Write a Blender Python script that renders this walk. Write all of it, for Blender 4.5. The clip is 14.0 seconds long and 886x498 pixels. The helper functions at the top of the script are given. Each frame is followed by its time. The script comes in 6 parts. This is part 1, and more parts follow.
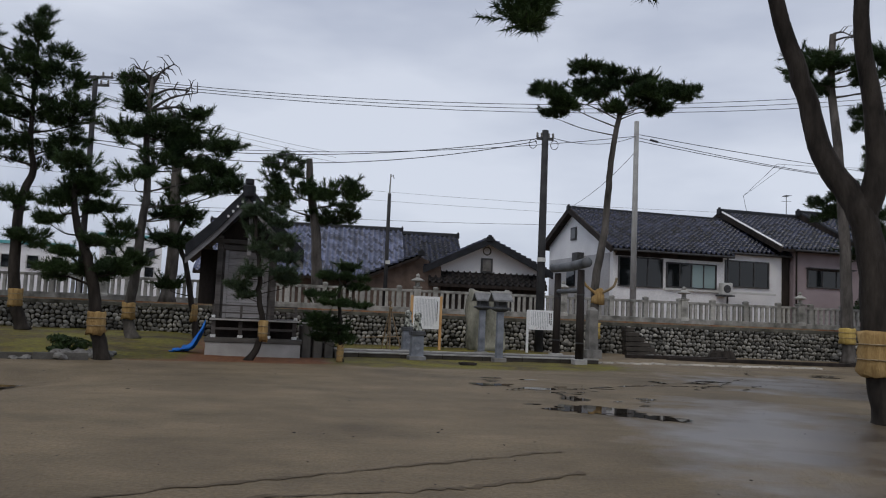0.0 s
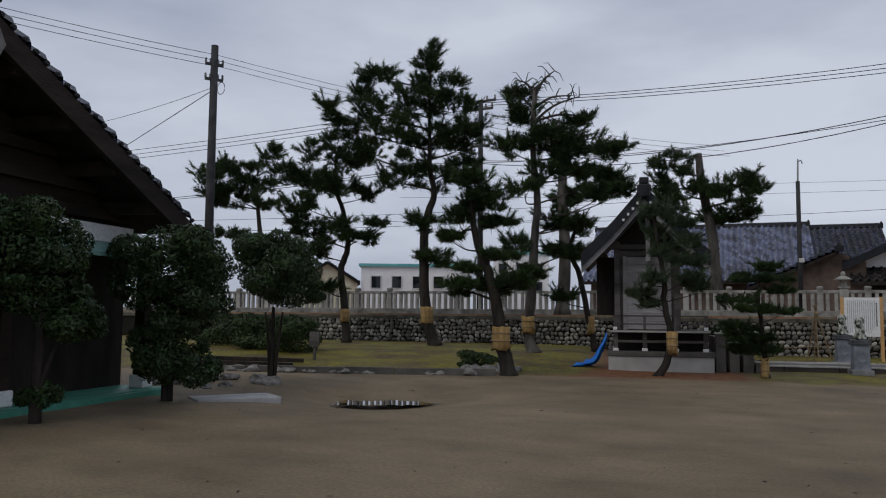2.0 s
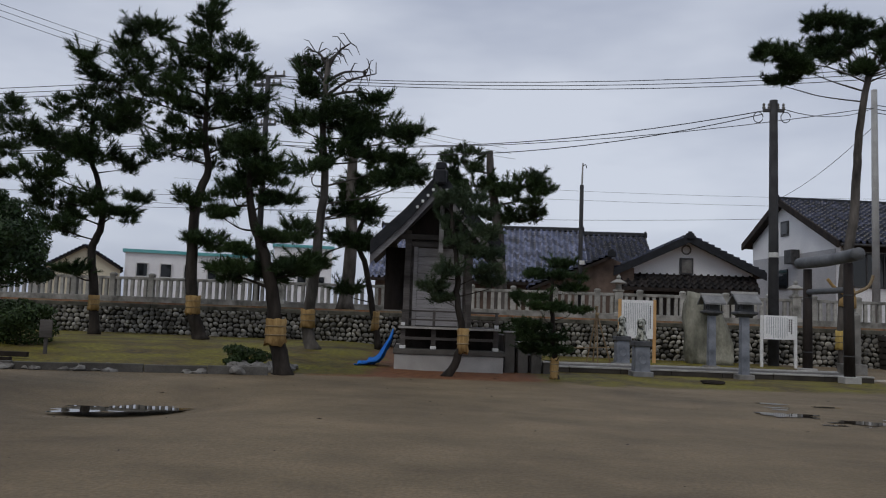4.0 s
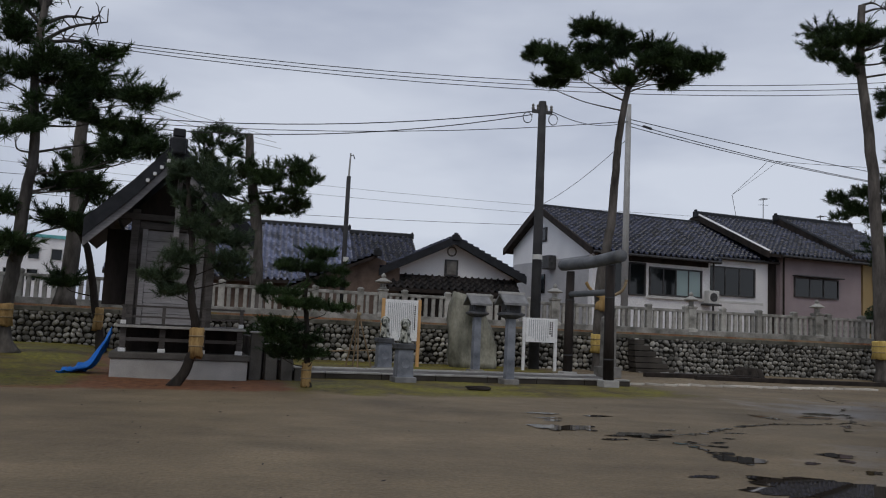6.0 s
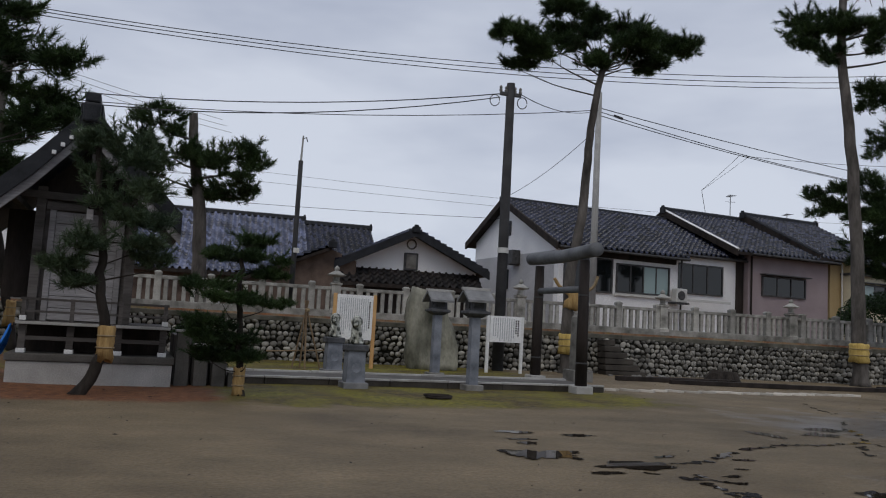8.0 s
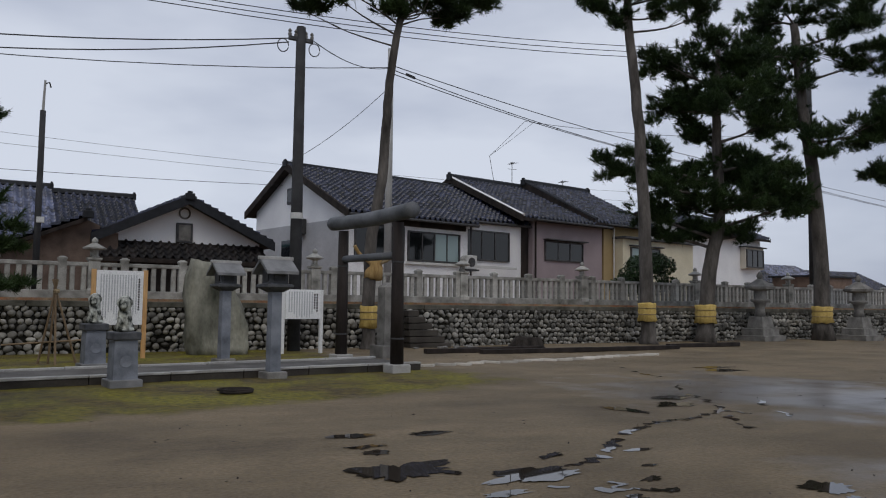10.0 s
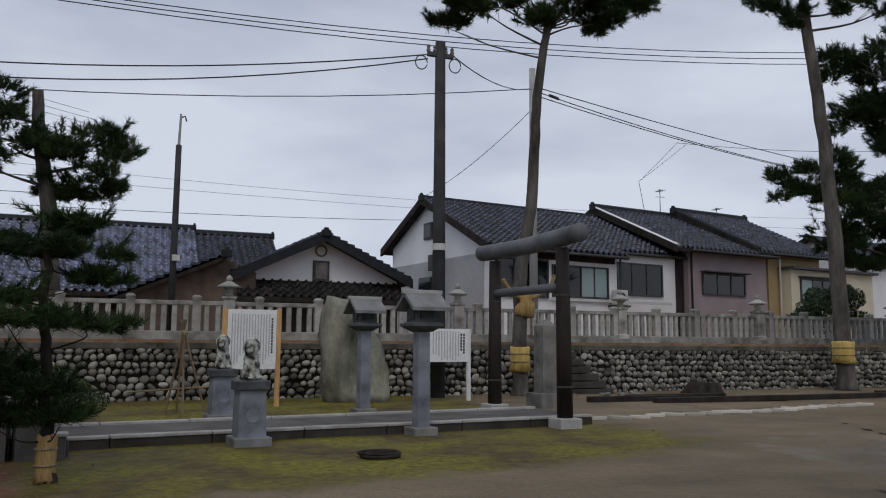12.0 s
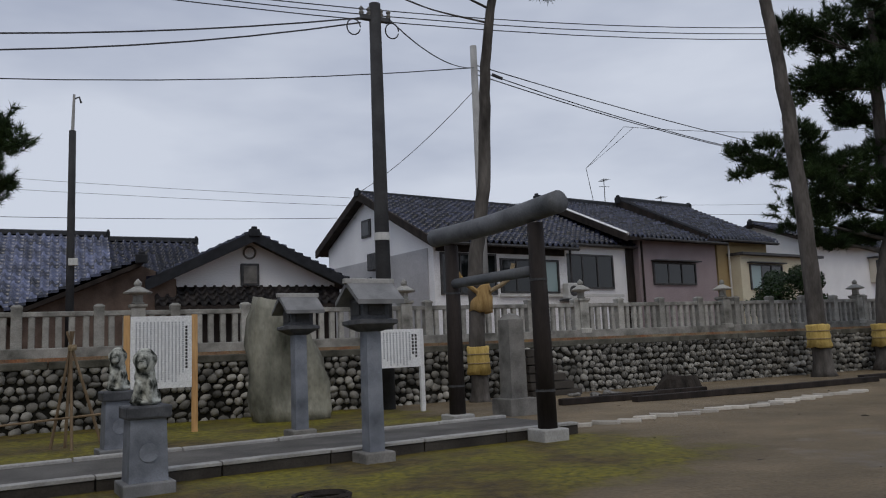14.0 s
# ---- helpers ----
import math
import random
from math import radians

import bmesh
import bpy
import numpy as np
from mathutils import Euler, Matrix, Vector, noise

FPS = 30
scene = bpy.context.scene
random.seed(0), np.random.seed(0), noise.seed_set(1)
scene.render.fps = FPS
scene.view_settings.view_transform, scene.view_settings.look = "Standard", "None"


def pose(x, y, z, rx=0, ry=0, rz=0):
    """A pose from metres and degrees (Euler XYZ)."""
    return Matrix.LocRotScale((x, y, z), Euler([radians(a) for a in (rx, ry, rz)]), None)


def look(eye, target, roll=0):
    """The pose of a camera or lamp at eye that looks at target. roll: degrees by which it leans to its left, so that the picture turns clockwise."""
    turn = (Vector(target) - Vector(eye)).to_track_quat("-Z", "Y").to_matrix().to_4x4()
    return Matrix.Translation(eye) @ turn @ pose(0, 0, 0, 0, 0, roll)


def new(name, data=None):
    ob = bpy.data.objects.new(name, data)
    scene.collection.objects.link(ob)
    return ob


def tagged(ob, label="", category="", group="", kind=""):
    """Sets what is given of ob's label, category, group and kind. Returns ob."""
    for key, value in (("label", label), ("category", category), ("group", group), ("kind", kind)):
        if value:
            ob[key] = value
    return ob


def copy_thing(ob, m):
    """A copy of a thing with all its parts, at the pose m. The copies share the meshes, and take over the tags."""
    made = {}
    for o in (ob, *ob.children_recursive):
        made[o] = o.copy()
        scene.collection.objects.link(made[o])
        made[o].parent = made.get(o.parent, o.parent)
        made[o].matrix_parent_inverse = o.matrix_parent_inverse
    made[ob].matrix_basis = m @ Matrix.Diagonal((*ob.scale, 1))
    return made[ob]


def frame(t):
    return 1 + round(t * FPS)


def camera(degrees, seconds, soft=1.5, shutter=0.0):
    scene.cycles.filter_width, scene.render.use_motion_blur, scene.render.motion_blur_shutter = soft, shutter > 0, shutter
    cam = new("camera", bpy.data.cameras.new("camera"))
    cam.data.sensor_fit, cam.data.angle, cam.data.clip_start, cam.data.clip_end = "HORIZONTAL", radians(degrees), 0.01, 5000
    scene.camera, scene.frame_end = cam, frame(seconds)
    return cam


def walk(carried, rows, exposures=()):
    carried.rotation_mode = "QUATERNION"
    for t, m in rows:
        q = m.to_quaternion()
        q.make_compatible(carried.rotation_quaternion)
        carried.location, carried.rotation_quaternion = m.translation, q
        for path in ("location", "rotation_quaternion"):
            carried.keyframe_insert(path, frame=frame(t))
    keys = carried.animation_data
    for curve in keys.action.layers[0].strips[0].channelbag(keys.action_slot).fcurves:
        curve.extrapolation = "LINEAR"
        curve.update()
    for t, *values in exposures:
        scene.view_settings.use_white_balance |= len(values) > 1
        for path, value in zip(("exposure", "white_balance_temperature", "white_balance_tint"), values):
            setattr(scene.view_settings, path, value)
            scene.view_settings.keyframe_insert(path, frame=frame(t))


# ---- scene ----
cam = camera(58.7, 14.0, soft=1.1)
PATH = [
    (0, (0.732, -0.489, 1.305), (0.638, 1.502, 1.468), 2.4),
    (0.5, (0.593, 0.037, 1.336), (0.123, 1.974, 1.509), 1.9),
    (1, (0.471, 0.424, 1.247), (-0.346, 2.242, 1.411), 1.8),
    (1.5, (0.217, 0.868, 1.249), (-0.779, 2.595, 1.407), 1.1),
    (2, (-0.196, 1.024, 1.297), (-1.187, 2.753, 1.461), 0.5),
    (2.5, (-0.543, 1.515, 1.268), (-1.55, 3.235, 1.427), -0.1),
    (3, (-0.844, 1.935, 1.193), (-1.784, 3.692, 1.358), -0.1),
    (3.5, (-0.949, 2.306, 1.188), (-1.589, 4.193, 1.351), 1.4),
    (4, (-0.966, 2.781, 1.19), (-1.452, 4.714, 1.36), 2.1),
    (4.2, (-0.956, 3.015, 1.147), (-1.321, 4.973, 1.332), 3.1),
    (6.3, (-0.979, 5.152, 1.138), (-0.855, 7.138, 1.337), 2.8),
    (6.5, (-0.909, 5.312, 1.158), (-0.754, 7.297, 1.351), 3.1),
    (7, (-0.858, 5.793, 1.215), (-0.595, 7.765, 1.419), 3.5),
    (7.5, (-0.806, 6.193, 1.206), (-0.617, 8.174, 1.4), 3.4),
    (8, (-0.826, 6.702, 1.227), (-0.634, 8.683, 1.42), 3.2),
    (8.5, (-0.875, 7.186, 1.238), (-0.707, 9.169, 1.43), 2.9),
    (9, (-1.004, 7.802, 1.182), (-0.608, 9.758, 1.326), 2.9),
    (9.2, (-0.988, 8.046, 1.188), (-0.365, 9.942, 1.317), 2.9),
    (11.3, (-0.812, 10.439, 1.273), (-0.031, 12.269, 1.479), -0.4),
    (11.5, (-0.783, 10.673, 1.276), (-0.102, 12.539, 1.508), -0.7),
    (12, (-0.716, 11.204, 1.264), (-0.291, 13.144, 1.501), 0.4),
    (12.5, (-0.617, 11.761, 1.249), (0.015, 13.645, 1.472), 0.9),
    (13, (-0.577, 12.311, 1.231), (-0.124, 14.243, 1.476), 0.2),
    (13.5, (-0.514, 12.914, 1.225), (-0.152, 14.866, 1.47), -0.3),
    (14, (-0.394, 13.443, 1.213), (0.188, 15.341, 1.459), -2.4),
]
walk(cam, [(t, look(eye, target, roll)) for t, eye, target, roll in PATH], exposures=[(0, -0.03), (1, -0.1), (2.3, -0.22), (3, -0.12), (4, -0.14), (7, -0.15), (8, -0.12), (9, -0.09), (11.5, -0.06), (12.5, -0.12), (14, -0.14)])

# ---- world and sun: an overcast, bright grey day ----
world = bpy.data.worlds.new("overcast")
scene.world = world
world.use_nodes = True
wn, wl = world.node_tree.nodes, world.node_tree.links
wn.clear()
sky = wn.new("ShaderNodeTexSky")
sky.sky_type, sky.sun_disc = "NISHITA", False
sky.sun_elevation, sky.sun_rotation = radians(52), radians(195)
coord = wn.new("ShaderNodeTexCoord")
wmap = wn.new("ShaderNodeMapping")
wmap.inputs["Scale"].default_value = (1.0, 1.0, 3.2)
clouds = wn.new("ShaderNodeTexNoise")
clouds.inputs["Scale"].default_value, clouds.inputs["Detail"].default_value = 1.7, 5
clouds.inputs["Roughness"].default_value = 0.5
tones = wn.new("ShaderNodeValToRGB")
tones.color_ramp.elements[0].position, tones.color_ramp.elements[0].color = 0.36, (0.385, 0.43, 0.555, 1)
tones.color_ramp.elements[1].position, tones.color_ramp.elements[1].color = 0.64, (0.68, 0.725, 0.83, 1)
veil = wn.new("ShaderNodeMixRGB")
veil.inputs[0].default_value = 0.93
dim = wn.new("ShaderNodeVectorMath")
dim.operation = "SCALE"
dim.inputs["Scale"].default_value = 0.12
back = wn.new("ShaderNodeBackground")
wout = wn.new("ShaderNodeOutputWorld")
wl.new(coord.outputs["Generated"], wmap.inputs[0])
wl.new(wmap.outputs[0], clouds.inputs["Vector"])
wl.new(clouds.outputs[0], tones.inputs[0])
wl.new(sky.outputs[0], dim.inputs[0])
wl.new(dim.outputs[0], veil.inputs[1])
wl.new(tones.outputs[0], veil.inputs[2])
wl.new(veil.outputs[0], back.inputs[0])
back.inputs[1].default_value = 1.0
wl.new(back.outputs[0], wout.inputs[0])
sun_data = bpy.data.lights.new("sun", "SUN")
sun_data.energy, sun_data.angle, sun_data.color = 0.75, radians(30), (1, 0.92, 0.8)
sun = new("sun", sun_data)
sun.rotation_euler = (radians(38), 0, radians(-15))


# ---- materials ----
def mat(name, a, b, scale=6.0, rough=0.8, bump=0.2, fine=60.0, metal=0.0, rand=0.0, stretch=(1, 1, 1), spec=0.22, spread=0.22, islands=False):
    """Two colours mixed by a broad noise, broken up by a fine one, with fine relief."""
    m = bpy.data.materials.new(name)
    m.use_nodes = True
    n, l = m.node_tree.nodes, m.node_tree.links
    bsdf = n["Principled BSDF"]
    tc, mp = n.new("ShaderNodeTexCoord"), n.new("ShaderNodeMapping")
    mp.inputs["Scale"].default_value = stretch
    l.new(tc.outputs["Object"], mp.inputs[0])
    big, small = n.new("ShaderNodeTexNoise"), n.new("ShaderNodeTexNoise")
    big.inputs["Scale"].default_value, big.inputs["Detail"].default_value = scale, 6
    small.inputs["Scale"].default_value, small.inputs["Detail"].default_value = fine, 4
    ramp = n.new("ShaderNodeValToRGB")
    ramp.color_ramp.elements[0].position, ramp.color_ramp.elements[0].color = 0.5 - spread, (*a, 1)
    ramp.color_ramp.elements[1].position, ramp.color_ramp.elements[1].color = 0.5 + spread, (*b, 1)
    grain = n.new("ShaderNodeMapRange")
    grain.inputs["To Min"].default_value, grain.inputs["To Max"].default_value = 0.62, 1.38
    hsv = n.new("ShaderNodeHueSaturation")
    l.new(mp.outputs[0], big.inputs["Vector"])
    l.new(mp.outputs[0], small.inputs["Vector"])
    l.new(big.outputs[0], ramp.inputs[0])
    l.new(small.outputs[0], grain.inputs[0])
    l.new(ramp.outputs[0], hsv.inputs["Color"])
    value = grain.outputs[0]
    if rand:
        info = n.new("ShaderNodeNewGeometry" if islands else "ShaderNodeObjectInfo")
        r = n.new("ShaderNodeMapRange")
        r.inputs["To Min"].default_value, r.inputs["To Max"].default_value = 1 - rand, 1 + rand
        l.new(info.outputs["Random Per Island" if islands else "Random"], r.inputs[0])
        mul = n.new("ShaderNodeMath")
        mul.operation = "MULTIPLY"
        l.new(value, mul.inputs[0])
        l.new(r.outputs[0], mul.inputs[1])
        value = mul.outputs[0]
    l.new(value, hsv.inputs["Value"])
    l.new(hsv.outputs[0], bsdf.inputs["Base Color"])
    bsdf.inputs["Roughness"].default_value, bsdf.inputs["Metallic"].default_value = rough, metal
    bsdf.inputs["Specular IOR Level"].default_value = spec
    if bump:
        bp = n.new("ShaderNodeBump")
        bp.inputs["Strength"].default_value, bp.inputs["Distance"].default_value = bump, 0.02
        l.new(small.outputs[0], bp.inputs["Height"])
        l.new(bp.outputs[0], bsdf.inputs["Normal"])
    return m


M = dict(
    bark=mat("bark", (0.009, 0.007, 0.006), (0.05, 0.042, 0.035), 5, 0.9, 0.9, 26, stretch=(1, 1, 0.3)),
    pale_bark=mat("pale_bark", (0.028, 0.025, 0.022), (0.145, 0.131, 0.118), 4, 0.9, 0.9, 22, stretch=(1, 1, 0.3)),
    dead=mat("dead_wood", (0.03, 0.027, 0.025), (0.09, 0.083, 0.078), 6, 0.85, 0.3),
    needle=mat("pine_needles", (0.008, 0.021, 0.008), (0.046, 0.079, 0.022), 1.3, 0.6, 0, 9, rand=0.35, islands=True),
    needle_soft=mat("pale_pine_needles", (0.026, 0.048, 0.026), (0.082, 0.115, 0.06), 2.0, 0.6, 0, 9, rand=0.35, islands=True),
    leaf=mat("camellia_leaves", (0.01, 0.026, 0.007), (0.036, 0.068, 0.018), 2.5, 0.5, 0, 9, rand=0.45, islands=True, spec=0.3),
    shrub=mat("shrub_leaves", (0.012, 0.026, 0.008), (0.05, 0.08, 0.025), 2.5, 0.6, 0, 9, rand=0.4, islands=True),
    straw=mat("straw", (0.26, 0.16, 0.06), (0.47, 0.32, 0.14), 9, 0.9, 0.6, 70, stretch=(1, 1, 0.15)),
    straw_yellow=mat("yellow_straw", (0.42, 0.29, 0.08), (0.62, 0.46, 0.16), 9, 0.9, 0.6, 70, stretch=(1, 1, 0.15)),
    rope=mat("rope", (0.2, 0.15, 0.09), (0.36, 0.28, 0.17), 20, 0.9, 0.5),
    stone=mat("grey_stone", (0.1, 0.095, 0.087), (0.28, 0.27, 0.25), 3.0, 0.85, 0.4, 45),
    granite=mat("granite", (0.1, 0.102, 0.105), (0.26, 0.26, 0.26), 3, 0.7, 0.15, 120),
    blue_granite=mat("blue_granite", (0.1, 0.11, 0.13), (0.29, 0.31, 0.35), 3, 0.6, 0.12, 120),
    slate=mat("slate_cap", (0.03, 0.032, 0.037), (0.12, 0.123, 0.13), 6, 0.6, 0.15, 60),
    rock=mat("standing_rock", (0.035, 0.037, 0.026), (0.36, 0.35, 0.285), 1.9, 0.85, 0.7, 18, stretch=(1, 1, 0.5)),
    cobble=mat("cobbles", (0.05, 0.048, 0.041), (0.37, 0.356, 0.32), 2.0, 0.75, 0.4, 40, rand=0.6),
    cobble_all=mat("cobble_mass", (0.05, 0.048, 0.041), (0.37, 0.356, 0.32), 2.0, 0.75, 0.4, 40, rand=0.6, islands=True),
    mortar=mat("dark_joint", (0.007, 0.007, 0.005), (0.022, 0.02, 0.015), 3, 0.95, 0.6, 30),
    coping=mat("mossy_coping", (0.035, 0.034, 0.025), (0.15, 0.143, 0.118), 2.6, 0.9, 0.5, 30),
    fence=mat("fence_stone", (0.12, 0.12, 0.105), (0.5, 0.49, 0.45), 3, 0.85, 0.35, 50, rand=0.25),
    concrete=mat("concrete", (0.3, 0.295, 0.28), (0.46, 0.45, 0.43), 2, 0.85, 0.2, 50),
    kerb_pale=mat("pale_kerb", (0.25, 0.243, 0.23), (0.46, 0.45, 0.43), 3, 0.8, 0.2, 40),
    kerb=mat("dark_kerb", (0.022, 0.019, 0.016), (0.075, 0.066, 0.056), 2, 0.75, 0.3, 40),
    concrete_dark=mat("damp_concrete", (0.06, 0.056, 0.05), (0.14, 0.132, 0.12), 2, 0.7, 0.3, 40),
    white=mat("white_paint", (0.66, 0.66, 0.66), (0.8, 0.8, 0.8), 3, 0.6, 0.05, 60),
    plaster=mat("white_plaster", (0.72, 0.72, 0.73), (0.84, 0.84, 0.84), 0.8, 0.85, 0.08, 30),
    grey_render=mat("grey_render", (0.36, 0.36, 0.37), (0.48, 0.48, 0.49), 0.8, 0.85, 0.1, 30),
    beige=mat("beige_render", (0.5, 0.47, 0.4), (0.62, 0.58, 0.5), 0.7, 0.85, 0.1, 30),
    mauve=mat("mauve_render", (0.26, 0.21, 0.22), (0.36, 0.3, 0.31), 0.7, 0.85, 0.1, 30),
    cream=mat("cream_render", (0.55, 0.5, 0.36), (0.68, 0.63, 0.48), 0.7, 0.85, 0.1, 30),
    ochre=mat("ochre_render", (0.3, 0.22, 0.11), (0.42, 0.32, 0.17), 0.7, 0.85, 0.1, 30),
    rust=mat("brown_boards", (0.07, 0.05, 0.04), (0.17, 0.125, 0.1), 2, 0.8, 0.2, 30),
    tile=mat("glazed_tiles", (0.006, 0.007, 0.014), (0.03, 0.034, 0.06), 1.5, 0.2, 0.05, 30, rand=0.85, islands=True, spec=0.38),
    tile_blue=mat("blue_grey_tiles", (0.045, 0.053, 0.09), (0.11, 0.126, 0.205), 1.5, 0.22, 0.05, 30, rand=0.75, islands=True, spec=0.6),
    brown_tile=mat("dark_brown_tiles", (0.006, 0.005, 0.005), (0.02, 0.016, 0.015), 1.5, 0.5, 0.05, 30, rand=0.7, islands=True),
    ridge=mat("ridge_tiles", (0.008, 0.009, 0.011), (0.026, 0.028, 0.033), 4, 0.55, 0.2, 40),
    old_wood=mat("weathered_wood", (0.04, 0.036, 0.033), (0.15, 0.138, 0.132), 3, 0.85, 0.5, 40, stretch=(0.15, 1, 1), rand=0.15),
    grey_board=mat("grey_boards", (0.17, 0.163, 0.165), (0.36, 0.35, 0.36), 3, 0.85, 0.5, 40, stretch=(0.15, 1, 1), rand=0.18),
    dark_wood=mat("dark_wood", (0.01, 0.008, 0.007), (0.04, 0.031, 0.026), 4, 0.8, 0.4, 40, stretch=(1, 1, 0.2)),
    brown_wood=mat("brown_wood", (0.011, 0.008, 0.006), (0.036, 0.026, 0.02), 4, 0.75, 0.4, 40, stretch=(0.2, 1, 1)),
    fresh_wood=mat("fresh_wood", (0.5, 0.27, 0.11), (0.72, 0.47, 0.22), 5, 0.7, 0.3, 40, stretch=(1, 1, 0.12)),
    board=mat("pale_board", (0.4, 0.37, 0.32), (0.58, 0.54, 0.48), 4, 0.8, 0.2, 50, rand=0.25),
    iron=mat("dark_iron", (0.04, 0.04, 0.042), (0.1, 0.1, 0.1), 6, 0.55, 0.1, 40, metal=0.3),
    torii=mat("torii_post", (0.012, 0.009, 0.008), (0.045, 0.036, 0.032), 4, 0.75, 0.4, 40, stretch=(1, 1, 0.2)),
    torii_top=mat("torii_lintel", (0.08, 0.085, 0.09), (0.165, 0.17, 0.18), 3, 0.6, 0.2, 40),
    pole=mat("pole_concrete", (0.026, 0.026, 0.028), (0.065, 0.065, 0.067), 2, 0.8, 0.2, 40),
    pale_pole=mat("pale_pole", (0.3, 0.3, 0.29), (0.42, 0.42, 0.41), 2, 0.8, 0.15, 40),
    wire=mat("wire", (0.03, 0.03, 0.033), (0.06, 0.06, 0.065), 2, 0.6, 0),
    tarp=mat("blue_tarp", (0.01, 0.12, 0.5), (0.03, 0.24, 0.75), 3, 0.45, 0.5, 14),
    paper=mat("sign_board", (0.76, 0.77, 0.77), (0.86, 0.86, 0.86), 2, 0.5, 0.03, 50),
    ink=mat("ink", (0.03, 0.03, 0.03), (0.07, 0.07, 0.07), 9, 0.7, 0),
    pale_ink=mat("faded_ink", (0.3, 0.31, 0.33), (0.5, 0.51, 0.53), 9, 0.7, 0),
    stake=mat("brown_bamboo", (0.13, 0.09, 0.055), (0.3, 0.22, 0.14), 5, 0.8, 0.3, 40, stretch=(1, 1, 0.2)),
    copper=mat("green_copper", (0.12, 0.25, 0.22), (0.25, 0.4, 0.36), 3, 0.6, 0.15, 40),
    green_floor=mat("green_floor_mat", (0.05, 0.22, 0.16), (0.1, 0.32, 0.24), 3, 0.5, 0.2, 60),
    teal=mat("teal_roof", (0.1, 0.34, 0.36), (0.18, 0.46, 0.47), 3, 0.5, 0.05, 40),
    track=mat("damp_sand", (0.085, 0.062, 0.036), (0.14, 0.105, 0.063), 4, 0.7, 0.5, 40),
    lichen=mat("lichen_stone", (0.025, 0.028, 0.022), (0.55, 0.56, 0.5), 9, 0.9, 0.6, 60, spread=0.1),
    orange=mat("rusty_sheet", (0.12, 0.08, 0.06), (0.22, 0.15, 0.11), 2, 0.6, 0.1),
    plastic=mat("pale_plastic", (0.5, 0.5, 0.48), (0.62, 0.62, 0.6), 4, 0.5, 0.05),
)


def glass_mat(name, col, rough=0.04):
    m = bpy.data.materials.new(name)
    m.use_nodes = True
    b = m.node_tree.nodes["Principled BSDF"]
    b.inputs["Base Color"].default_value, b.inputs["Roughness"].default_value = (*col, 1), rough
    b.inputs["Specular IOR Level"].default_value = 0.45
    return m


M["glass"] = glass_mat("window_glass", (0.008, 0.01, 0.011))
M["curtain_glass"] = glass_mat("curtained_glass", (0.25, 0.34, 0.34), 0.12)
M["water"] = glass_mat("puddle_water", (0.028, 0.023, 0.018), 0.015)
M["water"].node_tree.nodes["Principled BSDF"].inputs["IOR"].default_value = 1.33
M["water"].node_tree.nodes["Principled BSDF"].inputs["Specular IOR Level"].default_value = 0.5


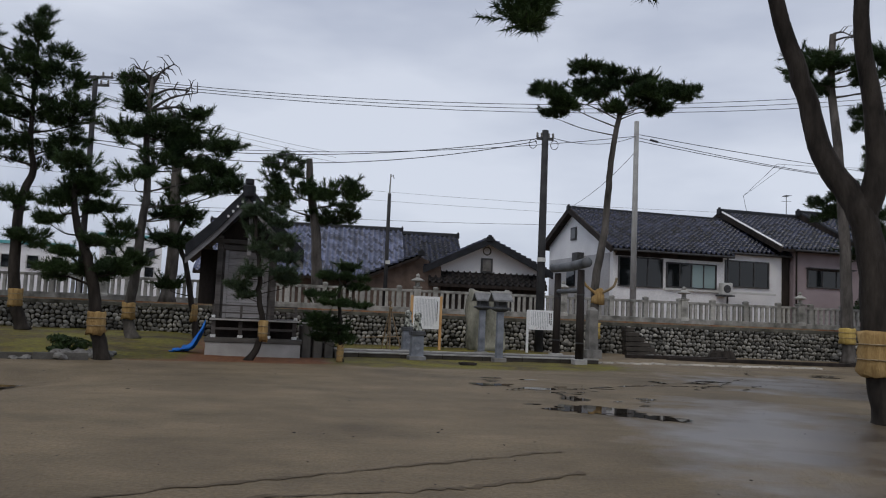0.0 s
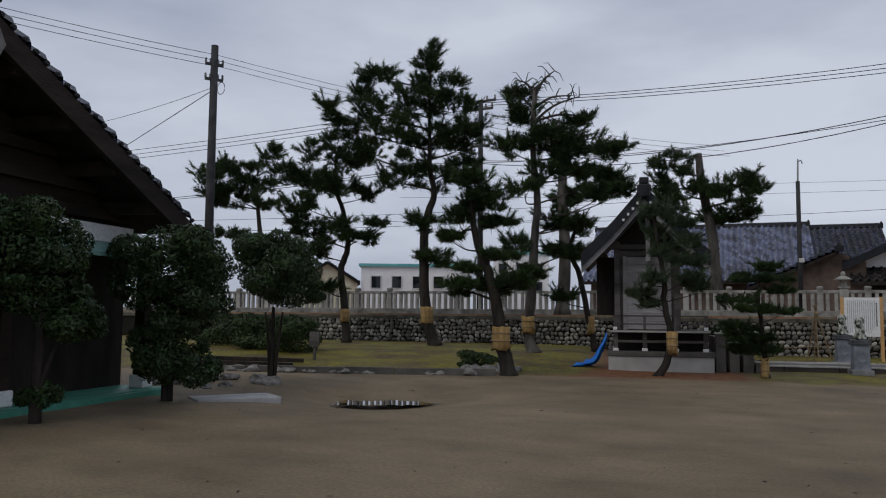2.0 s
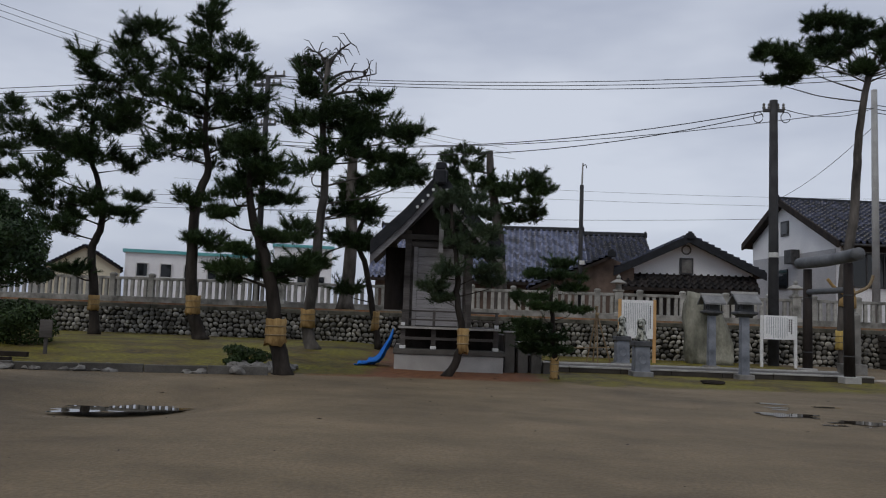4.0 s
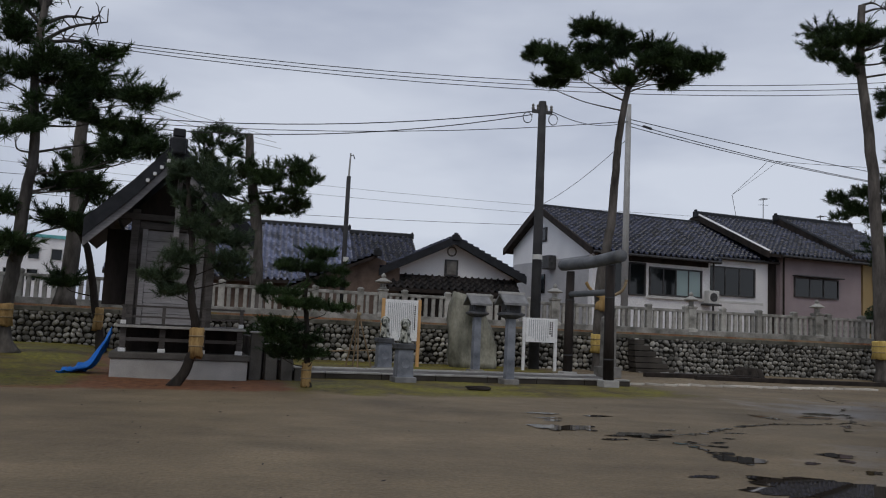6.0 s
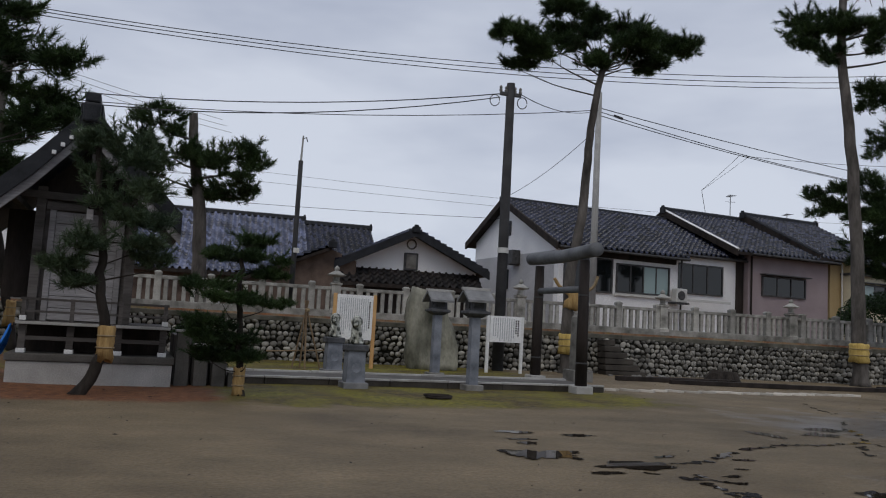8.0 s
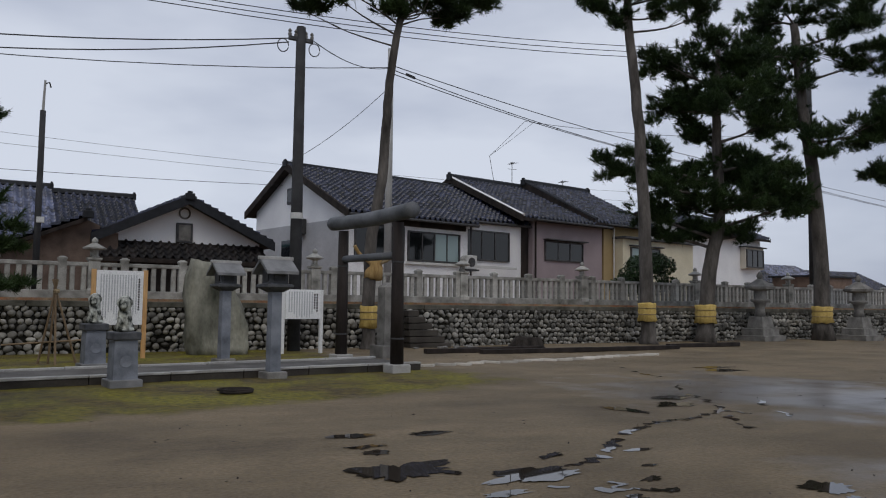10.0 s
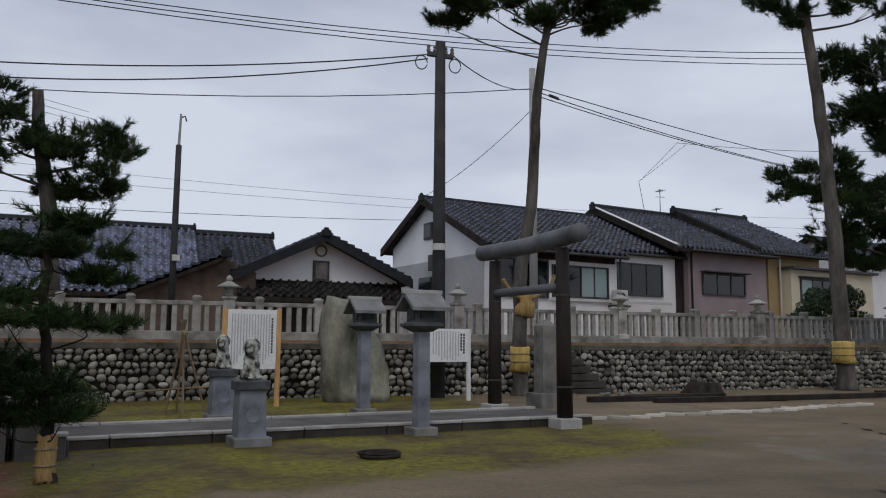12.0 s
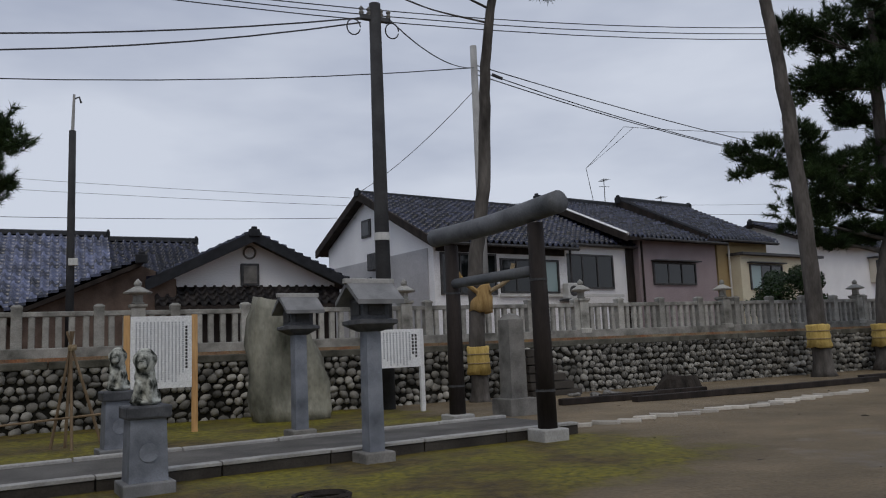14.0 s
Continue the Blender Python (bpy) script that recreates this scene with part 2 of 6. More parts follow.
def ground_mat():
    """Wet trodden sand, moss and needle litter by zones, with broken borders."""
    m = bpy.data.materials.new("yard_ground")
    m.use_nodes = True
    n, l = m.node_tree.nodes, m.node_tree.links
    bsdf = n["Principled BSDF"]
    tc = n.new("ShaderNodeTexCoord")
    zone = n.new("ShaderNodeVertexColor")
    zone.layer_name = "zone"
    sep = n.new("ShaderNodeSeparateColor")
    l.new(zone.outputs[0], sep.inputs[0])

    def noise_at(scale, detail=6, stretch=None, rough=0.55):
        t = n.new("ShaderNodeTexNoise")
        t.inputs["Scale"].default_value, t.inputs["Detail"].default_value = scale, detail
        t.inputs["Roughness"].default_value = rough
        src = tc.outputs["Object"]
        if stretch:
            mp = n.new("ShaderNodeMapping")
            mp.inputs["Scale"].default_value = stretch
            l.new(src, mp.inputs[0])
            src = mp.outputs[0]
        l.new(src, t.inputs["Vector"])
        return t.outputs[0]

    def ramp(src, p0, c0, p1, c1):
        r = n.new("ShaderNodeValToRGB")
        r.color_ramp.elements[0].position, r.color_ramp.elements[0].color = p0, (*c0, 1)
        r.color_ramp.elements[1].position, r.color_ramp.elements[1].color = p1, (*c1, 1)
        l.new(src, r.inputs[0])
        return r.outputs[0]

    def mix(fac, a, b):
        x = n.new("ShaderNodeMixRGB")
        l.new(fac, x.inputs[0])
        l.new(a, x.inputs[1])
        l.new(b, x.inputs[2])
        return x.outputs[0]

    def mask(channel, noise_src, lo, hi):
        add = n.new("ShaderNodeMath")
        add.operation = "ADD"
        l.new(channel, add.inputs[0])
        l.new(noise_src, add.inputs[1])
        r = n.new("ShaderNodeMapRange")
        r.inputs["From Min"].default_value, r.inputs["From Max"].default_value = lo, hi
        l.new(add.outputs[0], r.inputs[0])
        return r.outputs[0]

    broad, mid, fine = noise_at(0.35), noise_at(2.2), noise_at(28)
    streak = noise_at(0.9, 8, (0.7, 1.15, 1), 0.62)
    sand = mix(mid, ramp(broad, 0.36, (0.105, 0.077, 0.041), 0.64, (0.235, 0.178, 0.103)), ramp(streak, 0.36, (0.098, 0.073, 0.042), 0.64, (0.235, 0.179, 0.108)))
    moss = mix(ramp(noise_at(0.8, 7), 0.4, (0, 0, 0), 0.6, (1, 1, 1)), ramp(noise_at(5), 0.32, (0.03, 0.02, 0.006), 0.68, (0.13, 0.092, 0.014)), ramp(noise_at(11), 0.3, (0.048, 0.046, 0.003), 0.7, (0.25, 0.215, 0.007)))
    litter = ramp(noise_at(7), 0.3, (0.085, 0.031, 0.012), 0.7, (0.24, 0.1, 0.04))
    wet = mask(sep.outputs[2], noise_at(0.8, 7), 0.95, 1.25)
    col = mix(mask(sep.outputs[1], mid, 0.85, 1.15), sand, litter)
    col = mix(mask(sep.outputs[0], noise_at(1.6, 7), 0.86, 1.14), col, moss)
    dark = n.new("ShaderNodeMixRGB")
    dark.blend_type = "MULTIPLY"
    dark.inputs[2].default_value = (0.52, 0.5, 0.51, 1)
    l.new(wet, dark.inputs[0])
    l.new(col, dark.inputs[1])
    grains = n.new("ShaderNodeMixRGB")
    grains.blend_type = "MULTIPLY"
    grains.inputs[0].default_value = 1.0
    l.new(dark.outputs[0], grains.inputs[1])
    l.new(ramp(fine, 0.25, (0.68, 0.68, 0.68), 0.75, (1.3, 1.3, 1.3)), grains.inputs[2])
    l.new(grains.outputs[0], bsdf.inputs["Base Color"])
    rr = n.new("ShaderNodeMapRange")
    rr.inputs["To Min"].default_value, rr.inputs["To Max"].default_value = 0.75, 0.34
    l.new(wet, rr.inputs[0])
    l.new(rr.outputs[0], bsdf.inputs["Roughness"])
    bsdf.inputs["Specular IOR Level"].default_value = 0.4
    l.new(wet, bsdf.inputs["Coat Weight"])
    bsdf.inputs["Coat Roughness"].default_value, bsdf.inputs["Coat IOR"].default_value = 0.3, 1.33
    bp = n.new("ShaderNodeBump")
    bp.inputs["Distance"].default_value = 0.03
    calm = n.new("ShaderNodeMapRange")
    calm.inputs["To Min"].default_value, calm.inputs["To Max"].default_value = 0.8, 0.08
    l.new(wet, calm.inputs[0])
    l.new(calm.outputs[0], bp.inputs["Strength"])
    hsum = n.new("ShaderNodeMath")
    hsum.operation = "ADD"
    l.new(noise_at(9, 8), hsum.inputs[0])
    l.new(fine, hsum.inputs[1])
    l.new(hsum.outputs[0], bp.inputs["Height"])
    l.new(bp.outputs[0], bsdf.inputs["Normal"])
    return m


M["ground"] = ground_mat()


# ---- mesh helpers ----
def link(name, bm_or_mesh, material, parent=None, label="", smooth=False):
    if isinstance(bm_or_mesh, bmesh.types.BMesh):
        me = bpy.data.meshes.new(name)
        bmesh.ops.recalc_face_normals(bm_or_mesh, faces=bm_or_mesh.faces)
        bm_or_mesh.to_mesh(me)
        bm_or_mesh.free()
    else:
        me = bm_or_mesh
    if material and not me.materials:
        me.materials.append(material)
    if smooth:
        me.polygons.foreach_set("use_smooth", [True] * len(me.polygons))
    ob = new(name, me)
    if parent:
        ob.parent = parent
    if label:
        ob["label"] = label
    return ob


def part(name, bm, material, parent, label="", smooth=False):
    return link(name, bm, material, parent, label, smooth)


def thing(name, at, turn, label, category, group="", kind=""):
    ob = new(name)
    ob.matrix_basis = pose(*at, 0, 0, turn)
    return tagged(ob, label, category, group, kind)


def np_mesh(name, verts, faces):
    """A mesh from arrays; all faces have the same number of corners."""
    me = bpy.data.meshes.new(name)
    k = faces.shape[1]
    me.vertices.add(len(verts))
    me.vertices.foreach_set("co", np.asarray(verts, np.float32).ravel())
    me.loops.add(faces.size)
    me.loops.foreach_set("vertex_index", faces.astype(np.int32).ravel())
    me.polygons.add(len(faces))
    me.polygons.foreach_set("loop_start", np.arange(0, faces.size, k, dtype=np.int32))
    me.update(calc_edges=True)
    me.validate()
    return me


def bx(bm, x0, x1, y0, y1, z0, z1, m=None, bevel=0.0):
    """A box, bevelled on request."""
    r = bmesh.ops.create_cube(bm, size=1)
    vs = r["verts"]
    bmesh.ops.transform(bm, matrix=Matrix.LocRotScale(((x0 + x1) / 2, (y0 + y1) / 2, (z0 + z1) / 2), None, (x1 - x0, y1 - y0, z1 - z0)), verts=vs)
    if bevel:
        es = list({e for v in vs for e in v.link_edges})
        bv = bmesh.ops.bevel(bm, geom=es, offset=bevel, segments=2, affect="EDGES", profile=0.5)
        vs = list({v for f in bv["faces"] for v in f.verts} | {v for v in vs if v.is_valid})
    if m is not None:
        bmesh.ops.transform(bm, matrix=m, verts=vs)
    return bm


def box(x0, x1, y0, y1, z0, z1, bevel=0.0, m=None):
    return bx(bmesh.new(), x0, x1, y0, y1, z0, z1, m, bevel)


def tube(bm, pts, radii, seg=8, cap=True):
    """A tapered tube along points."""
    pts = [Vector(p) for p in pts]
    rings = []
    side = None
    for i, p in enumerate(pts):
        d = (pts[min(i + 1, len(pts) - 1)] - pts[max(i - 1, 0)]).normalized()
        if side is None:
            side = d.orthogonal().normalized()
        side = (side - d * side.dot(d)).normalized()
        up = d.cross(side)
        r = radii[i] if isinstance(radii, (list, tuple)) else radii
        rings.append([bm.verts.new(p + (side * math.cos(a) + up * math.sin(a)) * r) for a in [2 * math.pi * k / seg for k in range(seg)]])
    for a, b in zip(rings, rings[1:]):
        for k in range(seg):
            bm.faces.new((a[k], a[(k + 1) % seg], b[(k + 1) % seg], b[k]))
    if cap:
        bm.faces.new(rings[0][::-1])
        bm.faces.new(rings[-1])
    return bm


def rod(a, b, r0, r1=None, seg=12):
    return tube(bmesh.new(), [a, b], [r0, r1 if r1 is not None else r0], seg)


def lathe(profile, seg=16, bm=None, square=False):
    """A turned shape from (radius, z) pairs; square gives four sides."""
    bm = bm or bmesh.new()
    if square:
        seg = 4
    rings = []
    for r, z in profile:
        off = math.pi / 4 if seg == 4 else 0
        k = math.sqrt(2) if seg == 4 else 1
        rings.append([bm.verts.new((r * k * math.cos(off + 2 * math.pi * i / seg), r * k * math.sin(off + 2 * math.pi * i / seg), z)) for i in range(seg)])
    for a, b in zip(rings, rings[1:]):
        for i in range(seg):
            bm.faces.new((a[i], a[(i + 1) % seg], b[(i + 1) % seg], b[i]))
    bm.faces.new(rings[0][::-1])
    bm.faces.new(rings[-1])
    return bm


def smooth_line(pts, n=5):
    """A curve through the points, with n steps to a stretch."""
    pts = [Vector(p) for p in pts]
    out = []
    for i in range(len(pts) - 1):
        p0, p1, p2, p3 = pts[max(i - 1, 0)], pts[i], pts[i + 1], pts[min(i + 2, len(pts) - 1)]
        for k in range(n):
            t = k / n
            out.append(0.5 * ((2 * p1) + (p2 - p0) * t + (2 * p0 - 5 * p1 + 4 * p2 - p3) * t * t + (3 * p1 - p0 - 3 * p2 + p3) * t ** 3))
    return out + [pts[-1]]


def unit(v):
    return v / np.maximum(np.linalg.norm(v, axis=1, keepdims=True), 1e-6)


# ---- the plan: two frames, the path's and the wall's ----
PA, WA = 15.0, 9.6
PO = (-0.93, 21.3)
WO = (3.0, 29.3)


def P(u, v, z=0.0):
    c, s = math.cos(radians(PA)), math.sin(radians(PA))
    return (PO[0] + u * c - v * s, PO[1] + u * s + v * c, z)


def Wp(s_, d, z=0.0):
    c, s = math.cos(radians(WA)), math.sin(radians(WA))
    return (WO[0] + s_ * c - d * s, WO[1] + s_ * s + d * c, z)


def to_w(x, y):
    c, s = math.cos(radians(WA)), math.sin(radians(WA))
    return (x - WO[0]) * c + (y - WO[1]) * s, -(x - WO[0]) * s + (y - WO[1]) * c


def to_p(x, y):
    c, s = math.cos(radians(PA)), math.sin(radians(PA))
    return (x - PO[0]) * c + (y - PO[1]) * s, -(x - PO[0]) * s + (y - PO[1]) * c


def step(a, b, x):
    t = min(max((x - a) / (b - a), 0), 1)
    return t * t * (3 - 2 * t)


TERRACE = 1.3
BED_EDGE = ((-13.6, 13.6), (-7.6, 16.3))


def bed(x, y):
    """How far inside the raised planting bed west of the small shrine, in metres."""
    (x0, y0), (x1, y1) = BED_EDGE
    k = math.hypot(x1 - x0, y1 - y0)
    return (-(x - x0) * (y1 - y0) + (y - y0) * (x1 - x0)) / k


def ground_z(x, y):
    s_, d = to_w(x, y)
    if d > 0.17:
        return TERRACE
    u, v = to_p(x, y)
    z = 0.018 * noise.noise((x * 0.35, y * 0.35, 0)) + 0.008 * noise.noise((x * 1.7, y * 1.7, 3))
    z += 0.26 * step(0.0, 7.5, bed(x, y)) * step(-4.5, -7.5, u) * step(-60, -30, x)
    z += 0.06 * step(1.5, 3.0, v) * step(-4.5, -3, u)
    z -= 0.28 * math.exp(-(((x + 7.75) / 1.9) ** 2 + ((y - 12.05) / 1.7) ** 2))
    return z


def build_ground():
    near_s = [-32 + 0.3 * i for i in range(214)]
    ss = [-1500, -500, -150, -70, -45] + near_s + [40, 50, 80, 200, 600, 1500]
    ds = [-1500, -500, -150, -80, -50, -40] + [-36 + 0.3 * i for i in range(120)] + [0.0, 0.16, 0.18, 1.5, 4, 10, 40, 150, 500, 1500]
    verts, cols = [], []
    for d in ds:
        for s_ in ss:
            x, y, _ = Wp(s_, d)
            z = TERRACE if d > 0.17 else ground_z(x, y)
            verts.append((x, y, z))
            u, v = to_p(x, y)
            b = bed(x, y)
            inside = step(-0.1, 0.6, b) * step(-4.5, -7.0, u)
            moss = max(inside * 0.75, step(-3.9, -2.0, v - 0.1 * u) * step(-3.4, -1.5, u) * step(7.5, 4.0, u) * 0.98)
            moss = max(moss, 0.55 * step(2, 2.4, v) * step(-4, -3, u) * step(8, 4.5, u))
            litter = max(0.92 * step(-3.4, -2.3, v) * step(-8, -6.5, u) * step(-1.6, -3.2, u), 0.35 * inside)
            if d > 0:
                moss, litter = 0.28, 0.5
            wetv = max(0.74 * math.exp(-(((x - 8.2) / 4.4) ** 2 + ((y - 18.0) / 5.0) ** 2)), 0.8 * math.exp(-(((x - 4.6 - 0.12 * (y - 9)) / 2.9) ** 2 + ((y - 9.5) / 6.5) ** 2))) + 0.3 * math.exp(-(((x + 6.5) / 2.2) ** 2 + ((y - 10.8) / 1.0) ** 2))
            cols.append((moss, litter, wetv, 1))
    n = len(ss)
    idx = np.arange(len(verts)).reshape(len(ds), n)
    faces = np.stack([idx[:-1, :-1], idx[:-1, 1:], idx[1:, 1:], idx[1:, :-1]], -1).reshape(-1, 4)
    me = np_mesh("ground", np.array(verts), faces)
    att = me.color_attributes.new("zone", "FLOAT_COLOR", "POINT")
    att.data.foreach_set("color", np.array(cols, np.float32).ravel())
    ob = link("ground", me, M["ground"], smooth=True)
    tagged(ob, "wet trodden sandy yard with mossy edges", "ground", kind="structure")


build_ground()


# ---- retaining wall and stone fence ----
def build_wall():
    wall = thing("wall_retaining", Wp(0, 0), WA, "dark cobblestone retaining wall with a mossy concrete coping", "wall", kind="structure")
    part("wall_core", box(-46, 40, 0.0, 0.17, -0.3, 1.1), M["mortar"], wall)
    bm = bmesh.new()
    for i in range(43):
        bx(bm, -46 + 2 * i, -44.012 + 2 * i, -0.07, 0.24, 1.1, 1.24 + 0.012 * noise.noise((i, 0, 0)), None, 0.02)
    part("coping", bm, M["coping"], wall, "mossy concrete coping")
    return wall


wall = build_wall()


def build_fence():
    fence = thing("stone_fence", Wp(0, 2.0), WA, "weathered grey stone shrine fence of posts and pickets", "fence", kind="structure")
    part("base_kerb", box(-44, 36, -0.16, 0.16, TERRACE - 0.05, 1.5, 0.02), M["fence"], fence)
    part("top_rail", box(-44, 36, -0.07, 0.07, 2.1, 2.2, 0.015), M["fence"], fence)
    picket = lathe([(0.058, 1.49), (0.058, 2.101)], square=True)
    bmesh.ops.bevel(picket, geom=[e for e in picket.edges if abs(e.verts[0].co.z - e.verts[1].co.z) > 0.3], offset=0.014, segments=1, affect="EDGES")
    post = lathe([(0.095, 1.49), (0.095, 2.26), (0.105, 2.262), (0.105, 2.3), (0.05, 2.34)], square=True)
    p_mesh, q_mesh = bpy.data.meshes.new("picket"), bpy.data.meshes.new("post")
    picket.to_mesh(p_mesh)
    post.to_mesh(q_mesh)
    p_mesh.materials.append(M["fence"])
    q_mesh.materials.append(M["fence"])
    for i in range(56):
        s_ = -44 + 1.44 * i
        ob = new("post", q_mesh)
        ob.parent, ob.location = fence, (s_, 0, 0)
        for k in range(1, 6):
            if -30 < s_ < 32:
                ob = new("picket", p_mesh)
                ob.parent, ob.location = fence, (s_ + 0.24 * k, 0, 0)
                ob.rotation_euler = (0, random.uniform(-0.012, 0.012), 0)


def stone_lantern(at, turn, tall, label, base=0.9, group="lanterns on the stone fence"):
    """Pedestal, shaft, fire box, spreading cap and jewel."""
    ob = thing("stone_lantern", at, turn, label, "stone lantern", group)
    part("pedestal", lathe([(0.17, 0), (0.17, 0.1), (0.135, 0.13), (0.135, base - 0.08), (0.17, base - 0.05), (0.17, base)], square=True), M["fence"], ob)
    h = tall - base
    fb = lathe([(0.11, base), (0.13, base + 0.06 * h), (0.1, base + 0.1 * h), (0.1, base + 0.36 * h)], 6)
    part("fire_box", fb, M["fence"], ob)
    part("cap", lathe([(0.11, base + 0.36 * h), (0.27, base + 0.41 * h), (0.285, base + 0.47 * h), (0.16, base + 0.6 * h), (0.07, base + 0.7 * h)], 6), M["fence"], ob)
    part("jewel", lathe([(0.05, base + 0.69 * h), (0.08, base + 0.78 * h), (0.075, base + 0.87 * h), (0.035, base + 0.95 * h), (0.008, base + h)], 12), M["fence"], ob, smooth=True)
    return ob


build_fence()
lamp = stone_lantern(Wp(-4.4, 2.0, 1.42), WA, 1.42, "mossy grey stone lantern standing on the fence")
for s_ in (1.5, 6.6, 11.7, 17.6, -16.2, 23.5):
    copy_thing(lamp, pose(*Wp(s_, 2.0, 1.42), 0, 0, WA))


def ground_lantern(at, turn):
    ob = thing("garden_lantern", at, turn, "large grey stone lantern on a stepped base", "stone lantern", "large lanterns by the entrance")
    part("base", lathe([(0.62, 0), (0.62, 0.25), (0.46, 0.26), (0.46, 0.5), (0.34, 0.52), (0.28, 0.95)], square=True), M["stone"], ob)
    part("shaft", lathe([(0.2, 0.95), (0.16, 1.2), (0.22, 1.45), (0.34, 1.52), (0.34, 1.6)], 12), M["stone"], ob, smooth=True)
    part("fire_box", lathe([(0.22, 1.6), (0.22, 1.9)], 6), M["stone"], ob)
    part("cap", lathe([(0.24, 1.9), (0.52, 1.96), (0.54, 2.05), (0.28, 2.22), (0.1, 2.34)], 6), M["stone"], ob)
    part("jewel", lathe([(0.07, 2.33), (0.12, 2.44), (0.06, 2.56), (0.01, 2.62)], 12), M["stone"], ob, smooth=True)
    return ob


big = ground_lantern((25.9, 31.7, 0), 10)
copy_thing(big, pose(20.9, 31.7, 0, 0, 0, 10))


# ---- tiled roofs and houses ----
def tile_roof_mesh(name, width, run, rise, col=0.3, row=0.3):
    """Wavy courses of pan tiles on one slope: x along the eave, y up the slope towards the ridge."""
    nc, nr = max(2, int(width / col)), max(2, int(math.hypot(run, rise) / row))
    shape = [(0.0, 0.0), (0.13, 0.085), (0.34, 0.1), (0.5, 0.0), (0.76, -0.03), (1.0, 0.0)]
    verts, faces = [], []
    for r in range(nr):
        t0, t1 = r / nr, min((r + 1.12) / nr, 1.0)
        for c in range(nc):
            b = len(verts)
            jx, jz = random.uniform(-0.006, 0.006), random.uniform(-0.006, 0.006)
            for t, lift in ((t0, 0.0), (t0, 0.1), (t1, 0.0)):
                for f_, h in shape:
                    verts.append(((c + f_) * width / nc + jx, t * run, t * rise + lift + h + jz))
            for k in range(5):
                faces.append((b + k, b + k + 1, b + 7 + k, b + 6 + k))
                faces.append((b + 6 + k, b + 7 + k, b + 13 + k, b + 12 + k))
    return np_mesh(name, np.array(verts), np.array(faces))


def roof_slope(parent, origin, turn, width, run, rise, tilemat, name="roof"):
    """One slope with its deck, courses of tiles and round eave caps; origin is its left eave corner."""
    deck = bmesh.new()
    pts = [(0, 0, -0.03), (width, 0, -0.03), (width, run, rise - 0.03), (0, run, rise - 0.03)]
    lo = [deck.verts.new((x, y, z - 0.14)) for x, y, z in pts]
    hi = [deck.verts.new(p) for p in pts]
    deck.faces.new(lo[::-1])
    deck.faces.new(hi)
    for k in range(4):
        deck.faces.new((lo[k], lo[(k + 1) % 4], hi[(k + 1) % 4], hi[k]))
    d = part(name, deck, M["dark_wood"], parent)
    d.matrix_basis = pose(*origin, 0, 0, turn)
    t = link("tiles", tile_roof_mesh("tiles", width, run, rise), tilemat, d, "glazed pan tiles in wavy courses")
    t["kind"] = "stuff"
    return d


def ridge_cap(parent, a, b, r=0.13, h=0.3):
    """A built-up ridge with end ornaments."""
    a, b = Vector(a), Vector(b)
    d = (b - a).normalized()
    s = Vector((-d.y, d.x, 0)).normalized() * r
    bm = bmesh.new()
    ring = lambda p: [bm.verts.new(q) for q in (p - s * 1.3, p - s + Vector((0, 0, h * 0.75)), p + Vector((0, 0, h)), p + s + Vector((0, 0, h * 0.75)), p + s * 1.3)]
    r0, r1 = ring(a), ring(b)
    for k in range(4):
        bm.faces.new((r0[k], r0[k + 1], r1[k + 1], r1[k]))
    bm.faces.new(r0[::-1])
    bm.faces.new(r1)
    bm.faces.new((r0[0], r1[0], r1[4], r0[4]))
    ob = part("ridge", bm, M["ridge"], parent)
    for p, q in ((a, -1), (b, 1)):
        e = bmesh.new()
        c = p + d * q * 0.02
        bx(e, -0.07, 0.07, -r * 1.5, r * 1.5, -0.1, h * 0.9, None, 0.03)
        bx(e, -0.05, 0.05, -r * 0.8, r * 0.8, h * 0.8, h + 0.07, None, 0.03)
        bmesh.ops.transform(e, matrix=Matrix.Translation(c) @ Matrix.Rotation(math.atan2(d.y, d.x), 4, "Z"), verts=e.verts)
        part("ridge_end", e, M["ridge"], ob)


def window(parent, x0, x1, z0, z1, y, panes=2, glass="glass", frame_mat="iron", hood=False):
    """A framed sliding window on a wall that faces -y."""
    bm = bmesh.new()
    f_ = 0.07
    rings = []
    for yy in (y - 0.09, y + 0.02):
        for o in (f_, 0.0):
            rings.append([bm.verts.new(q) for q in ((x0 - o, yy, z0 - o), (x1 + o, yy, z0 - o), (x1 + o, yy, z1 + o), (x0 - o, yy, z1 + o))])
    for a, b in ((0, 1), (1, 3), (3, 2), (2, 0)):
        for k in range(4):
            bm.faces.new((rings[a][k], rings[a][(k + 1) % 4], rings[b][(k + 1) % 4], rings[b][k]))
    w = part("window", bm, M[frame_mat], parent, "dark aluminium sliding window")
    for k in range(1, panes):
        x = x0 + (x1 - x0) * k / panes
        part("mullion", box(x - 0.03, x + 0.03, y - 0.075, y + 0.01, z0, z1), M[frame_mat], w)
    for k in range(panes):
        xa, xb = x0 + (x1 - x0) * k / panes + 0.02, x0 + (x1 - x0) * (k + 1) / panes - 0.02
        look_ = glass if isinstance(glass, str) else glass[k]
        part("pane", box(xa, xb, y - 0.05 + 0.012 * (k % 2), y - 0.035 + 0.012 * (k % 2), z0, z1), M[look_], w)
    if hood:
        part("hood", box(x0 - 0.15, x1 + 0.15, y - 0.4, y, z1 + 0.1, z1 + 0.16, 0.01), M["iron"], parent)
    return w


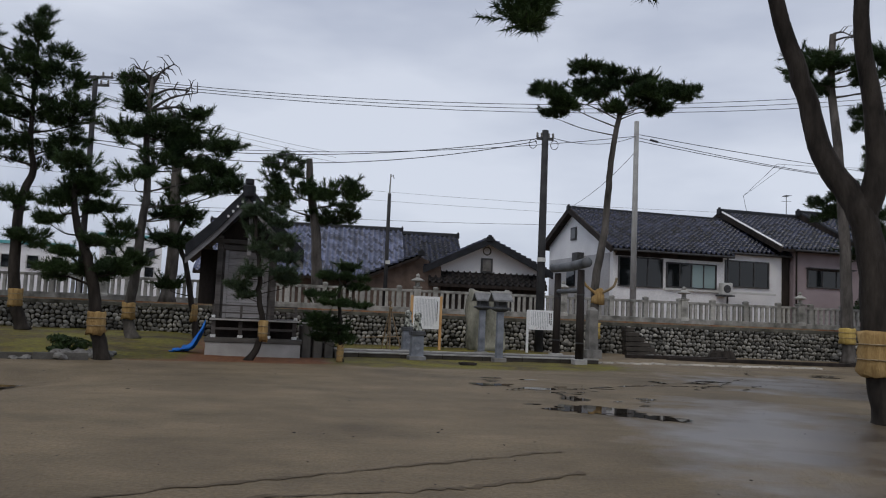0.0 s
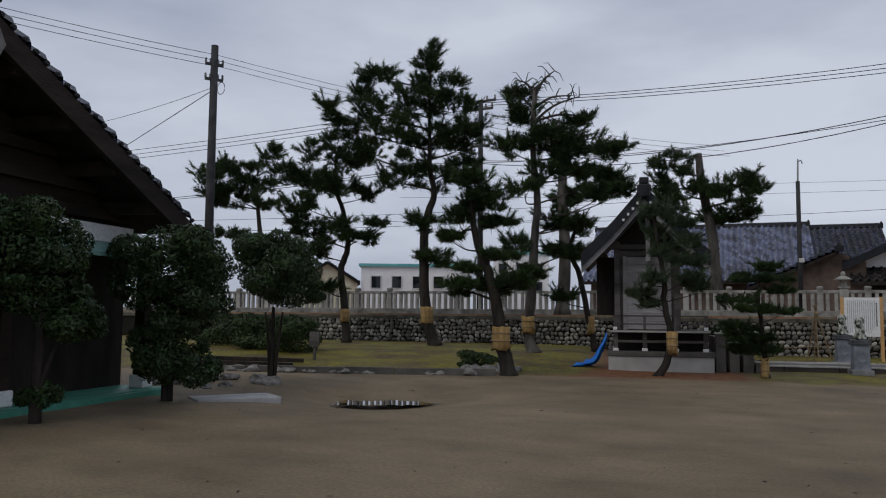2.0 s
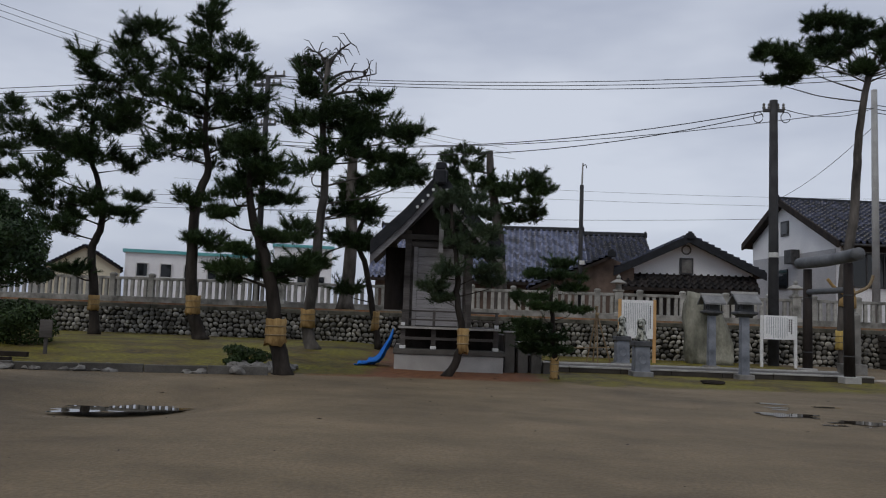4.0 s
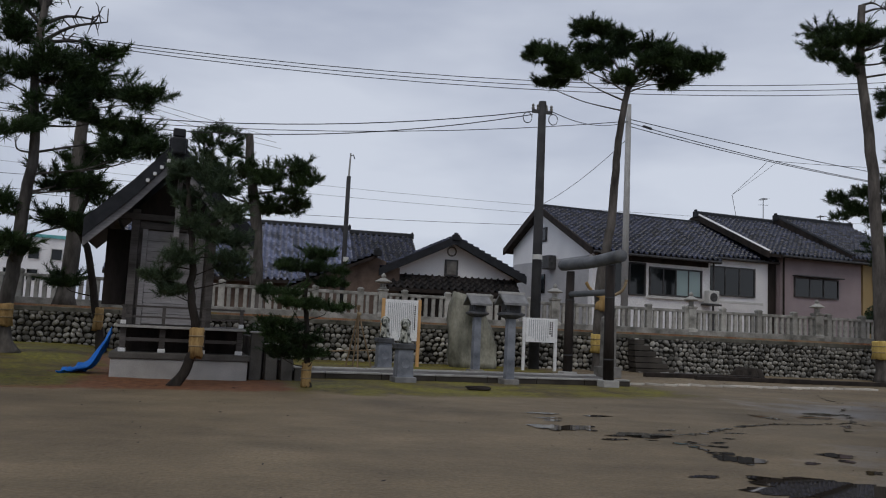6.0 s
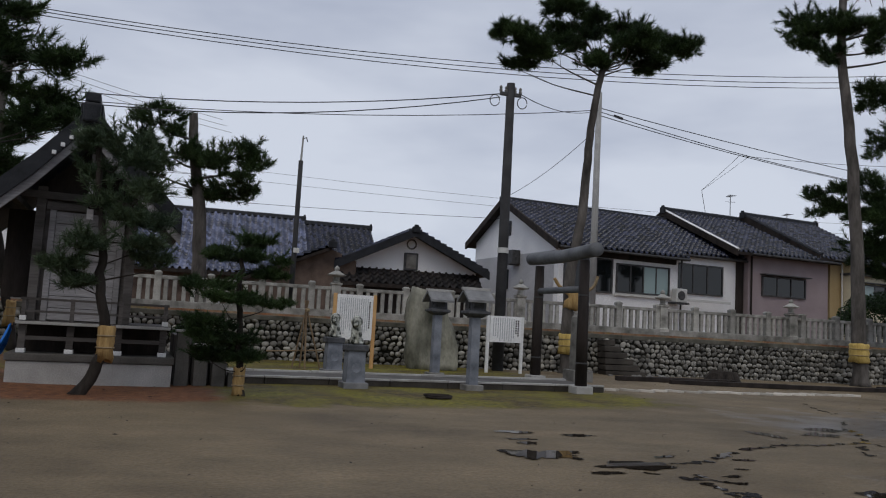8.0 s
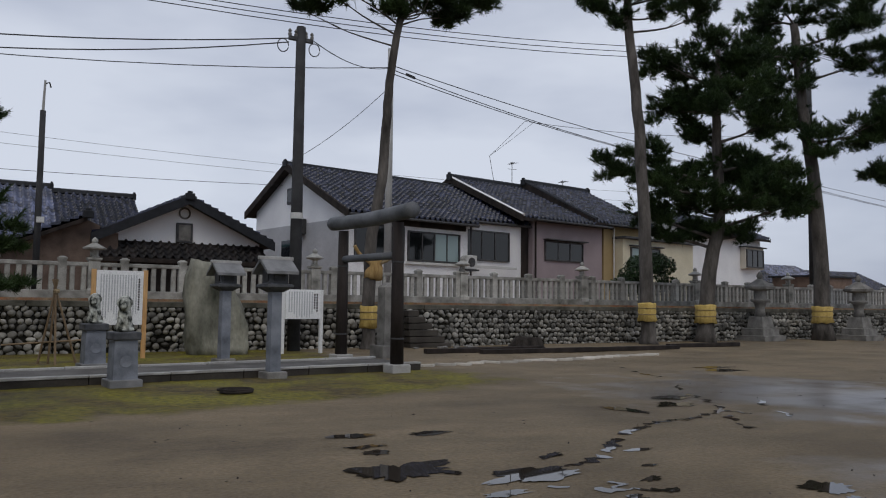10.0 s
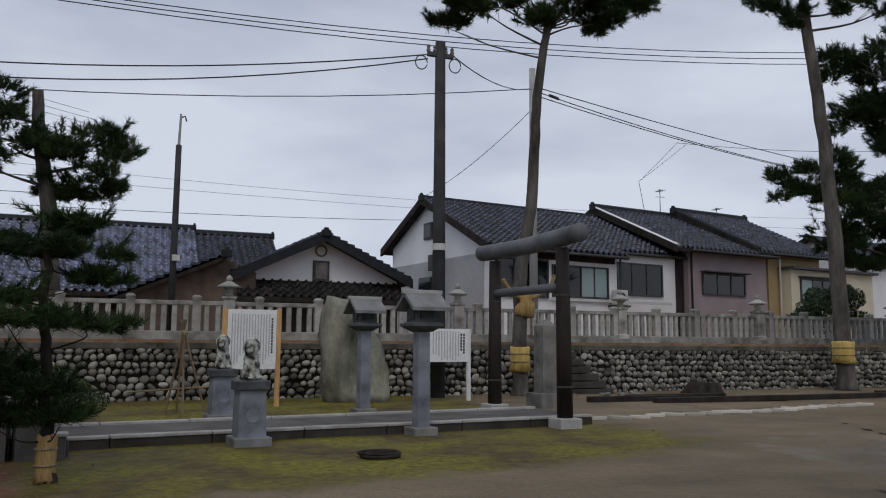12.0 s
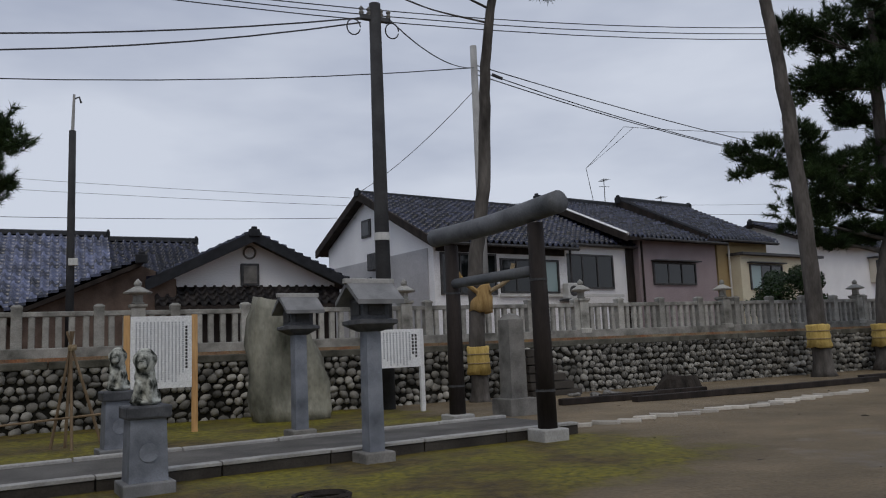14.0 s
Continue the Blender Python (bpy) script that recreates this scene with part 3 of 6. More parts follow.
def gable_walls(parent, w, y0, y1, yr, z0, ze0, ze1, zr, material, name="wall"):
    """A house body: x 0..w, y y0..y1, ridge at yr."""
    bm = bmesh.new()
    prof = [(y0, z0), (y1, z0), (y1, ze1), (yr, zr), (y0, ze0)]
    a = [bm.verts.new((0, y, z)) for y, z in prof]
    b = [bm.verts.new((w, y, z)) for y, z in prof]
    bm.faces.new(a)
    bm.faces.new(b[::-1])
    for k in range(5):
        bm.faces.new((a[k], b[k], b[(k + 1) % 5], a[(k + 1) % 5]))
    return part(name, bm, M[material], parent)


def barge(parent, pts, thick=0.09, depth=0.24, material="dark_wood"):
    """A bargeboard along a verge."""
    bm = bmesh.new()
    for a, b in zip(pts, pts[1:]):
        a, b = Vector(a), Vector(b)
        vs = []
        for p in (a, b):
            for dx in (-thick, thick * 0.3):
                for dz in (-depth, 0.1):
                    vs.append(bm.verts.new(p + Vector((dx, 0, dz))))
        for q in ((0, 1, 3, 2), (4, 6, 7, 5), (0, 4, 5, 1), (2, 3, 7, 6), (0, 2, 6, 4), (1, 5, 7, 3)):
            bm.faces.new([vs[k] for k in q])
    return part("bargeboard", bm, M[material], parent)


HA = 18.0


def town_house(label, along, w, front, behind, ze, zr, wallmat, overhang=0.5, left=0.35):
    """A gabled house with its eave to the street; along is how far it stands along the row."""
    c, s = math.cos(radians(HA)), math.sin(radians(HA))
    ob = thing("house", (7.75 + along * c, 41.3 + along * s, 0), HA, label, "house", "tiled houses behind the fence")
    slope = (zr - ze) / front
    gable_walls(ob, w, 0, front + behind, front, TERRACE - 0.1, ze - 0.12, zr - slope * behind - 0.12, zr - 0.15, wallmat)
    o = overhang
    roof_slope(ob, (-left, -o, ze - slope * o), 0, w + 0.35 + left, front + o, slope * (front + o), M["tile"])
    roof_slope(ob, (w + 0.35, front + behind + o, zr - slope * (behind + o)), 180, w + 0.35 + left, behind + o, slope * (behind + o), M["tile"])
    ridge_cap(ob, (-left - 0.05, front, zr), (w + 0.4, front, zr))
    barge(ob, [(-left, -o, ze - slope * o), (-left, front, zr), (-left, front + behind + o, zr - slope * (behind + o))])
    bm = rod((-0.3, -o - 0.06, ze - slope * o - 0.08), (w + 0.3, -o - 0.06, ze - slope * o - 0.08), 0.06, seg=8)
    part("gutter", bm, M["iron"], ob)
    return ob


# the white gabled house: its front roof reaches lower over the west part of the facade
def white_house():
    ob = thing("house", (7.75, 41.3, 0), HA, "white plastered house with a dark tiled roof and wide windows", "house", "tiled houses behind the fence")
    w, yr, zr, slope = 11.2, 4.9, 7.75, 0.49
    gable_walls(ob, w, 0.3, 8.5, yr, TERRACE - 0.1, zr - slope * 4.6 - 0.14, zr - slope * 3.6 - 0.14, zr - 0.16, "plaster")
    part("bay_wall", box(0.004, 6.75, -0.02, 0.3, TERRACE - 0.1, 5.16), M["plaster"], ob, "white plastered front of the west bay")
    roof_slope(ob, (-0.35, -0.5, zr - slope * 5.4), 0, 7.4, 5.4, slope * 5.4, M["tile"])
    roof_slope(ob, (7.05, 0.12, zr - slope * 4.78), 0, 4.2, 4.78, slope * 4.78, M["tile"])
    roof_slope(ob, (w + 0.1, 9.0, zr - slope * 4.1), 180, w + 0.45, 4.1, slope * 4.1, M["tile"])
    ridge_cap(ob, (-0.4, yr, zr), (w + 0.1, yr, zr), 0.12, 0.2)
    barge(ob, [(-0.35, -0.5, zr - slope * 5.4), (-0.35, yr, zr), (-0.35, 9.0, zr - slope * 4.1)])
    part("gutter", rod((-0.3, -0.56, zr - slope * 5.4 - 0.1), (7.0, -0.56, zr - slope * 5.4 - 0.1), 0.06, seg=8), M["iron"], ob)
    part("gutter", rod((7.08, 0.06, zr - slope * 4.78 - 0.1), (w + 0.05, 0.06, zr - slope * 4.78 - 0.1), 0.06, seg=8), M["iron"], ob)
    part("gable_plaster", box(-0.05, -0.004, 0.32, 8.3, 1.3, 4.9), M["grey_render"], ob, "grey lower wall of the gable end")
    part("gable_window", box(-0.09, -0.005, 4.6, 5.2, 6.0, 6.6, 0.01), M["glass"], ob, "small dark gable window")
    part("window_frame", box(-0.07, -0.006, 4.52, 5.28, 5.92, 6.68, 0.01), M["iron"], ob)
    part("side_window", box(-0.13, -0.051, 4.5, 5.6, 3.2, 4.2, 0.01), M["glass"], ob, "dark side window")
    part("air_unit", box(-0.5, -0.051, 3.4, 4.1, 4.4, 5.1, 0.03), M["iron"], ob, "dark wall unit")
    part("verge_trim", tube(bmesh.new(), [(-0.1, -0.5, zr - slope * 5.4 - 0.22), (-0.1, 4.8, zr - 0.3)], 0.06, 6), M["rust"], ob, "brownish verge trim")
    window(ob, 0.35, 2.85, 3.2, 4.65, -0.02, 3, "glass")
    window(ob, 3.2, 6.15, 3.27, 4.5, -0.02, 4, ["glass", "glass", "curtain_glass", "curtain_glass"])
    part("head_board", box(0.1, 6.6, -0.09, -0.024, 4.75, 5.0, 0.01), M["dark_wood"], ob, "dark timber head over the windows")
    window(ob, 7.0, 9.75, 3.5, 4.85, 0.3, 3, "glass")
    part("window_sill", box(3.0, 10.0, -0.14, -0.095, 3.05, 3.17, 0.01), M["plastic"], ob)
    part("corner_post", box(10.7, 11.15, 0.22, 0.296, 1.3, 5.3), M["dark_wood"], ob, "dark corner boards")
    part("downpipe", rod((6.9, -0.1, 1.3), (6.9, -0.1, 5.0), 0.045), M["iron"], ob)
    ac = part("air_conditioner", box(6.3, 6.95, -0.5, -0.15, 2.95, 3.6, 0.03), M["plastic"], ob, "pale air conditioner unit")
    part("grille", lathe([(0.22, 0), (0.22, 0.02)], 20), M["iron"], ac).matrix_basis = pose(6.6, -0.5, 3.27, 90)
    part("shelf", box(6.2, 7.05, -0.55, -0.03, 2.86, 2.94, 0.005), M["iron"], ac)


white_house()
h2 = town_house("mauve rendered house with a dark tiled roof", 11.25, 5.6, 5.2, 3.6, 5.95, 8.3, "mauve", left=1.2)
window(h2, 0.95, 3.85, 3.7, 4.6, 0.0, 3, "glass", hood=True)
part("verge_trim", tube(bmesh.new(), [(-1.15, -0.5, 5.81), (-1.15, 5.2, 8.4)], 0.09, 6), M["plaster"], h2, "pale plastered verge line")
part("downpipe", rod((0.1, -0.12, 1.3), (0.1, -0.12, 5.6), 0.05), M["dark_wood"], h2)
h3 = town_house("ochre house with a dark tiled roof", 17.0, 4.2, 5.0, 3.6, 6.15, 8.6, "ochre", left=1.25)
part("verge_tiles", tube(bmesh.new(), [(-1.2, -0.5, 6.02), (-1.2, 5.0, 8.72)], 0.12, 6), M["ridge"], h3)
part("downpipe", rod((0.75, -0.14, 1.3), (0.75, -0.14, 5.7), 0.05), M["plastic"], h3)


def cream_house():
    c, s = math.cos(radians(HA)), math.sin(radians(HA))
    ob = thing("house", (7.75 + 18.0 * c, 41.0 + 18.0 * s, 0), HA, "low cream rendered house with a flat metal roof", "house", "tiled houses behind the fence")
    part("wall", box(0, 7.0, -0.35, 6, TERRACE - 0.1, 5.1), M["cream"], ob)
    part("roof", box(-0.15, 7.15, -0.65, 6.1, 5.1, 5.24, 0.02), M["iron"], ob, "thin dark metal roof edge")
    window(ob, 0.75, 3.4, 3.45, 4.6, -0.35, 3, ["curtain_glass", "glass", "glass"])
    part("hood", box(0.55, 3.6, -0.65, -0.352, 4.72, 4.78, 0.01), M["iron"], ob)


def bay_window_house():
    c, s = math.cos(radians(HA)), math.sin(radians(HA))
    ob = thing("house", (7.75 + 25.7 * c, 41.3 + 25.7 * s, 0), HA, "white rendered house with an upper bay window", "house", "tiled houses behind the fence")
    gable_walls(ob, 8.6, 0, 7.0, 3.5, TERRACE - 0.1, 6.2, 6.2, 7.6, "plaster")
    roof_slope(ob, (-0.4, -0.6, 6.05), 0, 9.4, 4.1, 1.65, M["tile"])
    roof_slope(ob, (9.0, 7.6, 6.05), 180, 9.4, 4.1, 1.65, M["tile"])
    ridge_cap(ob, (-0.4, 3.5, 7.7), (9.0, 3.5, 7.7), 0.12, 0.2)
    part("bay", box(5.9, 8.3, -0.4, -0.003, 3.95, 5.4, 0.02), M["beige"], ob, "projecting bay")
    window(ob, 6.05, 8.15, 4.1, 5.2, -0.4, 3, "glass")
    part("bay_hood", box(5.75, 8.45, -0.6, -0.003, 5.4, 5.48, 0.01), M["iron"], ob)


cream_house()
bay_window_house()


def storehouse():
    """White gabled storehouse, its gable to the yard, with a pent roof below."""
    ob = thing("storehouse", (1.1, 40.83, 0), WA, "white plastered storehouse with black tiled gable roof", "storehouse")
    bm = bmesh.new()
    prof = [(-3.0, 1.2), (3.0, 1.2), (3.0, 3.6), (0, 5.08), (-3.0, 3.6)]
    a = [bm.verts.new((x, 0, z)) for x, z in prof]
    b = [bm.verts.new((x, 9, z)) for x, z in prof]
    bm.faces.new(a)
    bm.faces.new(b[::-1])
    for k in range(5):
        bm.faces.new((a[k], b[k], b[(k + 1) % 5], a[(k + 1) % 5]))
    part("wall", bm, M["plaster"], ob)
    sl = 1.62 / 3.35
    roof_slope(ob, (-3.35, 9.3, 3.6), -90, 10.0, 3.35, 3.35 * sl, M["tile"])
    roof_slope(ob, (3.35, -0.7, 3.6), 90, 10.0, 3.35, 3.35 * sl, M["tile"])
    ridge_cap(ob, (0, -0.75, 5.2), (0, 9.4, 5.2), 0.12, 0.18)
    bm = bmesh.new()
    for sgn in (-1, 1):
        for a_, b_ in (((sgn * 3.4, 3.57), (0.0, 5.2)),):
            vs = [bm.verts.new((x, y, z + dz)) for (x, z) in (a_, b_) for y in (-0.76, -0.66) for dz in (-0.26, 0.1)]
            for q in ((0, 1, 3, 2), (4, 6, 7, 5), (0, 4, 5, 1), (2, 3, 7, 6), (0, 2, 6, 4), (1, 5, 7, 3)):
                bm.faces.new([vs[k] for k in q])
    part("bargeboard", bm, M["ridge"], ob)
    part("lower_wall", box(-3.02, 3.02, -0.04, 0.0, 1.2, 3.5), M["dark_wood"], ob, "dark boarded lower wall")
    roof_slope(ob, (-3.1, -0.75, 2.85), 0, 6.2, 0.75, 0.62, M["brown_tile"], "pent_roof")
    win = part("window", box(-0.31, 0.31, -0.12, -0.002, 3.52, 4.28, 0.02), M["iron"], ob, "small shuttered gable window")
    part("shutter", box(-0.22, 0.22, -0.15, -0.121, 3.6, 4.2, 0.01), M["stone"], win)
    ring = bmesh.new()
    tube(ring, [(0.2 * math.cos(k * math.pi / 10), -0.04, 4.66 + 0.2 * math.sin(k * math.pi / 10)) for k in range(21)], 0.035, 6)
    part("crest", ring, M["stone"], ob, "round plaster crest")
    return ob


storehouse()


def left_houses():
    ob = thing("house", (-14.5, 42.2, 0), WA, "house with a broad blue-grey tiled roof", "house", "tiled houses behind the fence")
    gable_walls(ob, 10.8, 0, 9, 4.6, 1.2, 3.4, 3.4, 6.3, "rust")
    roof_slope(ob, (-0.4, -0.6, 3.1), 0, 11.6, 5.2, 3.25, M["tile_blue"])
    roof_slope(ob, (11.2, 9.6, 3.1), 180, 11.6, 5.0, 3.25, M["tile_blue"])
    ridge_cap(ob, (-0.4, 4.6, 6.35), (11.2, 4.6, 6.35), 0.14, 0.22)
    ob2 = thing("house", (-3.6, 44.6, 0), WA, "lower house with a dark tiled roof", "house", "tiled houses behind the fence")
    gable_walls(ob2, 3.2, 0, 8, 4.0, 1.2, 3.6, 3.6, 6.1, "rust")
    roof_slope(ob2, (-0.3, -0.6, 3.3), 0, 3.9, 4.6, 2.85, M["tile"])
    roof_slope(ob2, (3.6, 8.6, 3.3), 180, 3.9, 4.6, 2.85, M["tile"])
    ridge_cap(ob2, (-0.3, 4.0, 6.15), (3.6, 4.0, 6.15), 0.14, 0.22)
    ob3 = thing("porch_house", (-3.2, 39.6, 0), WA, "small brown house gable with a curved tiled verge", "house")
    bm = bmesh.new()
    prof = [(-2.4, 1.2), (2.0, 1.2), (2.0, 3.7), (0.9, 4.15), (-2.4, 2.75)]
    a = [bm.verts.new((x, 0, z)) for x, z in prof]
    b = [bm.verts.new((x, 5, z)) for x, z in prof]
    bm.faces.new(a)
    bm.faces.new(b[::-1])
    for k in range(5):
        bm.faces.new((a[k], b[k], b[(k + 1) % 5], a[(k + 1) % 5]))
    part("wall", bm, M["rust"], ob3)
    roof_slope(ob3, (-2.8, 5.4, 2.65), -90, 5.8, 3.7, 1.6, M["tile"])
    ridge_cap(ob3, (0.9, -0.5, 4.25), (0.9, 5.4, 4.25), 0.12, 0.2)
    return ob


left_houses()


def school():
    ob = thing("school_building", (-40.4, 56.9, 0), 30, "distant cream school block with a turquoise roof edge", "building")
    part("wall", box(0, 9.5, 0, 8, 1.0, 5.35), M["plaster"], ob)
    part("roof", box(-0.2, 9.7, -0.2, 8.2, 5.35, 5.6), M["teal"], ob, "turquoise roof edge")
    for i in range(5):
        window(ob, 0.9 + 1.8 * i, 1.7 + 1.8 * i, 3.5, 4.5, 0.0, 1, "glass", "plastic")
    ob = thing("house", (-42.6, 55.0, 0), 40, "distant white gabled house", "house")
    bm = bmesh.new()
    prof = [(-2.6, 1.0), (2.6, 1.0), (2.6, 4.0), (0, 5.6), (-2.6, 4.0)]
    a = [bm.verts.new((x, 0, z)) for x, z in prof]
    b = [bm.verts.new((x, 8, z)) for x, z in prof]
    bm.faces.new(a)
    bm.faces.new(b[::-1])
    for k in range(5):
        bm.faces.new((a[k], b[k], b[(k + 1) % 5], a[(k + 1) % 5]))
    part("wall", bm, M["cream"], ob)
    roof_slope(ob, (-2.8, 8.4, 3.9), -90, 8.8, 2.8, 1.75, M["tile"])
    roof_slope(ob, (2.8, -0.4, 3.9), 90, 8.8, 2.8, 1.75, M["tile"])
    ob = thing("apartment_block", (-38, 78, 0), 24, "distant cream apartment block behind the pines", "building")
    part("wall", box(0, 6, 0, 8, 1.0, 7.8), M["plaster"], ob)
    part("roof", box(-0.2, 6.2, -0.2, 8.2, 7.8, 8.1), M["teal"], ob)
    for j in range(2):
        for i in range(3):
            window(ob, 0.6 + 1.9 * i, 1.5 + 1.9 * i, 3.8 + 2.0 * j, 4.8 + 2.0 * j, 0.0, 1, "glass", "plastic")
    for i, (x, y, w, m_) in enumerate(((38, 56, 9, "tile"), (47, 60, 10, "tile_blue"), (60, 66, 12, "tile"))):
        ob = thing("far_house", (x, y, 0), 5, "distant low house with a dark roof", "house", "distant houses by the entrance")
        gable_walls(ob, w, 0, 8, 4, 1.0, 3.4, 3.4, 5.2, "rust" if i else "grey_render")
        roof_slope(ob, (-0.4, -0.5, 3.2), 0, w + 0.8, 4.5, 2.0, M[m_])
        roof_slope(ob, (w + 0.4, 8.5, 3.2), 180, w + 0.8, 4.5, 2.0, M[m_])
    ob = thing("shed", (43, 50, 1.3), 10, "rusty sheet-metal shed by the far houses", "shed")
    part("wall", box(0, 5, 0, 3, 0, 2.2), M["orange"], ob)
    part("roof", box(-0.2, 5.2, -0.2, 3.2, 2.2, 2.32), M["ridge"], ob)


school()


# ---- poles and wires ----
def pole_thing(at, top, r, label, arms=(), material="pole"):
    ob = thing("utility_pole", at, 0, label, "utility pole", "utility poles")
    part("shaft", rod((0, 0, -0.2), (0, 0, top), r, r * 0.72, 14), M[material], ob, smooth=True)
    for z, half, turn in arms:
        arm = box(-half, half, -0.05, 0.05, z - 0.05, z + 0.05, 0.01, pose(0, 0, 0, 0, 0, turn))
        a = part("crossarm", arm, M["iron"], ob)
        for k in (-1, -0.45, 0.45, 1):
            ins = lathe([(0.04, 0), (0.055, 0.05), (0.03, 0.09), (0.05, 0.13), (0.02, 0.18)], 8)
            bmesh.ops.transform(ins, matrix=pose(0, 0, z + 0.05, 0, 0, turn) @ pose(half * 0.93 * k, 0, 0), verts=ins.verts)
            part("insulator", ins, M["stone"], a)
    return ob


def loop_wire(ob, c, r):
    bm = bmesh.new()
    tube(bm, [(c[0] + r * math.cos(a * 0.5), c[1], c[2] + r * 1.2 * math.sin(a * 0.5)) for a in range(13)], 0.014, 5)
    part("wire_loop", bm, M["wire"], ob)


p1 = pole_thing((3.0, 28.6, 0), 8.27, 0.165, "dark concrete utility pole with wire loops", [(7.95, 0.32, 10)])
loop_wire(p1, (-0.45, 0, 7.75), 0.14)
loop_wire(p1, (0.35, 0, 7.72), 0.14)
part("tape", lathe([(0.162, 3.35), (0.162, 3.5)], 14), M["plastic"], p1)
pole_thing((7.8, 36.0, TERRACE), 9.3, 0.15, "pale concrete utility pole behind a pine", (), "pale_pole")
p3_ = pole_thing((-22.9, 22.6, 0), 11.65, 0.19, "tall concrete utility pole with fittings", [(10.9, 0.35, 60), (10.3, 0.35, 60)])
loop_wire(p3_, (0.4, 0, 9.9), 0.2)
pole_thing((-15.85, 31.6, TERRACE), 9.45, 0.14, "utility pole with crossarms behind the pines", [(9.4, 0.75, 0), (9.05, 0.6, 0), (7.4, 0.45, 0)])
pole_thing((31, 38.65, TERRACE), 13.3, 0.17, "distant utility pole by the entrance", [(13.1, 0.75, 0), (12.7, 0.75, 0)])
tp = thing("mast", (-3.05, 31.31, TERRACE), 0, "thin dark mast with a lamp bracket", "mast")
part("shaft", rod((0, 0, 0), (0, 0, 4.8), 0.085, 0.07, 10), M["pole"], tp, smooth=True)
part("tip", rod((0, 0, 4.8), (0.02, 0, 5.6), 0.035, 0.025, 8), M["pale_pole"], tp)
part("bracket", tube(bmesh.new(), [(0.02, 0, 5.5), (0.12, 0, 5.55), (0.16, 0, 5.42)], 0.02, 6), M["iron"], tp)
part("box", box(-0.02, 0.16, -0.16, -0.08, 1.9, 2.05, 0.01), M["plastic"], tp)


def wire(a, b, sag, r=0.014):
    bm = bmesh.new()
    a, b = Vector(a), Vector(b)
    tube(bm, [a.lerp(b, k / 16) - Vector((0, 0, sag * 4 * (k / 16) * (1 - k / 16))) for k in range(17)], r, 4)
    ob = link("power_line", bm, M["wire"])
    tagged(ob, "thin dark overhead power line between poles", "power line", "overhead lines")


for k, dz in ((-0.7, 0.0), (0.1, -0.17), (0.7, -0.34)):
    wire((-15.85 + k, 31.6, 10.8 + dz), (31 + k, 38.65, 14.54 + dz), 1.53, 0.016)
    wire((-15.85 + k, 31.6, 10.8 + dz), (-70, 27 + k, 11.0 + dz), 0.8, 0.016)
    wire((31 + k, 38.65, 14.54 + dz), (100, 44, 14 + dz), 0.8, 0.016)
for dz, sg in ((0.0, 0.62), (-0.1, 0.85)):
    wire((2.7, 28.6, 7.95 + dz), (-15, 29.5, 7.6 + dz), sg, 0.017)
    wire((-15, 29.5, 7.6 + dz), (-60, 30, 8.0 + dz), 0.5, 0.017)
wire((7.8, 36, 9.9), (-30, 36, 10.2), 1.4, 0.017)
wire((3.3, 28.65, 8.0), (7.8, 36.0, 9.9), 0.3)
for dz, sg in ((0.0, 0.3), (-0.15, 0.6), (-0.3, 0.5)):
    wire((7.8, 36.0, 10.0 + dz), (34, 46, 9.7 + dz), sg, 0.017)
    wire((34, 46, 9.7 + dz), (90, 60, 9.0 + dz), sg, 0.017)
link_box = link("spacer", box(-0.22, 0.22, -0.03, 0.03, -0.05, 0.05, 0.02), M["wire"])
link_box.matrix_basis = pose(8.7, 36.34, 9.78, 0, 8, 20)
tagged(link_box, "dark cable spacer hanging on the overhead lines", "cable spacer")
wire((7.8, 36, 9.2), (5.9, 45.5, 7.8), 0.25, 0.011)
wire((-30, 44, 7.4), (8, 47, 7.0), 0.5, 0.014)
wire((-30, 50, 10.8), (45, 56, 10.0), 1.4, 0.01)
wire((-30, 47, 9.4), (45, 54, 8.8), 1.0, 0.01)
for k, z in ((0, 11.3), (0.25, 11.0), (0.5, 10.7)):
    wire((-22.9 + k, 22.6, z), (-32 + k, 3, z + 1.5), 0.4, 0.012)
    wire((-22.9 + k, 22.6, z), (-8 + k, 44, z - 1.0), 0.6, 0.01)
wire((-22.9, 22.6, 9.9), (-38.0, 15.8, -0.3), 0.05, 0.014)
wire((-22.9, 22.6, 10.0), (-40, 22, 9.6), 0.6, 0.01)
wire((-60, 27, 7.2), (-8, 44, 7.6), 0.6, 0.014)
wire((-60, 25, 6.4), (-8, 42, 6.6), 0.6, 0.014)


wire((15.2, 42.6, 7.0), (14.8, 42.3, 8.3), 0.0, 0.012)
wire((14.8, 42.3, 8.3), (16.4, 41.8, 10.0), 0.02, 0.012)
wire((14.8, 42.3, 8.3), (16.9, 41.9, 10.0), 0.02, 0.01)
wire((16.4, 41.8, 10.0), (30, 40.0, 10.2), 0.3, 0.012)


def antenna(at, tall, label):
    ob = thing("antenna", at, 0, label, "antenna", "roof antennas")
    part("mast", rod((0, 0, 0), (0, 0, tall), 0.025, 0.02, 6), M["iron"], ob)
    bm = bmesh.new()
    for k in range(5):
        tube(bm, [(-0.25 + 0.02 * k, -0.3 + 0.15 * k, tall - 0.1), (0.25 - 0.02 * k, -0.3 + 0.15 * k, tall - 0.1)], 0.012, 4)
    tube(bm, [(0, -0.35, tall - 0.1), (0, 0.35, tall - 0.1)], 0.014, 4)
    tube(bm, [(-0.3, 0, tall - 0.45), (0.3, 0, tall - 0.45)], 0.014, 4)
    part("elements", bm, M["iron"], ob)


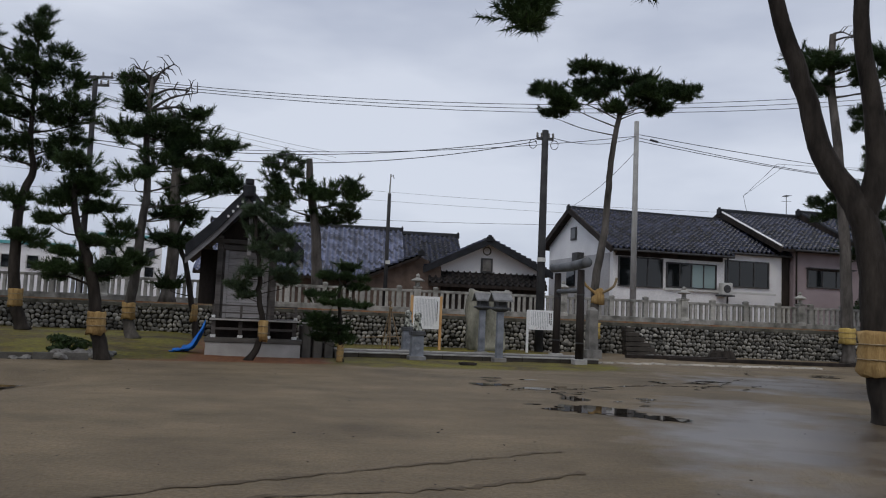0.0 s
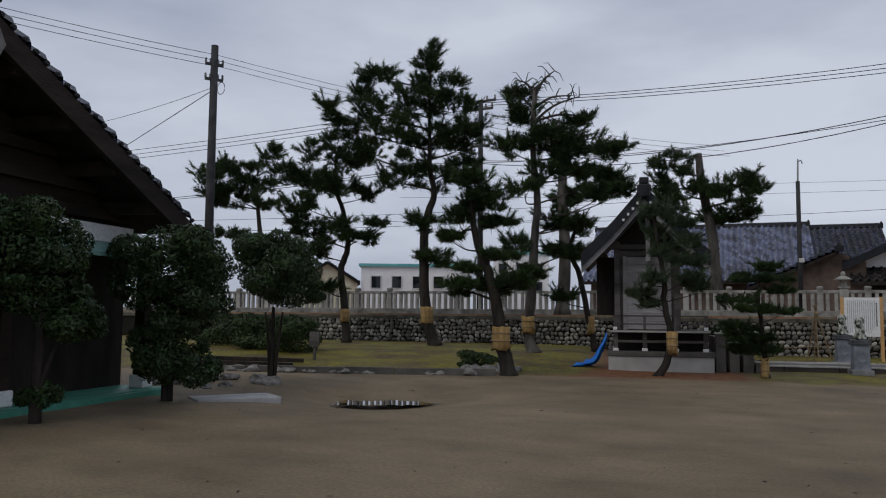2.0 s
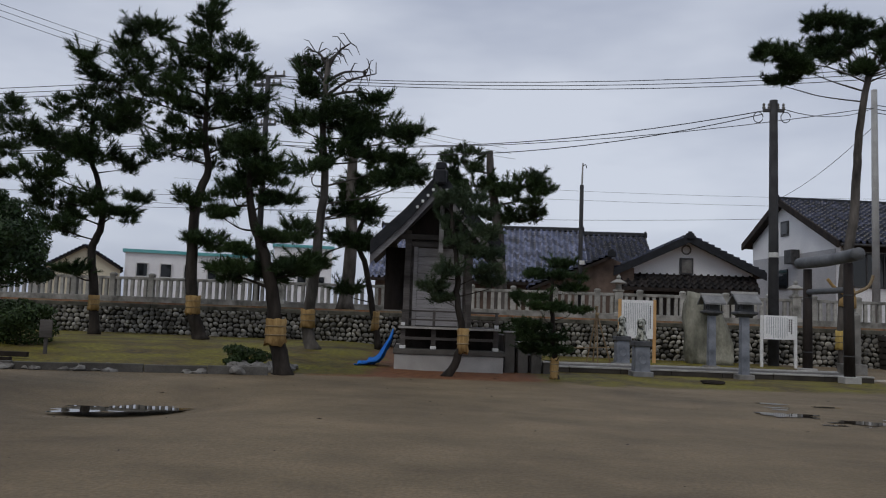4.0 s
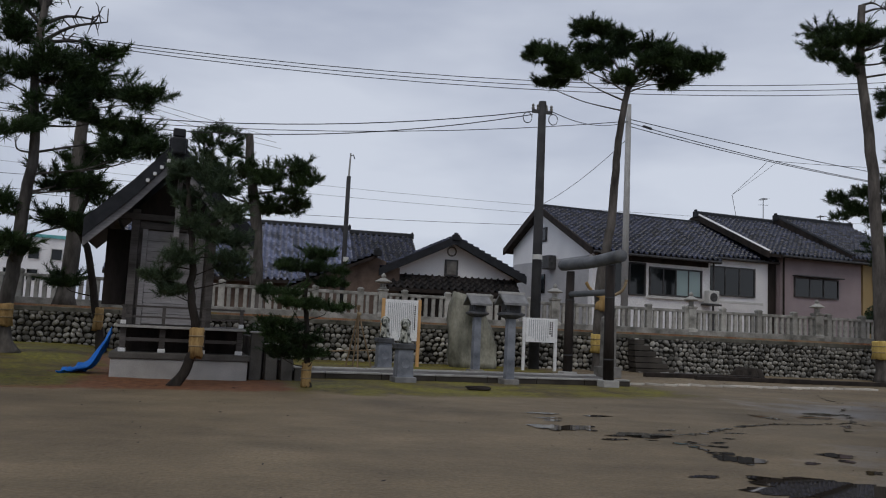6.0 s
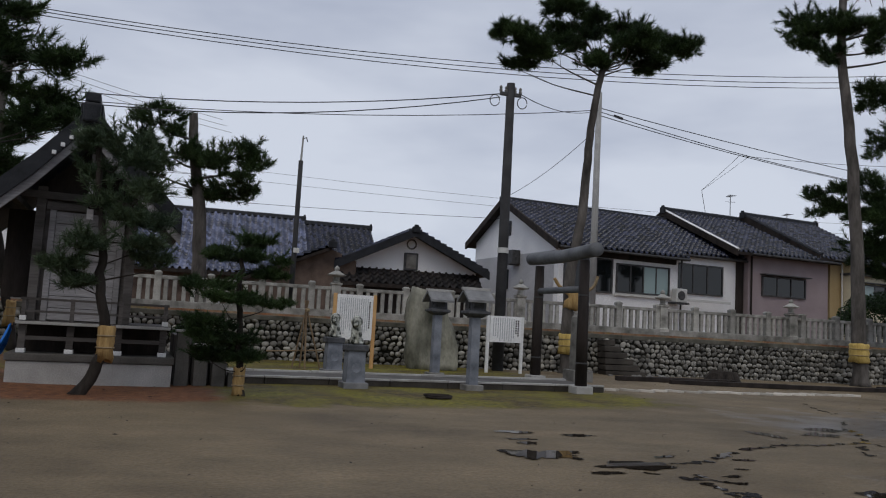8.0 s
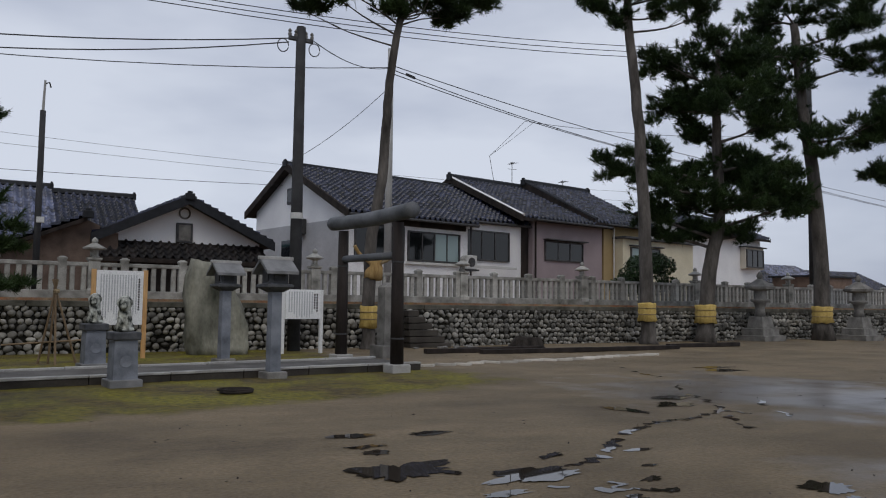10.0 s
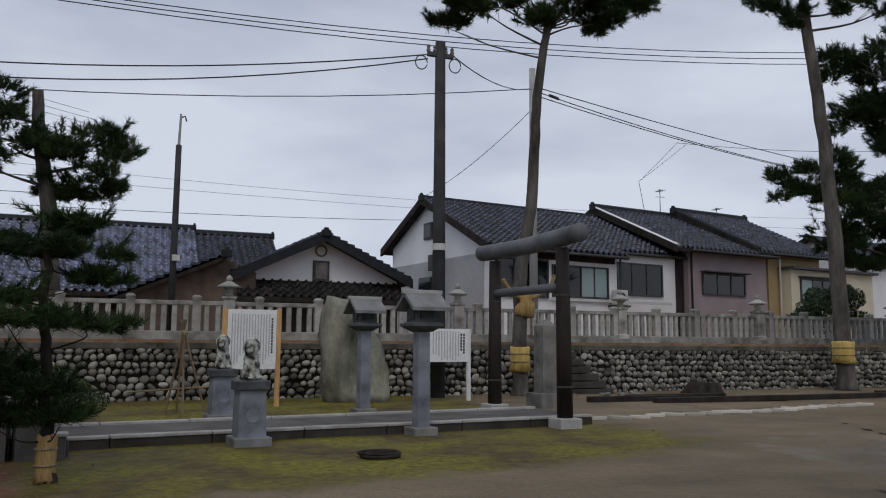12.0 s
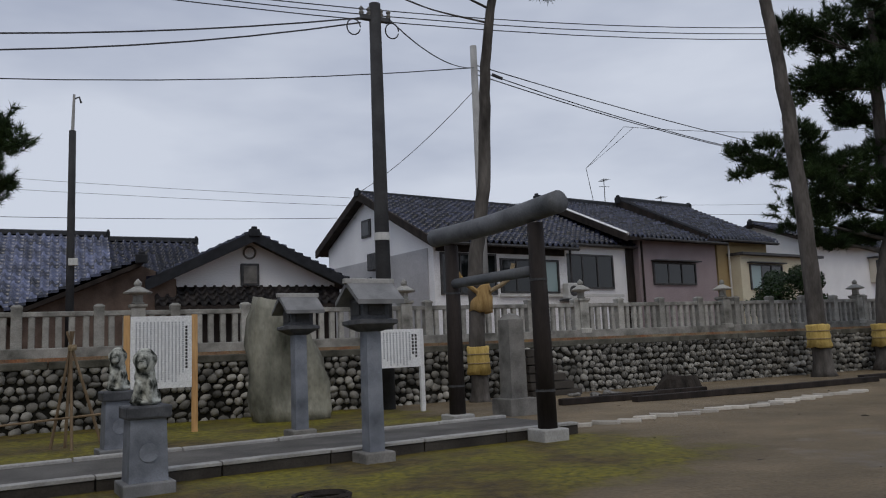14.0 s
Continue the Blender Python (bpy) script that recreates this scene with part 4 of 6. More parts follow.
antenna((20.4, 51.0, 8.0), 1.9, "thin television antenna on a tiled roof")
antenna((24.5, 52.0, 7.6), 1.6, "thin television antenna on a tiled roof")


# ---- pines ----
def tuft_mesh(name, rng, centers, dirs, n=12, length=0.17, width=0.02, spread=0.6):
    """Brushes of thin needles, one at each centre."""
    k = len(centers)
    d = np.repeat(dirs, n, 0) + spread * rng.normal(size=(k * n, 3))
    d = unit(d)
    base = np.repeat(centers, n, 0) + np.repeat(dirs, n, 0) * rng.uniform(0, 0.9, (k * n, 1)) * length
    ln = length * rng.uniform(0.65, 1.25, (k * n, 1))
    side = unit(np.cross(d, rng.normal(size=(k * n, 3)))) * width * 0.5
    verts = np.stack([base + side, base - side, base + d * ln], 1).reshape(-1, 3)
    return np_mesh(name, verts, np.arange(k * n * 3).reshape(-1, 3))


def pad_points(rng, pads, density, puff):
    """Tuft places and directions in uneven clumps, with shoots that break the outline."""
    cs, ds = [], []
    for (x, y, z, rx, rz) in pads:
        for _ in range(max(5, int(8 * rx + 3))):
            a, q = rng.uniform(0, 2 * math.pi), math.sqrt(rng.uniform(0, 1)) * 0.85
            sx = rng.uniform(0.16, 0.36) * max(rx, 0.45)
            c = np.array([x + rx * q * math.cos(a), y + rx * q * math.sin(a), z + rz * puff * rng.uniform(-0.9, 0.75)])
            sz = max(rz * 0.6, 0.5 * sx * puff)
            cnt = max(8, int(density * sx * 34))
            p = unit(rng.normal(size=(cnt, 3)))
            p[:, 2] = np.where(p[:, 2] < -0.3, -0.4 * p[:, 2], p[:, 2])
            r = rng.uniform(0.25, 1.08, (cnt, 1)) ** 0.6
            cs.append(c + p * r * np.array([sx, sx, sz]))
            ds.append(unit(p * np.array([1, 1, 0.6]) + np.array([0, 0, 0.6])))
        for _ in range(int((6 + 12 * rx) * puff)):
            a = rng.uniform(0, 2 * math.pi)
            d = np.array([math.cos(a) * 0.8, math.sin(a) * 0.8, rng.uniform(0.1, 1.3)])
            d /= np.linalg.norm(d)
            q = rng.uniform(0.45, 0.85)
            s0 = np.array([x + rx * q * math.cos(a), y + rx * q * math.sin(a), z + rz * rng.uniform(-0.2, 0.6)])
            m = int(rng.integers(4, 8))
            cs.append(s0 + d * np.linspace(0, rng.uniform(0.15, 0.36) * (0.4 + 0.5 * puff), m)[:, None])
            ds.append(np.tile(d, (m, 1)))
    return np.concatenate(cs), np.concatenate(ds)


def komomaki(parent, at, r, h, material="straw", tilt=0.0):
    """A straw mat tied round a trunk, flaring at its lower hem."""
    bm = lathe([(r * 1.12, h * 0.5), (r * 1.2, h * 0.44), (r * 1.1, h * 0.2), (r * 1.2, 0), (r * 1.1, -h * 0.16), (r * 1.28, -h * 0.5), (r * 1.05, -h * 0.5)], 14)
    for v in bm.verts:
        v.co.x += random.uniform(-0.008, 0.008)
        v.co.z += random.uniform(-0.02, 0.02) if v.co.z > -h * 0.4 else random.uniform(-0.07, 0.03)
    b = part("straw_band", bm, M[material], parent, "tied straw winter band", smooth=True)
    b.matrix_basis = pose(*at, 0, tilt, 0)
    for z in (h * 0.2, -h * 0.16):
        ropes = bmesh.new()
        tube(ropes, [(r * 1.19 * math.cos(k * 0.45), r * 1.19 * math.sin(k * 0.45), z) for k in range(15)], 0.012, 5)
        part("rope", ropes, M["rope"], b)


def pine(at, trunk, radii, pads, seed, label, turn=0.0, density=6.0, band=None, bandmat="straw", needle="needle", bark="bark", bare=(), hang=(), size=0.18, width=0.02, deep=0.75, tuft=15, puff=1.25):
    """trunk: points; pads: (x, z, half width, half height) across the crown; bare: dead limbs as (z, x, z end)."""
    rng = np.random.default_rng(seed)
    ob = thing("pine_tree", at, turn, label, "pine tree")
    line = smooth_line(trunk, 5)
    n = len(line) - 1
    rr = [radii[0] * (1 - i / n) + radii[1] * (i / n) for i in range(n + 1)]
    rr[0] *= 1.45
    rr[1] *= 1.12
    for i in range(1, n):
        line[i] = line[i] + Vector((rng.normal() * 0.012, rng.normal() * 0.012, 0))
    part("trunk", tube(bmesh.new(), line, rr, 10), M[bark], ob, smooth=True)
    full = []
    for (x, z, rx, rz) in pads:
        full.append((x, float(rng.uniform(-deep, deep)) * max(rx, 0.6), z, rx, rz))
    for i, (x, y, z, rx, rz) in enumerate(full):
        start = min(line, key=lambda p: abs(p.z - (z - 0.25 * math.hypot(x - p.x, y - p.y) - 0.1)))
        rad = 0.32 * radii[0] * (0.5 + 0.5 * min(1, rx)) * (1 - 0.45 * start.z / max(line[-1].z, 0.1))
        mid = start.lerp(Vector((x, y, z)), 0.5) + Vector((rng.normal() * 0.12, rng.normal() * 0.12, rng.normal() * 0.06 - 0.05))
        bm = bmesh.new()
        path = smooth_line([start, mid, (x, y, z - 0.25 * rz)], 4)
        tube(bm, path, [rad * (1 - 0.72 * k / (len(path) - 1)) for k in range(len(path))], 6)
        for _ in range(int(3 + 3 * rx)):
            q = path[int(rng.integers(4, len(path)))]
            e = Vector((x + rng.uniform(-0.8, 0.8) * rx, y + rng.uniform(-0.8, 0.8) * rx, z + rng.uniform(-0.3, 0.5) * rz))
            tube(bm, [q, q.lerp(e, 0.5) + Vector((0, 0, 0.05)), e], [rad * 0.3, rad * 0.2, rad * 0.08], 4)
        part("branch", bm, M[bark], ob, smooth=True)
    for (x, y, z, rx, rz, x0, y0, z0) in hang:
        spray = smooth_line([(x0, y0, z0), ((x + x0) / 2 + 0.1, (y + y0) / 2, (z + z0) / 2 + 0.25), (x, y, z)], 4)
        part("branch", tube(bmesh.new(), spray, [0.05 - 0.004 * k for k in range(9)], 6), M[bark], ob, smooth=True)
        full.append((x, y, z, rx, rz))
    for i, (z0, x1, z1) in enumerate(bare):
        s = min(line, key=lambda p: abs(p.z - z0))
        bm = bmesh.new()
        e = Vector((x1, rng.uniform(-0.4, 0.4), z1))
        path = smooth_line([s, s.lerp(e, 0.45) + Vector((0, 0, 0.15)), e], 4)
        tube(bm, path, [0.05 * (1 - 0.7 * k / 8) for k in range(9)], 5)
        for _ in range(9):
            q = path[int(rng.integers(3, 9))]
            g = q + Vector(rng.uniform(-0.38, 0.38, 3))
            tube(bm, [q, q.lerp(g, 0.6) + Vector((0, 0, 0.1)), g], [0.02, 0.014, 0.007], 4)
        part("dead_branch", bm, M["dead"], ob)
    c, d = pad_points(rng, full, density, puff)
    crown = link("crown", tuft_mesh("crown", rng, c, d, tuft, size, width), M[needle], ob, "dark green pine needles in clumps")
    crown["kind"] = "stuff"
    if band:
        p = min(line, key=lambda q: abs(q.z - band[0]))
        komomaki(ob, (p.x, p.y, band[0]), band[1], band[2], bandmat)
    return ob


def gz(x, y):
    return ground_z(x, y) - 0.05


def spot(x, y):
    return (x, y, gz(x, y))


TURN = 30  # trees left of the shrine are broad across the view from the yard
pine(spot(-17.2, 23.4), [(0.26, 0, 0), (0.15, 0, 1.41), (0.02, 0, 2.58), (0.25, 0, 3.37), (0.09, 0, 4.56), (-0.22, 0, 5.55), (-0.23, 0, 6.75)], (0.15, 0.05),
     [(-2.51, 6.46, 0.39, 0.36), (-1.96, 5.92, 0.54, 0.39), (-1.12, 6.6, 0.28, 0.41), (-1.21, 5.76, 0.81, 0.46), (-0.33, 7, 0.46, 0.43), (0.21, 6.35, 0.65, 0.52), (0.7, 6.95, 0.38, 0.39), (-0.16, 5.45, 0.72, 0.39), (-1.4, 4.92, 0.63, 0.36), (-1.69, 4.42, 0.42, 0.29), (-1.09, 3.87, 0.72, 0.35), (-0.79, 3.18, 0.57, 0.28), (0.77, 5.25, 0.42, 0.23), (0.64, 3.63, 0.64, 0.23), (1.27, 4.06, 0.28, 0.17), (0.05, 4.16, 0.46, 0.28), (-0.48, 1.9, 0.47, 0.16)],
     11, "pine with a leaning trunk and straw band in the raised bed", TURN, band=(1.02, 0.14, 0.42))
pine(spot(-13.4, 23.3), [(0.14, 0, 0), (-0.13, 0, 0.98), (-0.26, 0, 2.97), (-0.16, 0, 4.25), (0.06, 0, 4.99), (-0.07, 0, 5.92), (-0.12, 0, 7.6), (-0.05, 0, 9.87)], (0.2, 0.035),
     [(-0.05, 9.77, 0.12, 0.36), (-0.12, 9.07, 0.4, 0.36), (-0.68, 8.5, 0.52, 0.4), (-1.64, 9.02, 0.33, 0.23), (-2.16, 9.08, 0.28, 0.23), (-2.48, 8.45, 0.37, 0.23), (-3.49, 7.89, 0.29, 0.23), (-2.93, 7.33, 0.54, 0.39), (-2.1, 7.79, 0.58, 0.46), (-1.23, 7.6, 0.69, 0.52), (-0.31, 7.94, 0.69, 0.52), (0.54, 8.5, 0.47, 0.35), (0.72, 7.65, 0.62, 0.39), (1.31, 7.27, 0.43, 0.29), (0.94, 6.62, 0.69, 0.41), (0.02, 6.75, 0.86, 0.52), (-1.08, 6.66, 0.69, 0.41), (-2.19, 6.44, 0.51, 0.35), (-1.17, 5.51, 0.67, 0.32), (0.2, 5.58, 0.78, 0.34), (1.08, 5.88, 0.51, 0.28), (-0.31, 3.98, 0.47, 0.2), (0.02, 2.79, 0.56, 0.19)],
     12, "tall dense pine with a straw band in the raised bed", TURN, band=(1.05, 0.18, 0.5), density=5.5, puff=1.45)
pine(spot(-7.5, 16.6), [(0.03, 0, 0), (-0.09, 0, 0.6), (-0.21, 0, 1.31), (-0.38, 0, 2.14), (-0.59, 0, 2.74), (-0.76, 0, 3.35), (-0.8, 0, 4.08)], (0.17, 0.05),
     [(-0.9, 1.86, 0.55, 0.17), (-0.3, 1.9, 0.31, 0.18), (0.16, 1.99, 0.36, 0.16), (-0.06, 2.59, 0.43, 0.14), (-1.26, 3, 0.22, 0.09), (-0.8, 2.28, 0.22, 0.09), (-1.07, 3.45, 0.29, 0.16), (-0.51, 3.91, 0.41, 0.21), (-0.7, 4.22, 0.41, 0.23), (-0.31, 3.76, 0.31, 0.18), (-0.23, 3.32, 0.34, 0.14), (-0.89, 3.72, 0.27, 0.14)],
     13, "cloud-pruned pine with layered pads and a straw band", 22, band=(0.86, 0.17, 0.46), density=11, size=0.13, width=0.014, deep=0.5, puff=0.9)
pine(spot(-9.3, 21.9), [(0.14, 0, 0), (-0.04, 0, 0.76), (0.1, 0, 1.93), (0.14, 0, 3.2), (0.25, 0, 4.32), (0.11, 0, 5.93), (0.18, 0, 7.73)], (0.17, 0.07),
     [(-0.3, 7.47, 0.36, 0.34), (-0.26, 6.84, 0.56, 0.25), (0.32, 5.93, 0.85, 0.39), (-0.56, 5.92, 0.46, 0.28), (1, 6.29, 0.56, 0.28), (1.69, 6.04, 0.55, 0.24), (2.42, 5.74, 0.55, 0.22), (1.43, 6.73, 0.39, 0.18), (0.47, 5.11, 0.6, 0.3), (1.33, 5.25, 0.45, 0.18), (2.26, 5.02, 0.45, 0.17), (2.58, 4.55, 0.23, 0.14), (1.97, 4.44, 0.39, 0.18), (0.68, 3.75, 0.45, 0.22), (-0.09, 4.61, 0.39, 0.22), (-0.04, 2.22, 0.45, 0.22), (0.98, 2.87, 0.5, 0.18), (1.38, 3.78, 0.35, 0.16), (-0.35, 3.08, 0.38, 0.16)],
     14, "old pine with a bare broken top and a straw band", 22, band=(0.85, 0.16, 0.44), bark="pale_bark", bare=[(7.3, -0.78, 7.69), (7.5, -0.3, 8.0), (7.4, 0.74, 8.11), (7.0, 1.21, 7.52), (6.6, 1.75, 6.93), (6.9, 1.44, 7.35), (7.6, 0.5, 7.88), (6.4, 1.67, 6.69)])
pine(spot(-8.6, 24.6), [(0.34, 0, 0), (0.06, 0, 1.37), (-0.21, 0, 2.57), (-0.46, 0, 3.1), (-0.27, 0, 3.88)], (0.1, 0.06),
     [(-0.65, 1.68, 0.35, 0.13), (-0.46, 2.98, 0.53, 0.15), (-0.1, 3.79, 0.35, 0.18)],
     15, "slender leaning pine with a straw band beside the shrine", 18, band=(0.85, 0.1, 0.5))
pine(spot(-4.55, 18.15), [(-0.13, 0, 0), (0.12, 0, 0.49), (0.19, 0, 0.96), (0.06, 0, 1.42), (0.04, 0, 1.96), (-0.02, 0, 2.51), (-0.11, 0, 3.14), (-0.13, 0, 3.54)], (0.088, 0.035),
     [(-0.15, 3.54, 0.23, 0.11), (0.2, 3.48, 0.29, 0.11), (0.44, 3.28, 0.23, 0.1), (-0.15, 3.11, 0.21, 0.13), (0.05, 2.76, 0.26, 0.14), (0.51, 2.88, 0.19, 0.13), (0.7, 2.47, 0.22, 0.11), (0.33, 2.49, 0.23, 0.11), (-0.15, 2.1, 0.19, 0.08), (-0.49, 1.8, 0.29, 0.06), (-0.27, 1.57, 0.21, 0.09), (0.58, 2.13, 0.16, 0.08), (0.73, 1.91, 0.22, 0.09)],
     16, "slim garden pine with a bent trunk and straw band", 12, band=(0.78, 0.098, 0.46), density=7.5, needle="needle_soft", size=0.12, width=0.011, deep=0.5, puff=1.1)
pine(spot(-2.55, 19.0), [(-0.04, 0, 0), (-0.07, 0, 0.54), (-0.14, 0, 1.21), (-0.15, 0, 1.72), (-0.18, 0, 2.23)], (0.062, 0.03),
     [(0.06, 2.35, 0.38, 0.09), (-0.37, 2.13, 0.45, 0.12), (0.13, 2.11, 0.38, 0.08), (-0.62, 1.65, 0.43, 0.08), (0.24, 1.86, 0.3, 0.08), (-0.41, 1.47, 0.48, 0.09), (0.19, 1.43, 0.48, 0.09), (-0.57, 1.07, 0.38, 0.12), (-0.31, 0.86, 0.56, 0.12), (-0.53, 0.58, 0.29, 0.12), (0.04, 0.6, 0.24, 0.09)],
     17, "small cloud-pruned pine with flat tiers and a straw band", 8, band=(0.27, 0.075, 0.4), density=13, size=0.09, width=0.01, deep=0.6, puff=0.7)
pine((-6.3, 33.0, TERRACE - 0.05), [(0.15, 0, 0), (0.05, 0, 1.8), (-0.1, 0, 3.6), (-0.4, 0, 5.3), (-0.5, 0, 6.5)], (0.26, 0.13),
     [(-1.52, 5.92, 0.83, 0.44), (-2, 5.39, 0.59, 0.44), (-1.05, 5, 0.87, 0.51), (0.29, 4.85, 0.83, 0.47), (1.29, 4.75, 0.81, 0.43), (1.45, 5.39, 0.37, 0.28), (0.91, 3.95, 0.86, 0.34), (0.05, 3.9, 0.68, 0.3), (-1.7, 4.47, 0.63, 0.35)],
     18, "lopped pine with a pale trunk behind the fence", 10, bark="pale_bark")
pine((-10.5, 27.6, 1.25), [(0, 0, 0), (0.1, 0, 2.2), (0.0, 0, 4.5), (0.15, 0, 6.6)], (0.24, 0.14),
     [(0.51, 4.41, 0.61, 0.31), (1.01, 4.99, 0.61, 0.28), (0.12, 4.02, 0.51, 0.28)],
     28, "tall pale-trunked pine behind the fence", 18, bark="pale_bark", bare=[(6.0, 0.8, 7.0), (6.3, -0.6, 7.3), (5.8, 1.2, 6.4)])
pine(spot(5.1, 29.0), [(-0.05, 0, 0), (-0.06, 0, 0.94), (-0.03, 0, 2.81), (0.2, 0, 4.21), (0.35, 0, 5.97), (0.45, 0, 7.58), (0.69, 0, 9.04)], (0.19, 0.095),
     [(-1.93, 9.58, 0.68, 0.34), (-1.16, 9.21, 0.79, 0.3), (-0.56, 10.54, 0.55, 0.25), (-0.47, 9.82, 0.8, 0.37), (0.32, 10.19, 0.7, 0.38), (0.47, 9.11, 0.51, 0.4), (1.36, 9.62, 0.7, 0.35), (1.51, 10.32, 0.63, 0.16), (2.2, 9.35, 0.63, 0.27), (2.55, 9.95, 0.6, 0.26), (3.2, 9.75, 0.5, 0.27), (0.58, 10.67, 0.45, 0.19), (-1.72, 9.01, 0.39, 0.2)],
     19, "tall pine with a bare trunk, flat crown and straw bands", 0, density=9, band=(0.92, 0.2, 0.52), bandmat="straw_yellow", bark="pale_bark", bare=[(8.9, 2.14, 10.85), (9.0, 1.4, 10.8)], puff=1.0)
pine(spot(14.8, 30.2), [(0.01, 0, 0), (-0.04, 0, 1.65), (-0.13, 0, 4.87), (-0.36, 0, 8.37), (-0.6, 0, 10.78), (-0.54, 0, 12.91)], (0.25, 0.12),
     [(-1.78, 12.16, 0.62, 0.32), (-1.67, 11.33, 0.74, 0.41), (-0.95, 11.8, 0.75, 0.41), (-1.02, 10.79, 0.44, 0.32), (-0.04, 11.46, 0.44, 0.22), (0.76, 11.02, 0.66, 0.34), (1.28, 11.69, 0.76, 0.49), (1.8, 11.03, 0.62, 0.34)],
     20, "tall bare-trunked pine with a yellow straw band by the wall", -25, density=8, band=(1.1, 0.25, 0.55), bandmat="straw_yellow", bark="pale_bark", bare=[(12.6, 0.66, 12.43), (12.8, 0.2, 12.7)])
pine(spot(18.1, 31.0), [(-0.27, 0, 0), (-0.09, 0, 2.53), (0.27, 0, 4.46), (0.21, 0, 7.06), (0.27, 0, 9.4), (0.31, 0, 10.43)], (0.3, 0.08),
     [(0.18, 10.36, 1.16, 0.53), (-1.34, 9.69, 1.09, 0.53), (1.3, 9.66, 1.06, 0.53), (-0.21, 8.81, 1.56, 0.66), (-1.24, 8.39, 0.89, 0.51), (0.64, 8.45, 1.33, 0.66), (1.82, 8.97, 0.82, 0.53), (1.74, 7.75, 0.91, 0.62), (-0.29, 7.41, 0.89, 0.42), (-3.28, 6.15, 0.77, 0.41), (-2.37, 6.42, 0.87, 0.5), (-1.7, 5.45, 1.09, 0.5), (-2.17, 4.54, 0.86, 0.46), (-0.66, 5.86, 1.06, 0.51), (-0.43, 4.8, 1.2, 0.59), (1.09, 6.26, 1.03, 0.51), (1.15, 5.04, 1.02, 0.51), (2.03, 5.6, 0.99, 0.51), (2.39, 4.84, 0.85, 0.42), (0.94, 3.84, 0.69, 0.39), (-0.18, 3.88, 0.78, 0.3), (-1.48, 3.77, 0.68, 0.23)],
     21, "dense dark pine with a yellow straw band by the wall", -30, density=7.5, band=(1.05, 0.31, 0.6), bandmat="straw_yellow", bark="pale_bark")
pine(spot(24.1, 31.6), [(-0.14, 0, 0), (-0.26, 0, 4.87), (-0.72, 0, 9.31), (-0.97, 0, 12.49)], (0.32, 0.15),
     [(-2.21, 12.78, 0.89, 0.53), (-1.39, 13.25, 0.9, 0.48), (-1.98, 11.39, 1.12, 0.58), (-1.31, 10.41, 0.99, 0.67), (0.04, 11.31, 0.74, 0.47), (-0.18, 12.9, 0.75, 0.37), (-1.52, 8.83, 1.32, 0.61), (-2.1, 6.8, 1.43, 0.6), (-1.26, 5.47, 1.08, 0.6), (0, 7.52, 0.8, 0.56), (1.2, 12.4, 1.38, 0.72), (1.8, 11, 1.26, 0.6), (1.5, 8.2, 1.38, 0.6)],
     22, "tall old pine with a yellow straw band near the entrance", -35, density=7.5, band=(1.05, 0.33, 0.6), bandmat="straw_yellow", bark="pale_bark")
pine((29.6, 30.0, -0.05), [(0, 0, 0), (0, 0, 3), (-0.3, 0, 7), (-0.3, 0, 11)], (0.3, 0.12),
     [(-0.6, 11, 1.5, 0.7), (-1.6, 9.8, 1.4, 0.6), (0.3, 9.3, 1.6, 0.7), (-1.8, 8.2, 1.4, 0.6), (-2.4, 6.6, 1.3, 0.5), (-1.2, 5.6, 1.1, 0.4)],
     23, "dark pine at the edge of the precinct", -40, density=7, bark="pale_bark")
pine((-26.0, 29.0, TERRACE - 0.05), [(0, 0, 0), (0, 0, 2), (-0.2, 0, 4), (-0.4, 0, 6)], (0.2, 0.06),
     [(-2.67, 6.49, 0.88, 0.56), (-1.78, 6.92, 0.82, 0.51), (-1.01, 6.54, 0.96, 0.51), (-0.35, 5.89, 0.87, 0.51), (-1.37, 5.47, 1.22, 0.42), (0.05, 5.05, 0.54, 0.28), (-2.39, 5.44, 0.68, 0.42), (-1.47, 3.62, 0.68, 0.28)],
     24, "broad pine beyond the west fence", 40)
# the big forked pine close to the walk
pine((6.62, 11.1, -0.05), [(0.05, 0, 0), (-0.12, 0.05, 1.0), (-0.2, 0.08, 2.4), (-0.38, 0.15, 3.2), (-0.75, 0.35, 3.85), (-0.92, 0.45, 4.6), (-1.15, 0.55, 5.5), (-1.4, 0.7, 6.6), (-1.7, 0.9, 8.2)], (0.24, 0.1),
     [(-4.6, 7.6, 0.9, 0.4), (-2.6, 8.2, 1.4, 0.5), (-3.4, 7.3, 0.8, 0.3), (-0.6, 9.3, 1.5, 0.5), (1.2, 9.0, 1.5, 0.5), (1.8, 8.0, 1.2, 0.4)],
     25, "big forked pine with thick curving limbs and a straw band", 0, density=8, band=(1.05, 0.26, 0.6), deep=0.4, hang=[(-5.35, 0.0, 5.85, 0.4, 0.24, -4.6, 0.3, 7.6), (-3.5, 0.3, 6.55, 0.3, 0.15, -3.4, 0.2, 7.3)])
fork = [(6.28, 11.25, 2.9), (6.5, 11.2, 3.6), (6.45, 11.2, 4.6), (6.3, 11.25, 6.0), (6.5, 11.3, 8.4)]


def fork_limb():
    tree = [o for o in scene.objects if o.name.startswith("pine_tree") and o.get("label", "").startswith("big forked")][0]
    loc = tree.matrix_basis.translation
    pts = smooth_line([Vector(p) - loc for p in fork], 5)
    part("limb", tube(bmesh.new(), pts, [0.2 - 0.12 * k / (len(pts) - 1) for k in range(len(pts))], 10), M["bark"], tree, smooth=True)


fork_limb()


